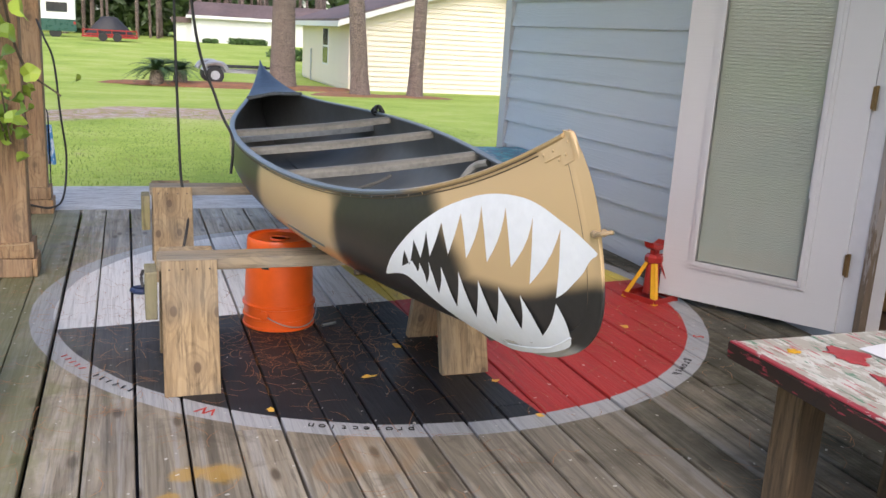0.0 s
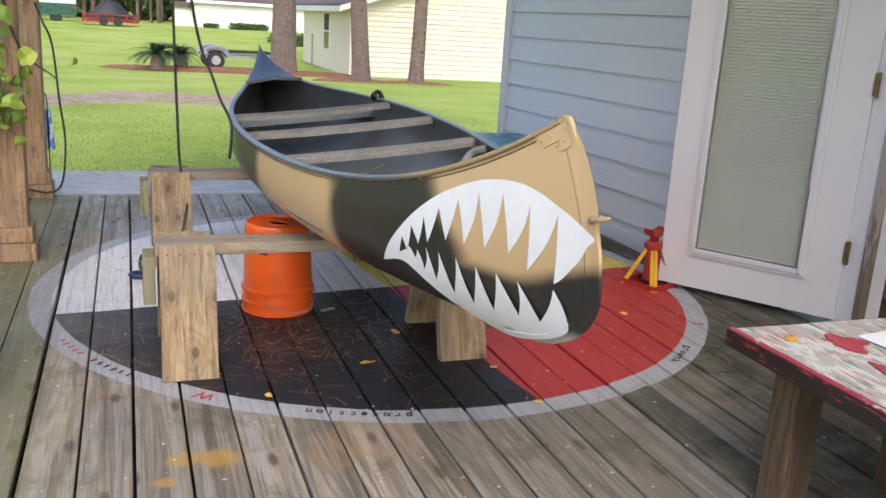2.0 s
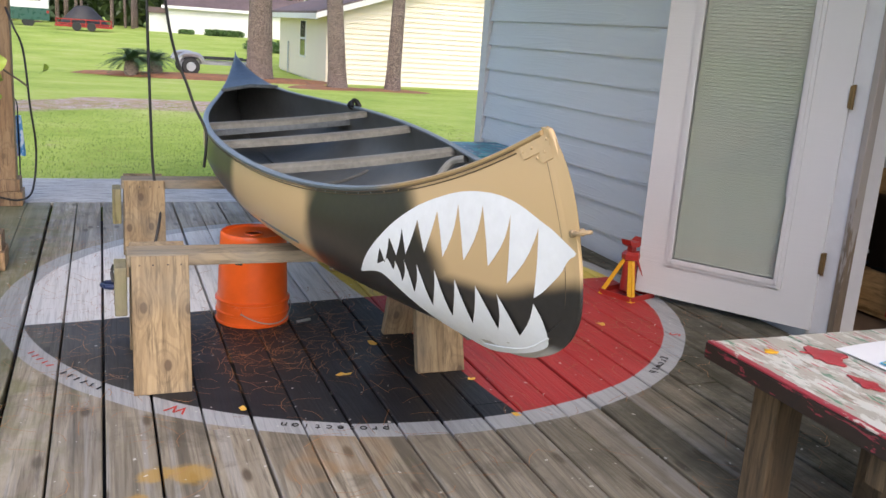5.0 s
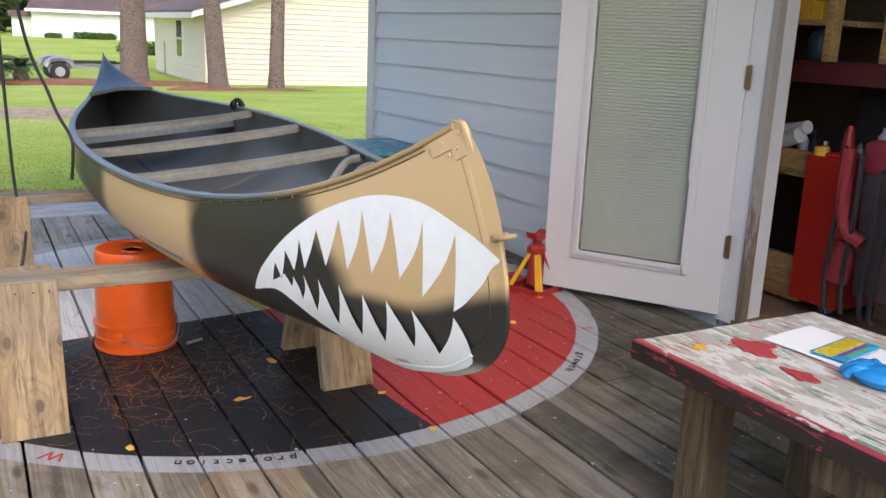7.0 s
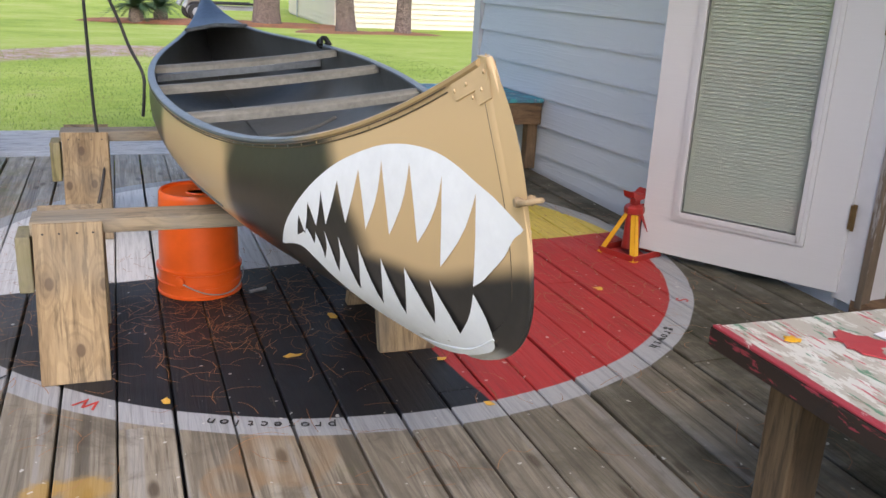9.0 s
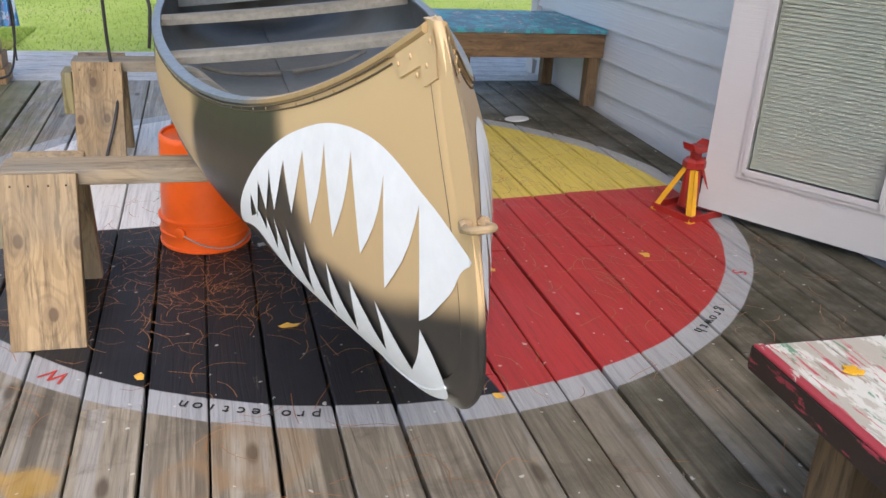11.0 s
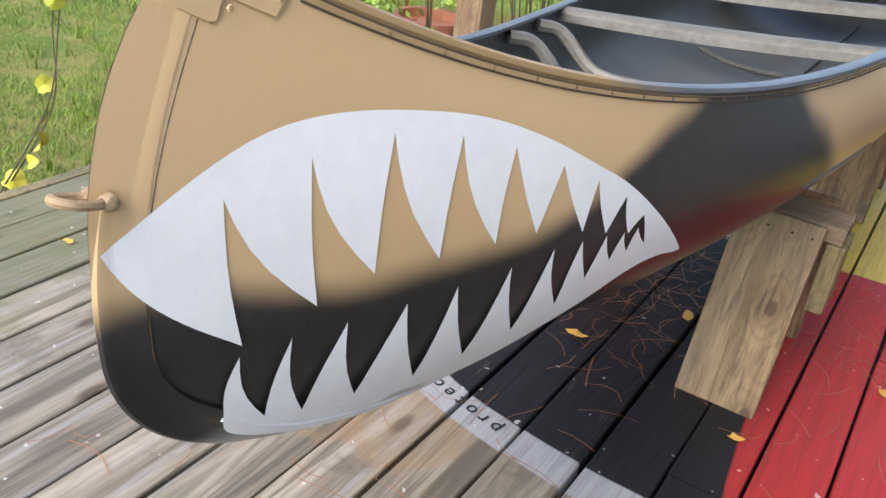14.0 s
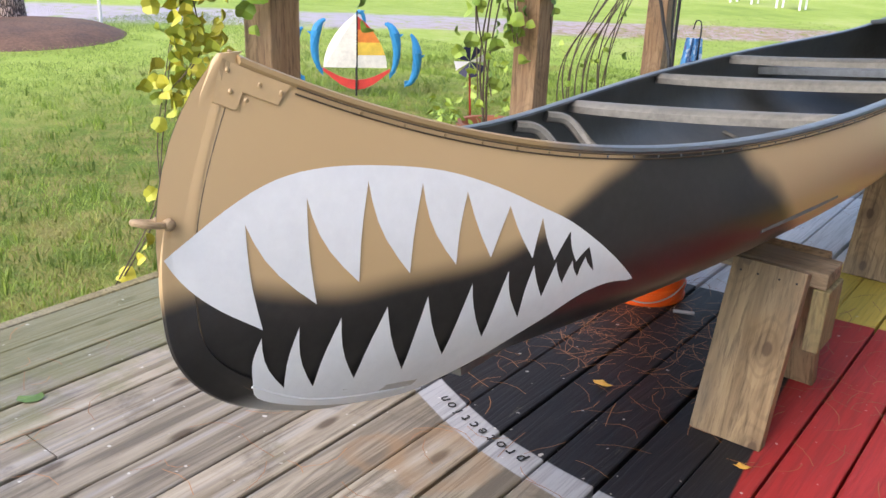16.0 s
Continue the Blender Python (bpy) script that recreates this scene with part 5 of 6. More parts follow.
    line = [(0.148 * math.cos(a), 0.148 * math.sin(a), 0.070 - 0.052 * math.sin((a + 2.13) / 2.1 * math.pi)) for a in [-2.13 + 2.1 * k / 24 for k in range(25)]]
    part("handle", tube(line, 0.0024, 6), M_STEEL, t, "thin wire handle")


build_bucket()


def build_jack():
    t = thing("jack_stand", "red steel jack stand with yellow legs beside the open door", "jack stand", at=pose(3.313, 4.425, 0, 0, 0, 21) @ Matrix.Diagonal((1, 1, 0.86, 1)))
    for s in (-1, 1):
        for q in (-1, 1):
            a, b = Vector((s * 0.093, q * 0.098, 0.0)), Vector((s * 0.022, q * 0.022, 0.225))
            bm = bmesh.new()
            for ux, uy in ((-s, 0), (0, -q)):
                # two flanges of one angle iron
                w = Vector((ux, uy, 0)) * 0.026
                th = Vector((-s * abs(uy), -q * abs(ux), 0)) * 0.004
                vs = [bm.verts.new(p) for p in (a, a + w, b + w * 0.8, b, a + th, a + w + th, b + w * 0.8 + th, b + th)]
                for f in ((0, 1, 2, 3), (4, 7, 6, 5), (0, 4, 5, 1), (1, 5, 6, 2), (2, 6, 7, 3), (3, 7, 4, 0)):
                    bm.faces.new([vs[i] for i in f])
            part("leg", bm, M_YELSTEEL if s < 0 else M_REDSTEEL, t)
    for q in (-1, 1):
        part("base_rail", box((-0.09, q * 0.092 - 0.004, 0.0), (0.09, q * 0.092 + 0.004, 0.030), bevel=0.002), M_REDSTEEL, t)
        part("base_rail", box((q * 0.088 - 0.004, -0.086, 0.0), (q * 0.088 + 0.004, 0.086, 0.030), bevel=0.002), M_REDSTEEL, t)
    part("column", lathe([(0.038, 0.035), (0.036, 0.05), (0.030, 0.225), (0.026, 0.23)], 20), M_REDSTEEL, t, smooth=True)
    part("collar", lathe([(0.034, 0.205), (0.044, 0.212), (0.044, 0.238), (0.036, 0.25), (0.026, 0.252)], 8), M_REDSTEEL, t)
    part("ratchet_bar", box((-0.019, -0.012, 0.24), (0.019, 0.012, 0.30)), M_REDSTEEL, t)
    bm = bmesh.new()
    vs = [bm.verts.new((x, y, z)) for y in (-0.026, 0.026) for x, z in ((-0.055, 0.325), (-0.045, 0.295), (-0.022, 0.28), (0.022, 0.28), (0.045, 0.295), (0.055, 0.325), (0.024, 0.308), (-0.024, 0.308))]
    bm.faces.new(vs[:8])
    bm.faces.new(vs[8:][::-1])
    for i in range(8):
        bm.faces.new((vs[i], vs[(i + 1) % 8], vs[8 + (i + 1) % 8], vs[8 + i]))
    part("saddle", bm, M_REDSTEEL, t)
    lever = part("release_lever", tube([(0.03, -0.01, 0.245), (0.075, -0.022, 0.246), (0.118, -0.03, 0.238)], 0.007, 8), M_REDSTEEL, t)
    part("grip", tube([(0.07, -0.02, 0.238), (0.118, -0.03, 0.230)], 0.006, 8), M_YELSTEEL, lever, "yellow lever end")


build_jack()

bm = tube(glide([(1.0, 4.84, 0.012), (0.985, 4.87, 0.012), (1.01, 4.90, 0.012), (1.06, 4.89, 0.012), (1.065, 4.85, 0.012), (1.03, 4.83, 0.012), (1.0, 4.84, 0.012)], 6), 0.011, 8)
hook = solo("tie_down_hook", bm, plain("dark_blue_plastic", (0.015, 0.03, 0.09), 0.4), "dark blue plastic hook lying on the deck", "hook", smooth=True)
part("strap", tube(glide([(1.03, 4.88, 0.02), (1.025, 4.90, 0.06), (1.035, 4.905, 0.09)], 5), 0.007, 6), M_BLACK, hook)
solo("bolt", tube([(1.70, 4.275, 0.007), (1.76, 4.30, 0.007)], 0.006, 8), M_STEEL, "pale metal bolt lying by the bucket", "bolt")


# ---- the two work tables ----
mred_edge = splatter("red_edge_paint", (0.40, 0.05, 0.07), [((0.60, 0.55, 0.50), 0.60, (9, 5, 9)), ((0.05, 0.03, 0.03), 0.64, (12, 8, 9))])
def build_table():
    t = thing("work_table", "low wooden work table crusted with red, green and white paint", "table")
    X0, X1, Y0, Y1, Z = 2.425, 3.05, 1.35, 2.725, 0.443
    n = 5
    for i in range(n):
        w = (X1 - X0) / n
        part("top_board", box((X0 + i * w, Y0, Z - 0.038), (X0 + (i + 1) * w - 0.0025, Y1, Z + rnd(-0.001, 0.001)), bevel=0.004), M_TABLETOP, t)
    part("edge_bead", box((X0 - 0.006, Y0, Z - 0.0035), (X0 + 0.012, Y1, Z + 0.0025), bevel=0.002), mred_edge, t, "red painted edge")
    part("edge_strip", box((X0 - 0.008, Y0, Z - 0.045), (X0 - 0.001, Y1, Z - 0.004), bevel=0.002), M_TABLEEDGE, t, "dark edge with red paint runs")
    part("edge_strip", box((X0 - 0.004, Y1 + 0.001, Z - 0.045), (X1, Y1 + 0.008, Z - 0.004), bevel=0.002), M_TABLEEDGE, t, "dark edge with red paint runs")
    part("apron", box((X0 + 0.03, Y0 + 0.05, Z - 0.13), (X0 + 0.066, Y1 - 0.5, Z - 0.046)), M_TABLELEG, t)
    part("apron", box((X1 - 0.066, Y0 + 0.05, Z - 0.13), (X1 - 0.03, Y1 - 0.06, Z - 0.046)), M_TABLELEG, t)
    for x in (X0 + 0.07, X1 - 0.16):
        for y in (Y1 - 0.19, Y1 - 0.66, Y0 + 0.1):
            part("leg", box((x, y, 0), (x + 0.085, y + 0.085, Z - 0.046), bevel=0.004), M_TABLELEG, t)
    return Z


TZ = build_table()


def sheet(name, corners, z, material, label, category, thick=0.002, wave=0.0):
    bm = bmesh.new()
    n = 10
    (a, b, c, d) = [Vector((*q, 0)) for q in corners]
    g = [[bm.verts.new((a * (1 - i / n) + b * (i / n)) * (1 - j / n) + (d * (1 - i / n) + c * (i / n)) * (j / n) + Vector((0, 0, z + wave * (1 + math.sin(3 * i / n + 4 * j / n)) * 0.5))) for j in range(n + 1)] for i in range(n + 1)]
    for i in range(n):
        for j in range(n):
            bm.faces.new((g[i][j], g[i + 1][j], g[i + 1][j + 1], g[i][j + 1]))
    bm.normal_update()
    bmesh.ops.solidify(bm, geom=bm.faces[:], thickness=-thick)
    return solo(name, bm, material, label, category, smooth=True)


sheet("paper_sheet", ((2.718, 2.602), (2.920, 2.628), (2.945, 2.35), (2.735, 2.325)), TZ + 0.003, plain("white_paper", (0.78, 0.78, 0.80), 0.7, 0, 0.03), "white paper sheet lying on the painted table", "paper", wave=0.004)
card = thing("picture_card", "glossy colourful picture card lying on the paper", "card", at=pose(2.832, 2.458, TZ + 0.0125, 0, 0, 11) @ Matrix.Diagonal((0.85, 0.78, 1, 1)))
part("card_sheet", box((-0.105, -0.055, -0.0015), (0.105, 0.055, 0.0), bevel=0.0004), plain("cyan_print", (0.03, 0.38, 0.62), 0.25, 0, 0.25, 40, 0.02), card)
for k, (colour, y0, y1) in enumerate((((0.70, 0.52, 0.05), -0.01, 0.048), ((0.22, 0.05, 0.30), -0.026, -0.014), ((0.12, 0.42, 0.08), -0.040, -0.029))):
    part("printed_band", box((-0.098 + 0.02 * k, y0, 0.0002), (0.098 - 0.015 * k, y1, 0.0008)), plain("printed_ink", colour, 0.3, 0, 0.3, 50, 0.02), card)
mred = plain("dried_red_paint", (0.42, 0.05, 0.06), 0.35, 0, 0.1)


def blot(name, x, y, r, z, material, label, seed, sx=1.0):
    rr = random.Random(seed)
    bm = bmesh.new()
    n = 36
    ph = [rr.uniform(0, 6.28) for _ in range(4)]
    out = [bm.verts.new((x + sx * r * math.cos(2 * math.pi * i / n) * (1 + 0.25 * math.sin(3 * 2 * math.pi * i / n + ph[0]) + 0.18 * math.sin(7 * 2 * math.pi * i / n + ph[1])), y + r * math.sin(2 * math.pi * i / n) * (1 + 0.25 * math.sin(4 * 2 * math.pi * i / n + ph[2]) + 0.15 * math.sin(9 * 2 * math.pi * i / n + ph[3])), z)) for i in range(n)]
    mid = bm.verts.new((x, y, z + 0.001))
    low = [bm.verts.new((v.co.x, v.co.y, z - 0.003)) for v in out]
    for i in range(n):
        bm.faces.new((mid, out[i], out[(i + 1) % n]))
        bm.faces.new((out[i], low[i], low[(i + 1) % n], out[(i + 1) % n]))
    return solo(name, bm, material, label, "paint", "dried paint on the table")


blot("paint_blot", 2.652, 2.572, 0.056, TZ + 0.0045, mred, "flat dried red paint blot on the table", 3, 0.8)
blot("paint_blot", 2.528, 2.619, 0.014, TZ + 0.006, M_YELSTEEL, "small dried yellow paint dab on the table", 5)
blot("paint_blot", 2.61, 2.40, 0.040, TZ + 0.0045, mred, "thin dried red paint smear on the table", 9, 0.5)


def build_glove():
    """A crumpled disposable glove: a flattened lobed bag with five limp tubes."""
    bm = bmesh.new()
    lathe([(0.0, 0.0), (0.045, 0.004), (0.056, 0.018), (0.046, 0.034), (0.0, 0.042)], 20, pose(2.735, 2.285, TZ, 0, 0, 20) @ Matrix.Diagonal((0.9, 1.25, 1, 1)), bm)
    for i, a in enumerate((60, 85, 108, 130, 10)):
        d = Vector((math.cos(radians(a)), math.sin(radians(a)), 0))
        p = Vector((2.735, 2.285, TZ))
        L = (0.085, 0.098, 0.095, 0.08, 0.075)[i]
        tube(glide([p + d * 0.03 + Vector((0, 0, 0.022)), p + d * 0.06 + Vector((0, 0, 0.03)), p + d * L + Vector((0.006, 0, 0.010))], 5), 0.0125, 10, bm, 0.75)
    for v in bm.verts:
        q = noise.noise(v.co * 60)
        v.co += Vector((q, -q, abs(q))) * 0.004
        v.co.z = max(v.co.z, TZ + 0.0005)
    solo("rubber_glove", bm, plain("blue_nitrile", (0.01, 0.25, 0.62), 0.4, 0, 0.12, 60, 0.3), "crumpled bright blue rubber glove on the table", "glove", smooth=True)


build_glove()


def build_bench():
    t = thing("paint_bench", "low brown bench with a blue paint covered top against the wall", "bench")
    X0, X1, Y0, Y1, Z = 2.66, 3.655, 6.03, 6.72, 0.42
    for i in range(4):
        w = (Y1 - Y0) / 4
        part("top_board", box((X0, Y0 + i * w, Z - 0.022), (X1 - 0.012 * i, Y0 + (i + 1) * w - 0.003, Z), bevel=0.003), M_BENCHTOP, t, "blue and teal splashed board")
    part("apron", box((X0 + 0.01, Y0 + 0.012, Z - 0.15), (X1 - 0.002, Y0 + 0.05, Z - 0.023), bevel=0.003), M_BENCHWOOD, t)
    part("apron", box((X0 + 0.01, Y1 - 0.05, Z - 0.15), (X1 - 0.05, Y1 - 0.012, Z - 0.023), bevel=0.003), M_BENCHWOOD, t)
    for x in (2.84, 3.575):
        for y in (6.055, 6.60):
            xx = x - (0.045 if y > 6.3 and x > 3 else 0)
            part("leg", box((xx, y, 0.0), (xx + 0.066, y + 0.066, Z - 0.023), bevel=0.003), M_BENCHLEG, t)


build_bench()
solo("paper_scrap", lathe([(0.075, 0.0), (0.07, 0.006), (0.03, 0.009), (0.0, 0.008)], 14, pose(3.1, 5.80, 0, 0, 0, 20) @ Matrix.Diagonal((1.0, 0.62, 1, 1))), M_TRIMWHITE, "crumpled white paper scrap lying on the deck", "paper", smooth=True)


# ---- posts, vines, cords ----
def build_post(x, y, label):
    t = thing("porch_post", label, "post", "posts along the deck edge", at=pose(x, y, 0))
    part("shaft", box((-0.062, -0.062, 0.0), (0.062, 0.062, 2.6), bevel=0.006), M_POST, t)
    for h, w in ((0.0, 0.092), (0.085, 0.080)):
        for a in range(4):
            part("base_board", box((-w, -w, h), (w - 0.02, -w + 0.02, h + 0.082 if h == 0 else h + 0.07), bevel=0.003), M_POST, t, at=pose(0, 0, 0, 0, 0, 90 * a))
    return t


POSTS = [(0.49, 3.735), (0.495, 5.27), (0.465, 6.68)]
for (x, y), lab in zip(POSTS, ("square brown wooden post wrapped in yellowing vine", "square brown wooden post with green vine and a base trim", "square brown wooden post with a boxed base and a cord")):
    build_post(x, y, lab)


def vine(points, n, size, label, material, stems=1, spread=0.07, rad=0.006):
    t = thing("vine", label, "vine", "vines on the posts")
    vs, fs = [], []
    bm = bmesh.new()
    for s in range(stems):
        off = [Vector((rnd(-1, 1), rnd(-1, 1), rnd(-0.3, 0.3))) * spread * 0.8 for _ in points]
        path = glide([Vector(p) + o for p, o in zip(points, off)], 9)
        tube(path, rad, 6, bm, 0.5)
        for _ in range(n // stems):
            p = random.choice(path) + Vector((random.gauss(0, 1), random.gauss(0, 1), random.gauss(0, 1))) * spread
            a = Euler((rnd(0.6, 1.5), rnd(-0.5, 0.5), rnd(0, 6.28))).to_matrix()
            sz = size * rnd(0.55, 1.2)
            k = len(vs)
            # a five-lobed grape leaf, cupped
            rim = []
            for i in range(14):
                an = 2 * math.pi * i / 14
                rr = sz * 0.5 * (0.78 + 0.22 * abs(math.cos(2.5 * an)))
                rim.append(Vector((rr * math.cos(an), rr * math.sin(an), -0.18 * sz * math.cos(2 * an))))
            vs.append(tuple(p))
            vs += [tuple(p + a @ q) for q in rim]
            fs += [(k, k + 1 + i, k + 1 + (i + 1) % 14) for i in range(14)]
    part("stem", bm, M_STEM, t)
    soup("leaves", vs, fs, material, t)
    return t


vine([(0.46, 5.10, 1.9), (0.50, 5.08, 1.4), (0.44, 5.10, 1.15), (0.48, 5.09, 0.85), (0.50, 5.1, 0.62)], 60, 0.07, "green grape vine climbing a post", M_VINE, 2, 0.035)
vine([(0.36, 5.0, 1.6), (0.40, 4.98, 1.2), (0.38, 4.99, 0.85), (0.42, 5.0, 0.4)], 44, 0.075, "green grape vine beside a post", M_VINE, 2, 0.06)
vine([(0.46, 5.28, 1.3), (0.53, 5.3, 0.9), (0.56, 5.32, 0.66)], 14, 0.07, "trailing green vine shoot hanging from a post", M_VINE, 1, 0.03)
vine([(0.47, 3.56, 1.6), (0.44, 3.52, 1.25), (0.41, 3.49, 1.0), (0.40, 3.47, 0.75), (0.38, 3.45, 0.62)], 220, 0.058, "yellowing grape vine hanging by a post", M_YELLEAF, 2, 0.055, 0.003)
vine([(0.58, 3.66, 1.8), (0.66, 3.80, 1.25), (0.74, 3.92, 1.02), (0.76, 3.95, 0.92)], 18, 0.06, "green grape vine shoot hanging beside a post", M_VINE, 1, 0.06)
vine([(0.46, 3.6, 1.6), (0.50, 3.56, 1.2), (0.46, 3.55, 0.93)], 90, 0.075, "green grape vine leaves round a post top", M_VINE, 1, 0.07)
vine([(0.14, 3.3, -0.1), (0.24, 3.42, 0.2), (0.26, 3.45, 0.45), (0.34, 3.48, 0.8)], 6, 0.06, "bare twisting vine shoot beside the deck", M_YELLEAF, 2, 0.02, 0.003)
vine([(0.40, 5.12, 0.0), (0.36, 5.1, 0.5), (0.42, 5.12, 1.0)], 20, 0.06, "thin vine stems with few leaves at a post", M_VINE, 3, 0.05)
for q in range(3):
    vine([(0.34 + 0.03 * q, 6.3 - 0.2 * q, -0.1), (0.30, 6.32 - 0.2 * q, 0.4), (0.38, 6.4 - 0.1 * q, 0.8), (0.42, 6.5, 1.3)], 10, 0.05, "tangle of bare brown vine stems", M_VINE, 4, 0.06, 0.0045)


def cord(points, r, label, material=M_BLACK):
    return solo("cord", tube(glide(points, 14), r, 8), material, label, "cord", "black cords on the porch", smooth=True)


cord([(1.185, 5.20, 2.5), (1.195, 5.2, 1.25), (1.205, 5.18, 0.70), (1.215, 5.17, 0.435), (1.24, 5.10, 0.30), (1.20, 5.0, 0.12), (1.16, 4.98, 0.012)], 0.0065, "black rope hanging over the rear sawhorse")
cord([(1.17, 4.75, 2.5), (1.24, 4.75, 1.24), (1.335, 4.74, 0.85), (1.392, 4.71, 0.71), (1.396, 4.70, 0.64), (1.388, 4.70, 0.55)], 0.006, "black rope hanging down beside the canoe")
cord([(0.50, 6.66, 1.15), (0.555, 6.5, 1.03), (0.60, 6.5, 0.90), (0.625, 6.48, 0.6), (0.645, 6.5, 0.35), (0.62, 6.47, 0.12), (0.55, 6.47, 0.06), (0.44, 6.46, 0.08)], 0.006, "black cable looping down a post")
cord([(0.40, 5.10, 0.165), (0.50, 5.09, 0.17), (0.58, 5.095, 0.175)], 0.0025, "thin tan twine tied round a post", M_ROPE)


# ---- garden things past the posts ----
def build_pot(x, y, s, label):
    t = thing("flower_pot", label, "pot", "pots by the posts", at=pose(x, y, land(x, y)))
    part("pot", lathe([(0.07 * s, 0.0), (0.095 * s, 0.13 * s), (0.105 * s, 0.135 * s), (0.105 * s, 0.165 * s), (0.09 * s, 0.165 * s), (0.085 * s, 0.14 * s), (0.0, 0.14 * s)], 24), M_TERRA, t, smooth=True)
    vs, fs = [], []
    leaf_clump(vs, fs, (0, 0, 0.25 * s), 0.10 * s, 60, 0.05, 1.2)
    soup("foliage", vs, fs, M_VINE, t)["kind"] = "stuff"


build_pot(0.10, 5.55, 1.7, "terracotta pot with a small plant beside a post")
build_pot(-0.05, 5.35, 1.2, "small terracotta pot in the grass")


def build_spinner():
    x, y = -1.74, 6.50
    z = land(x, y)
    t = thing("garden_spinner", "sailboat wind spinner with blue dolphins on a stake", "ornament", at=pose(x, y, z - 0.24, 0, 0, 42))
    part("stake", tube([(0, 0, -0.1), (0, 0, 0.45)], 0.008, 8), M_BLACK, t)
    def leaf_of(points, material, name, label="", thick=0.004):
        bm = bmesh.new()
        bm.faces.new([bm.verts.new(q) for q in points])
        bm.normal_update()
        bmesh.ops.solidify(bm, geom=bm.faces[:], thickness=thick)
        return part(name, bm, material, t, label)

    white = plain("sail_cloth", (0.78, 0.76, 0.70), 0.6)
    edge = [(k / 8, 0.235 * math.sin(math.pi * (0.5 + 0.5 * k / 8)) ** 0.8) for k in range(9)]
    leaf_of([(0.0, 0.0, 0.44)] + [(-w, 0.025 * math.sin(3 * h), 0.44 + 0.38 * h) for h, w in edge], white, "sail", "large white sail")
    bands = [((0.78, 0.76, 0.70), 0, 2), ((0.80, 0.55, 0.08), 2, 4), ((0.80, 0.25, 0.05), 4, 6), ((0.65, 0.06, 0.04), 6, 8)]
    for colour, a, b in bands:
        pts = [(0.008, 0.0, 0.44 + 0.36 * a / 8), *[(0.008 + edge[k][1] * 0.9, 0.02, 0.44 + 0.36 * k / 8) for k in range(a, b + 1)], (0.008, 0.0, 0.44 + 0.36 * b / 8)]
        leaf_of(pts, plain("sail_band", colour, 0.6), "sail")
    part("mast", tube([(0.004, 0.0, 0.34), (0.004, 0.0, 0.84)], 0.005, 6), M_BLACK, t)
    top = [(-0.24 + 0.06 * k, 0.02, 0.435 - 0.085 * math.sin(math.pi * k / 8)) for k in range(9)]
    low = [(x, 0.02, z - 0.02 - 0.05 * math.sin(math.pi * k / 8)) for k, (x, _, z) in enumerate(top)]
    leaf_of(top + low[::-1], plain("red_cloth", (0.62, 0.05, 0.04), 0.6), "boat_hull", "red boat hull", 0.012)
    blue = plain("blue_cloth", (0.02, 0.24, 0.52), 0.5)
    for sx, cx, cz, turn, dy in ((-1, 0.22, 0.58, 0.1, 0.03), (-1, 0.37, 0.52, -0.1, 0.07), (1, 0.21, 0.56, 0.2, 0.03), (1, 0.36, 0.50, -0.3, 0.07), (1, 0.02, 0.74, 0.9, 0.04)):
        size = 0.19 if cz < 0.7 else 0.09
        pts = [(sx * (cx + size * 0.42 * math.cos(a)), dy, cz + size * math.sin(a)) for a in [1.5 + turn - 2.9 * k / 12 for k in range(13)]]
        bm = tube(pts[:5], size * 0.05, 8, None, 3.8)
        tube(pts[4:9], size * 0.19, 8, bm, 0.75)
        tube(pts[8:], size * 0.1425, 8, bm, 0.25)
        fish = part("dolphin", bm, blue, t, "blue leaping dolphin", smooth=True)
        for k, spread in ((5, 0.30), (12, 0.26)):
            p = Vector(pts[k])
            out = Vector((sx * spread * size, 0, 0.18 * size))
            bm = bmesh.new()
            bm.faces.new([bm.verts.new(q) for q in (p + Vector((0, 0, 0.16 * size)), p + out, p - Vector((0, 0, 0.12 * size)))])
            bm.normal_update()
            bmesh.ops.solidify(bm, geom=bm.faces[:], thickness=0.006)
            part("fin", bm, blue, fish)


build_spinner()


def build_pinwheel():
    x, y = -0.10, 5.62
    z = land(x, y)
    t = thing("pinwheel", "dark striped pinwheel on a red stick in a pot", "pinwheel", at=pose(x, y, z, 0, 0, 40))
    part("stick", tube([(0.02, 0, 0.15), (0, 0, 0.52)], 0.006, 6), M_REDSTEEL, t)
    for i in range(8):
        a = i * math.pi / 4
        bm = bmesh.new()
        vs = [bm.verts.new(q) for q in ((0, -0.012, 0.56), (0.085 * math.cos(a), -0.012, 0.56 + 0.085 * math.sin(a)), (0.085 * math.cos(a + 0.55), -0.03, 0.56 + 0.085 * math.sin(a + 0.55)))]
        bm.faces.new(vs)
        bm.normal_update()
        bmesh.ops.solidify(bm, geom=bm.faces[:], thickness=0.002)
        part("vane", bm, M_TRIMWHITE if i % 4 == 0 else plain("navy_vane", (0.02, 0.02, 0.07), 0.4), t)


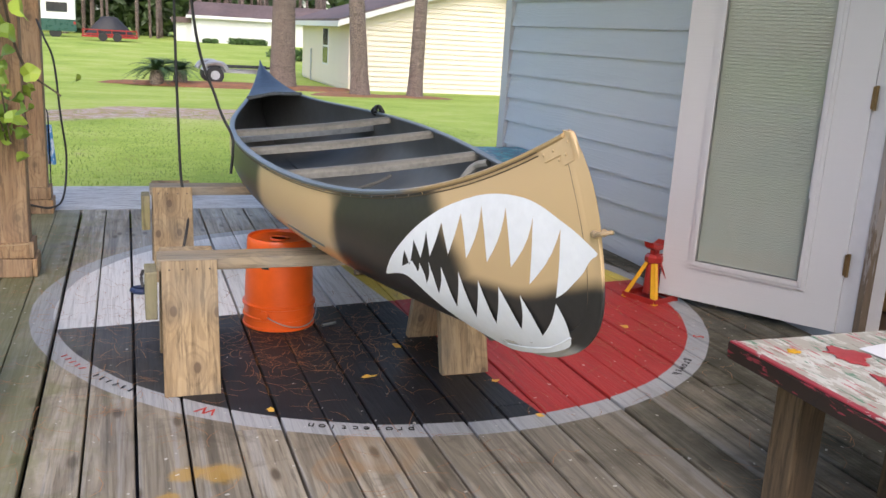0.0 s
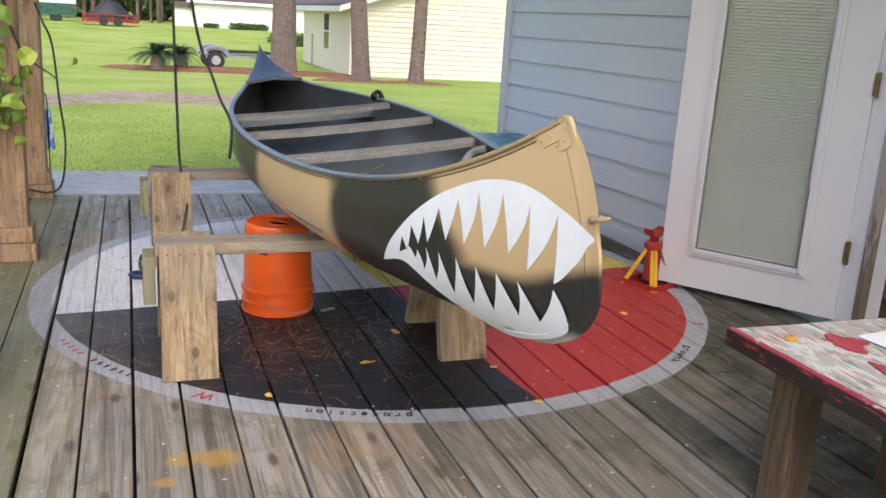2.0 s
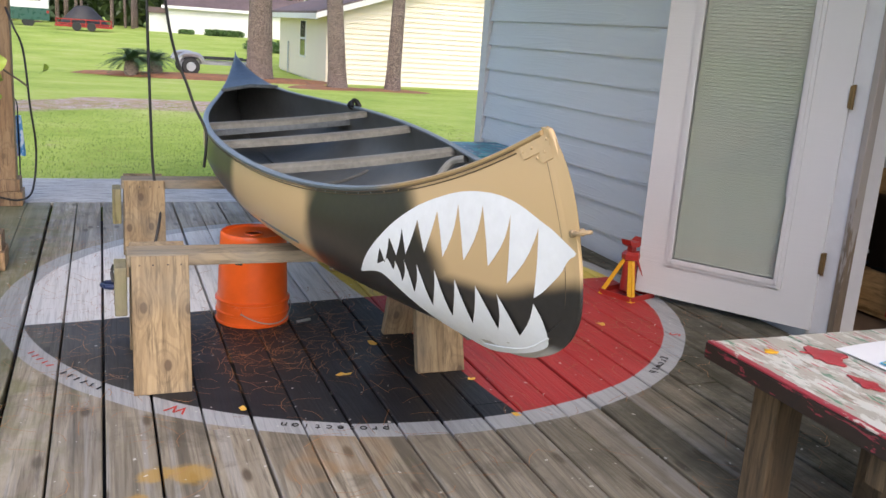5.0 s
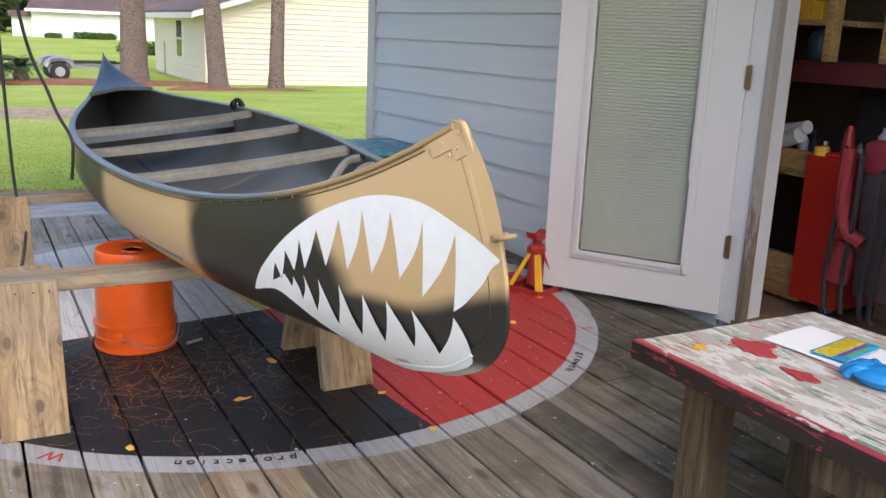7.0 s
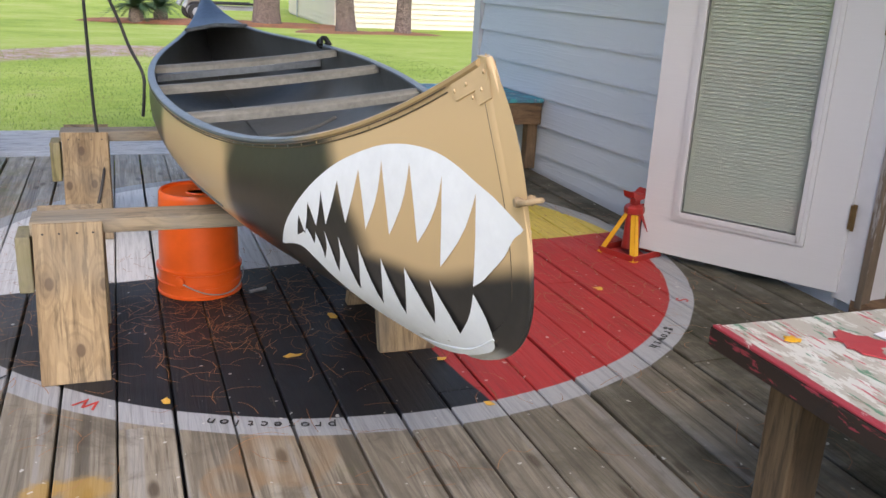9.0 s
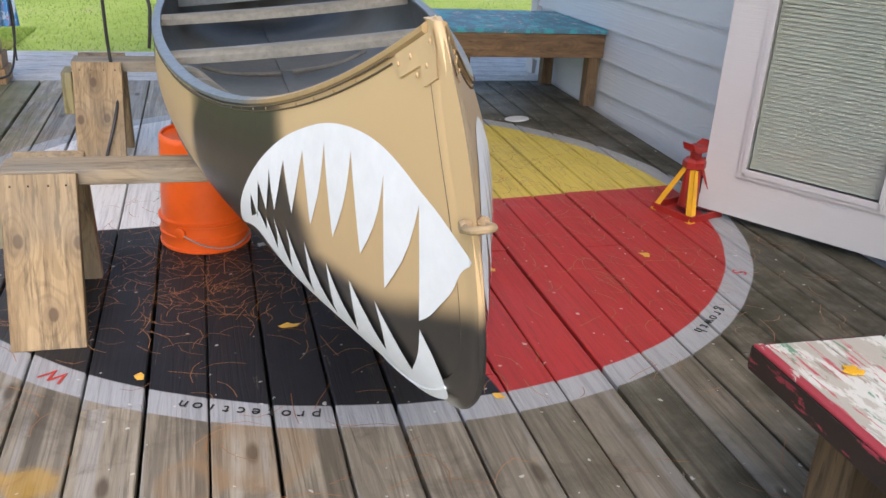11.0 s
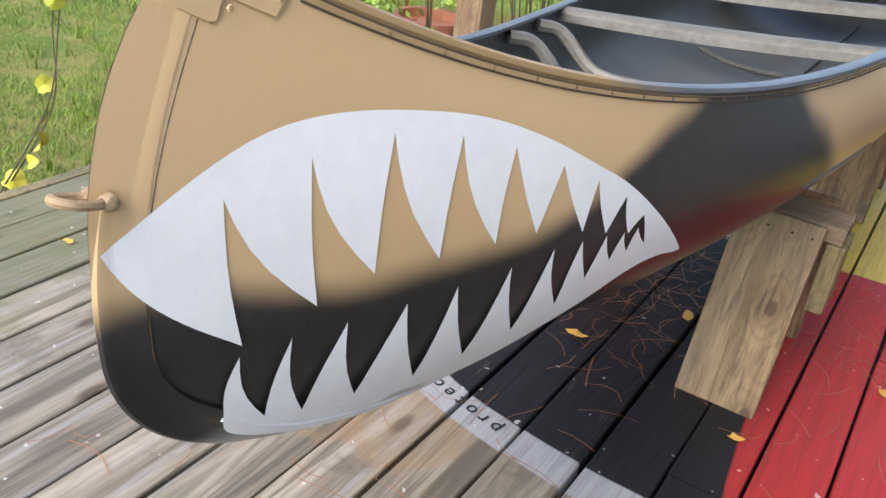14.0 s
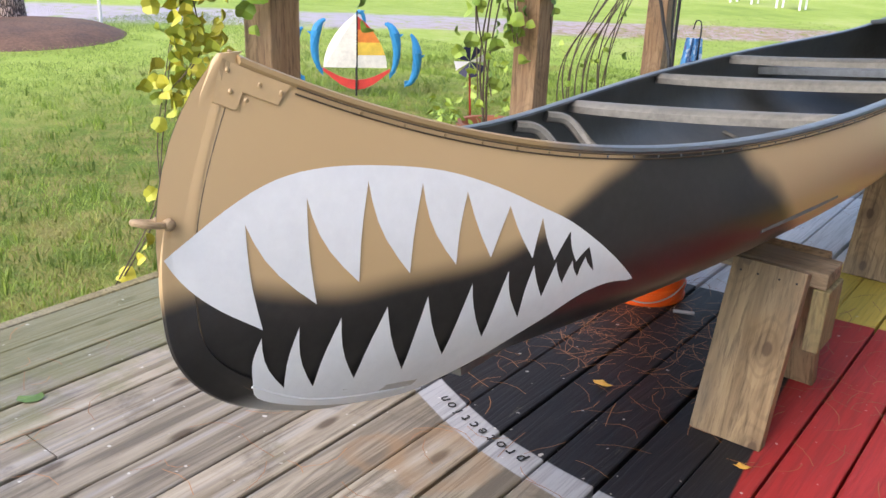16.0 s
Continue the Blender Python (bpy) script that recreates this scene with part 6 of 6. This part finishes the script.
build_pinwheel()
def build_cloth():
    """A folded cloth hung over a hook, creased down its length."""
    bm = bmesh.new()
    g = [[bm.verts.new((0.13 * (i / 10 - 0.5) * (0.75 + 0.35 * j / 8), 0.016 * math.sin(i * 1.7 + 0.2 * j), 0.46 - 0.26 * j / 8)) for j in range(9)] for i in range(11)]
    for i in range(10):
        for j in range(8):
            bm.faces.new((g[i][j], g[i + 1][j], g[i + 1][j + 1], g[i][j + 1]))
    bm.normal_update()
    bmesh.ops.solidify(bm, geom=bm.faces[:], thickness=0.004)
    solo("garden_flag", bm, splatter("tie_dye_cloth", (0.08, 0.30, 0.62), [((0.55, 0.65, 0.75), 0.52, (12, 12, 6)), ((0.45, 0.10, 0.25), 0.62, (12, 12, 6))]), "blue tie-dyed cloth hanging beside the post", "cloth", smooth=True, at=pose(0.47, 7.2, 0, 0, 0, 30))
    t = thing("flag_stand", "thin black wire stand holding a cloth beside the post", "stand", at=pose(0.50, 7.22, 0))
    part("stake", tube([(0, 0, 0.0), (0, 0, 0.52)], 0.005, 6), M_BLACK, t)
    part("hook", tube(glide([(0, 0, 0.52), (-0.01, 0, 0.56), (-0.04, 0, 0.56), (-0.05, 0, 0.51)], 6), 0.004, 6), M_BLACK, t)


build_cloth()
solo("marker_stake", tube([(-6.2, 7.25, -0.25), (-6.2, 7.25, 0.35)], 0.02, 6), M_FARWHITE, "white marker stake by the gravel drive", "stake")


def build_yard_chair(x, y, label):
    t = thing("yard_chair", label, "chair", "far yard chairs", at=pose(x, y, land(x, y)))
    for sx in (-0.25, 0.25):
        for sy in (-0.22, 0.22):
            part("leg", box((sx - 0.02, sy - 0.02, 0), (sx + 0.02, sy + 0.02, 0.42)), M_FARWHITE, t)
    part("seat", box((-0.28, -0.26, 0.42), (0.28, 0.26, 0.46)), M_FARWHITE, t)
    part("backrest", box((-0.28, 0.22, 0.46), (0.28, 0.26, 0.95)), M_FARWHITE, t)


build_yard_chair(-3.5, 22.3, "white plastic chair far across the lawn")
build_yard_chair(-4.8, 23.0, "white plastic chair beside the far drive")


# ---- inside the garage, seen past the open door ----
M_PINE = lumber("shelf_pine", (0.42, 0.24, 0.09), (0.58, 0.36, 0.15), "y", weather=0.05)
M_MAROON = plain("maroon_board", (0.10, 0.02, 0.02), 0.5)
M_REDPAINT = plain("red_cabinet_paint", (0.42, 0.022, 0.012), 0.4, 0, 0.12)
M_ROOM = plain("bare_stud_wall", (0.16, 0.10, 0.06), 0.8, 0, 0.3, 4)
room = thing("garage_room", "dim garage interior of bare wood", "room", kind="structure")
part("room_floor", box((0, -3.2, -0.12), (5.2, -0.17, 0.015)), M_ROOM, room, at=WALL @ pose(-3.6, 0, 0))
part("room_wall", box((0, -3.3, -0.12), (5.2, -3.2, 2.6)), M_ROOM, room, at=WALL @ pose(-3.6, 0, 0))
part("room_wall", box((-0.1, -3.3, -0.12), (0, -0.15, 2.6)), M_ROOM, room, at=WALL @ pose(-3.6, 0, 0))
part("room_wall", box((5.2, -3.3, -0.12), (5.3, -0.15, 2.6)), M_ROOM, room, at=WALL @ pose(-3.6, 0, 0))
part("room_ceiling", box((-0.1, -3.3, 2.6), (5.3, -0.15, 2.7)), M_ROOM, room, at=WALL @ pose(-3.6, 0, 0))


def build_shop():
    b = thing("workbench", "pine workbench with drawers against the garage wall", "workbench")
    part("bench_top", box((4.28, 3.755, 0.585), (4.95, 4.60, 0.62)), M_PINE, b)
    part("drawer", box((4.27, 3.755, 0.62), (4.30, 4.6, 0.70)), M_PINE, b)
    part("lower_shelf", box((4.28, 3.755, 0.03), (4.95, 4.6, 0.06)), M_PINE, b)
    part("drawer", box((4.26, 3.755, 0.06), (4.285, 4.6, 0.235)), M_PINE, b, "pine drawer front with a knot")
    part("back_panel", box((4.93, 3.5, 0.0), (4.96, 4.6, 1.6)), M_ROOM, b)
    c = thing("tool_cabinet", "bright red painted cabinet on a caster", "cabinet")
    part("side_panel", box((4.20, 3.51, 0.07), (4.235, 3.745, 0.70), bevel=0.003), M_REDPAINT, c)
    part("body", box((4.236, 3.51, 0.07), (4.7, 3.74, 0.69)), M_REDPAINT, c)
    w = part("caster", lathe([(0.012, -0.012), (0.03, -0.012), (0.033, 0), (0.03, 0.012), (0.012, 0.012)], 16, pose(4.23, 3.57, 0.045, 90)), M_BLACK, c)
    part("fork", box((4.21, 3.55, 0.045), (4.25, 3.59, 0.075)), M_STEEL, w)
    s = thing("shelf_unit", "dark maroon beam and pine shelf with boxes over the bench", "shelf")
    part("beam", box((4.26, 3.2, 0.995), (4.32, 4.6, 1.068)), M_MAROON, s)
    part("deck_board", box((4.32, 3.2, 1.06), (4.95, 4.6, 1.085)), M_MAROON, s)
    part("shelf", box((4.30, 3.82, 1.235), (4.9, 4.6, 1.26)), M_PINE, s)
    part("upright", box((4.30, 3.79, 1.085), (4.36, 3.825, 1.75)), M_PINE, s)
    part("upright", box((4.45, 3.60, 1.085), (4.5, 3.66, 1.9)), M_PINE, s)
    part("upright", box((4.45, 3.52, 1.085), (4.5, 3.56, 1.9)), M_PINE, s)
    yel = plain("yellow_box_card", (0.75, 0.42, 0.03), 0.6)
    for y, w, h in ((3.86, 0.055, 0.07), (3.925, 0.07, 0.10), (4.01, 0.06, 0.06)):
        solo("box", box((4.31, y, 1.26), (4.42, y + w, 1.26 + h), bevel=0.002), yel, "small yellow carton on the garage shelf", "box", "cartons on the shelf")
    navy = plain("dark_blue_case", (0.03, 0.05, 0.08), 0.4)
    solo("power_tool", lathe([(0.04, 0), (0.055, 0.02), (0.055, 0.10), (0.03, 0.13), (0.0, 0.135)], 20, pose(4.38, 3.90, 1.085)), navy, "dark blue power tool on the shelf", "tool", smooth=True)
    solo("rolled_towel", tube(glide([(4.30, 4.02, 0.715), (4.29, 3.95, 0.735), (4.285, 3.87, 0.765)], 6), 0.035, 12), M_TRIMWHITE, "rolled white towel on the workbench", "towel", smooth=True)
    solo("rolled_towel", tube(glide([(4.34, 4.0, 0.77), (4.33, 3.93, 0.785), (4.32, 3.86, 0.80)], 6), 0.03, 12), M_TRIMWHITE, "folded white towel lying on another towel", "towel", smooth=True)
    k = thing("safety_cone", "small orange red cone on the cabinet", "cone", at=pose(4.30, 3.63, 0.70))
    part("cone_body", lathe([(0.03, 0.015), (0.012, 0.13), (0.0, 0.132)], 16), M_REDPAINT, k, smooth=True)
    part("cone_base", box((-0.08, -0.05, 0.0), (0.05, 0.05, 0.016), bevel=0.003), M_REDPAINT, k)
    solo("tin", lathe([(0.03, 0), (0.03, 0.035), (0.028, 0.037)], 16, pose(4.23, 3.70, 0.70)), yel, "small yellow tin on the cabinet", "tin")
    for i in range(26):
        x, y = rnd(4.33, 4.6), rnd(3.86, 4.35)
        q = random.choice((M_STEEL, M_BLACK, M_STEEL, navy))
        solo("tool", box((-0.06, -0.012, -0.008), (0.06, 0.012, 0.008), pose(x, y, 0.075 + 0.16 * random.random(), rnd(-60, 60), rnd(-60, 60), rnd(0, 180)), 0.003), q, "grey metal hand tool piled in a drawer", "tool", "tools in the drawer")
    for i in range(16):
        y = 3.62 + 0.06 * i if i != 2 else 3.70
        h = rnd(0.05, 0.2)
        solo("bottle", lathe([(0.022, 0), (0.024, 0.01), (0.024, h * 0.7), (0.01, h * 0.85), (0.01, h)], 14, pose(rnd(4.45, 4.7), y, 0.69 if y < 3.72 else 0.62)), random.choice((M_BLACK, navy, M_STEEL, M_REDPAINT, M_TRIMWHITE)), "small bottle or can standing on the bench", "bottle", "bottles on the bench")
    solo("crate", box((4.55, 3.45, 0.74), (4.85, 3.8, 0.95), bevel=0.01), M_BLACK, "black plastic crate on the bench", "crate")
    solo("lower_cabinet", box((4.45, 3.0, 0.015), (4.95, 3.50, 0.73), bevel=0.004), M_ROOM, "brown wooden cabinet under the bench", "cabinet")
    # life vest hanging from the bench edge
    v = thing("life_vest", "red and grey life vest hanging with black straps", "life vest")
    pink, grey = plain("faded_red_cloth", (0.26, 0.022, 0.03), 0.8, 0, 0.25, 15, 0.4), plain("dusty_mauve_cloth", (0.08, 0.05, 0.055), 0.85, 0, 0.25, 15, 0.4)
    part("panel", box((-0.09, -0.03, -0.28), (0.09, 0.03, 0.28), pose(4.16, 3.33, 0.45, 0, 4, 84), 0.025), grey, v, smooth=True)
    part("shoulder", box((-0.10, -0.035, -0.07), (0.10, 0.035, 0.07), pose(4.15, 3.33, 0.74, 0, 6, 84), 0.028), pink, v, smooth=True)
    part("edge_band", tube(glide([(4.11, 3.48, 0.76), (4.10, 3.47, 0.60), (4.10, 3.44, 0.45), (4.11, 3.36, 0.40)], 6), 0.028, 8), pink, v, smooth=True)
    part("pocket", box((-0.05, -0.03, -0.09), (0.05, 0.03, 0.09), pose(4.13, 3.46, 0.30, 8, 0, 84), 0.02), pink, v, smooth=True)
    for y, z in ((3.49, 0.62), (3.41, 0.60), (3.32, 0.55), (3.27, 0.5)):
        part("strap", tube(glide([(4.10, y, z + 0.15), (4.09, y - 0.01, z - 0.1), (4.10, y + 0.01, z - 0.35), (4.11, y, 0.10)], 6), 0.011, 6), M_BLACK, v)
    fr = thing("window_2", "small garage window with green daylight beyond", "window", kind="structure")
    # the pane glows by itself, in place of daylight outside
    gl = Nodes("window_daylight")
    gl.p.inputs["Emission Color"].default_value = (0.25, 0.55, 0.35, 1)
    gl.p.inputs["Emission Strength"].default_value = 0.35
    part("pane", box((4.915, 3.42, 1.16), (4.925, 3.70, 1.6)), gl.done((0.1, 0.2, 0.12), 0.3), fr)
    part("sill", box((4.86, 3.38, 1.11), (4.93, 3.74, 1.155)), M_PINE, fr)
    part("frame", box((4.90, 3.70, 1.155), (4.93, 3.74, 1.65)), M_PINE, fr)


build_shop()


# ---- litter on the deck ----
def needles(name, n, area, label):
    vs, fs = [], []
    for _ in range(n):
        x, y = area()
        a, L = rnd(0, 6.28), rnd(0.05, 0.13)
        bend = rnd(-0.025, 0.025)
        w = 0.0009
        pts = [(x + L * (t - 0.5) * math.cos(a) - bend * math.sin(a) * 4 * t * (1 - t), y + L * (t - 0.5) * math.sin(a) + bend * math.cos(a) * 4 * t * (1 - t), 0.0025 + 0.004 * random.random()) for t in (0, 0.33, 0.66, 1)]
        nx, ny = -math.sin(a) * w, math.cos(a) * w
        k = len(vs)
        for p in pts:
            vs += [(p[0] - nx, p[1] - ny, p[2]), (p[0] + nx, p[1] + ny, p[2])]
        fs += [(k + 2 * i, k + 2 * i + 1, k + 2 * i + 3, k + 2 * i + 2) for i in range(3)]
    ob = soup(name, vs, fs, M_NEEDLE)
    return tagged(ob, label, "pine needles", kind="stuff")


def spread_all():
    return rnd(0.35, 3.5), rnd(2.4, 6.6)


def under_canoe():
    return random.gauss(1.55, 0.28), random.gauss(4.1, 0.25)


needles("pine_needles", 520, spread_all, "loose brown pine needles scattered over the deck")
needles("pine_needles", 380, under_canoe, "drift of brown pine needles round the bucket")
needles("pine_needles", 220, lambda: (random.gauss(2.9, 0.3), random.gauss(5.1, 0.35)), "brown pine needles on the yellow paint")
needles("pine_needles", 130, lambda: (random.gauss(2.7, 0.35), random.gauss(4.15, 0.3)), "brown pine needles strewn on the red paint")
needles("pine_needles", 260, lambda: (rnd(0.3, 1.1), rnd(3.4, 6.0)), "brown pine needles along the deck edge")
vs, fs = [], []
for _ in range(2600):
    x, y = random.gauss(0.12, 0.22), rnd(4.5, 7.0)
    if x > 0.24:
        continue
    a, L = rnd(0, 6.28), rnd(0.06, 0.16)
    z = land(x, y) + rnd(0.005, 0.06)
    k = len(vs)
    vs += [(x, y, z), (x + 0.003, y, z), (x + L * math.cos(a), y + L * math.sin(a), z + rnd(-0.02, 0.03))]
    fs.append((k, k + 1, k + 2))
tagged(soup("pine_straw", vs, fs, M_NEEDLE), "loose red pine straw beside the deck", "pine straw", kind="stuff")


def dry_leaf(x, y, s, material, label):
    bm = bmesh.new()
    n = 10
    c = bm.verts.new((0, 0, 0.006 * s / 0.04))
    rim = [bm.verts.new((s * math.cos(2 * math.pi * i / n) * rnd(0.6, 1), 0.55 * s * math.sin(2 * math.pi * i / n) * rnd(0.7, 1), abs(random.gauss(0, 0.12 * s)))) for i in range(n)]
    for i in range(n):
        bm.faces.new((c, rim[i], rim[(i + 1) % n]))
    bm.normal_update()
    bmesh.ops.solidify(bm, geom=bm.faces[:], thickness=0.0006)
    solo("fallen_leaf", bm, material, label, "leaf", "fallen leaves", at=pose(x, y, 0.003, 0, 0, rnd(0, 360)))


for x, y, s in ((1.93, 4.0, 0.03), (1.75, 3.72, 0.032), (1.38, 3.52, 0.022), (2.17, 3.60, 0.022), (2.40, 4.0, 0.02), (2.20, 3.30, 0.02), (2.55, 4.5, 0.025), (2.4, 5.6, 0.03), (2.55, 5.4, 0.025), (0.6, 3.2, 0.02), (2.95, 4.05, 0.028), (2.72, 4.9, 0.022)):
    dry_leaf(x, y, s, M_DRYLEAF, "curled dry yellow brown leaf on the deck")
dry_leaf(0.42, 2.75, 0.03, M_YELLEAF, "bright yellow leaf on the deck edge")
dry_leaf(0.72, 2.72, 0.04, M_HEDGE, "pale green leaf lying on the deck")
dry_leaf(0.55, 3.35, 0.03, M_DRYLEAF, "orange leaf on the mossy deck board")


# ---- words painted on the rim of the wheel ----
M_INK = plain("black_ink", (0.02, 0.02, 0.02), 0.6)
M_REDINK = plain("red_ink", (0.5, 0.05, 0.04), 0.6)


def rim_word(text, angle, r, size, material, spacing):
    """Letters set one by one round the rim, to be read from the middle; angle: degrees of the first letter."""
    t = thing("rim_word", "hand-lettered word painted on the pale rim of the wheel", "lettering", "words on the wheel")
    for i, ch in enumerate(text):
        a = radians(angle + spacing * i)
        cu = bpy.data.curves.new("letter", "FONT")
        cu.body, cu.size, cu.align_x, cu.align_y, cu.extrude = ch, size, "CENTER", "CENTER", 0.0006
        cu.materials.append(material)
        ob = new("letter", cu)
        ob.parent = t
        ob.matrix_basis = pose(WHEEL[0] + r * math.cos(a), WHEEL[1] + r * math.sin(a), 0.0035, 0, 0, math.degrees(a) - 90)
    return t


def rim_bars(angle, r, n, material):
    t = thing("rim_word", "illegible hand-lettered word on the pale rim of the wheel", "lettering", "words on the wheel")
    for i in range(n):
        a = radians(angle - 1.5 * i)
        part("stroke", box((-0.012, -0.003, 0), (0.012, 0.003, 0.0012)), material, t, at=pose(WHEEL[0] + r * math.cos(a), WHEEL[1] + r * math.sin(a), 0.003, 0, 0, math.degrees(a) + rnd(-25, 25)))


rim_word("protection", 258.6, 1.398, 0.046, M_INK, -1.38)
rim_word("growth", 313.0, 1.398, 0.046, M_INK, -1.45)
rim_word("W", 232.5, 1.398, 0.065, M_REDINK, -1.6)
rim_word("S", 325.8, 1.398, 0.065, M_REDINK, -1.6)
rim_bars(220, 1.398, 6, M_INK)
rim_bars(209, 1.398, 5, M_REDINK)


# ---- deck boards, one by one ----
def plank_mesh(w, L):
    bm = bmesh.new()
    e = 0.003
    prof = [(0, -0.034), (0, -e), (e, 0), (w - e, 0), (w, -e), (w, -0.034)]
    a = [bm.verts.new((x, 0, z)) for x, z in prof]
    b = [bm.verts.new((x, L, z)) for x, z in prof]
    for i in range(6):
        bm.faces.new((a[i], a[(i + 1) % 6], b[(i + 1) % 6], b[i]))
    bm.faces.new(a)
    bm.faces.new(b[::-1])
    me = mesh_of(bm, "plank")
    me.materials.append(M_DECK)
    return me


M_PALEBOARD = lumber("pale_wood", (0.46, 0.46, 0.45), (0.66, 0.66, 0.65), "y", weather=0.15, knots=0.2)
cuts = {}
rr = random.Random(4)
for i in range(-4, 23):
    x = G0 + i * PITCH
    w = PITCH - GAP
    if x < 0.24:
        w, x = PITCH - GAP - (0.262 - x) if x > 0.2 else 0, 0.262
    if w < 0.04:
        continue
    stop = 6.70
    first = -1.6
    ends = [first, 3.05 + (0.35 if i % 2 else -0.42) if i % 3 == 0 else None, 4.15 if i in (11, 14) else None, stop]
    ends = [e for e in ends if e is not None]
    for a, b in zip(ends, ends[1:]):
        if a > first:
            a += 0.004
        edge = 3.84 - 0.073 * (b - 3.7) if b > 3.7 else 3.9
        if x > 3.6 and b > 3.8:
            b = min(b, 3.7 + (3.83 - x - w) / 0.073)
            if b - a < 0.2:
                continue
        key = (round(w, 4), round(b - a, 3))
        if key not in cuts:
            cuts[key] = plank_mesh(*key)
        part("plank", cuts[key], M_DECK, floor, at=pose(x + rr.uniform(-0.0015, 0.0015), a, rr.uniform(-0.0015, 0.0015), 0, rr.uniform(-0.25, 0.25), rr.uniform(-0.03, 0.03)))
for k in range(6):
    me = plank_mesh(PITCH - GAP, 5.2)
    me.materials.clear()
    me.materials.append(M_PALEBOARD)
    part("plank", me, M_DECK, floor, at=pose(5.46, 6.708 + k * PITCH, 0.0, 0, 0, 90))

# ---- siding boards, one by one ----
lap_boards(wall, WALL @ Matrix.Diagonal((1, -1, 1, 1)) @ pose(0.09, 0.012, 0), WLEN - 0.16, -0.077, 2.7, 0.167, 0.027, M_SIDING)
# lapped boards of the far house
_t, _m, _L, _D, _H = HOUSE
lap_boards(_t, _m @ pose(0, 0.0, 0), _L, 0.1, _H - 0.02, 0.2, 0.06, M_CREAM)
lap_boards(_t, _m @ pose(0, _D, 0, 0, 0, -90), _D, 0.1, _H - 0.3, 0.2, 0.03, M_CREAM)
lap_boards(_t, _m @ pose(0, 0.0, 0), _L, _H - 0.02, _H + 1.7, 0.2, 0.06, M_CREAM, ((0.0, 1.75), _L / 2))
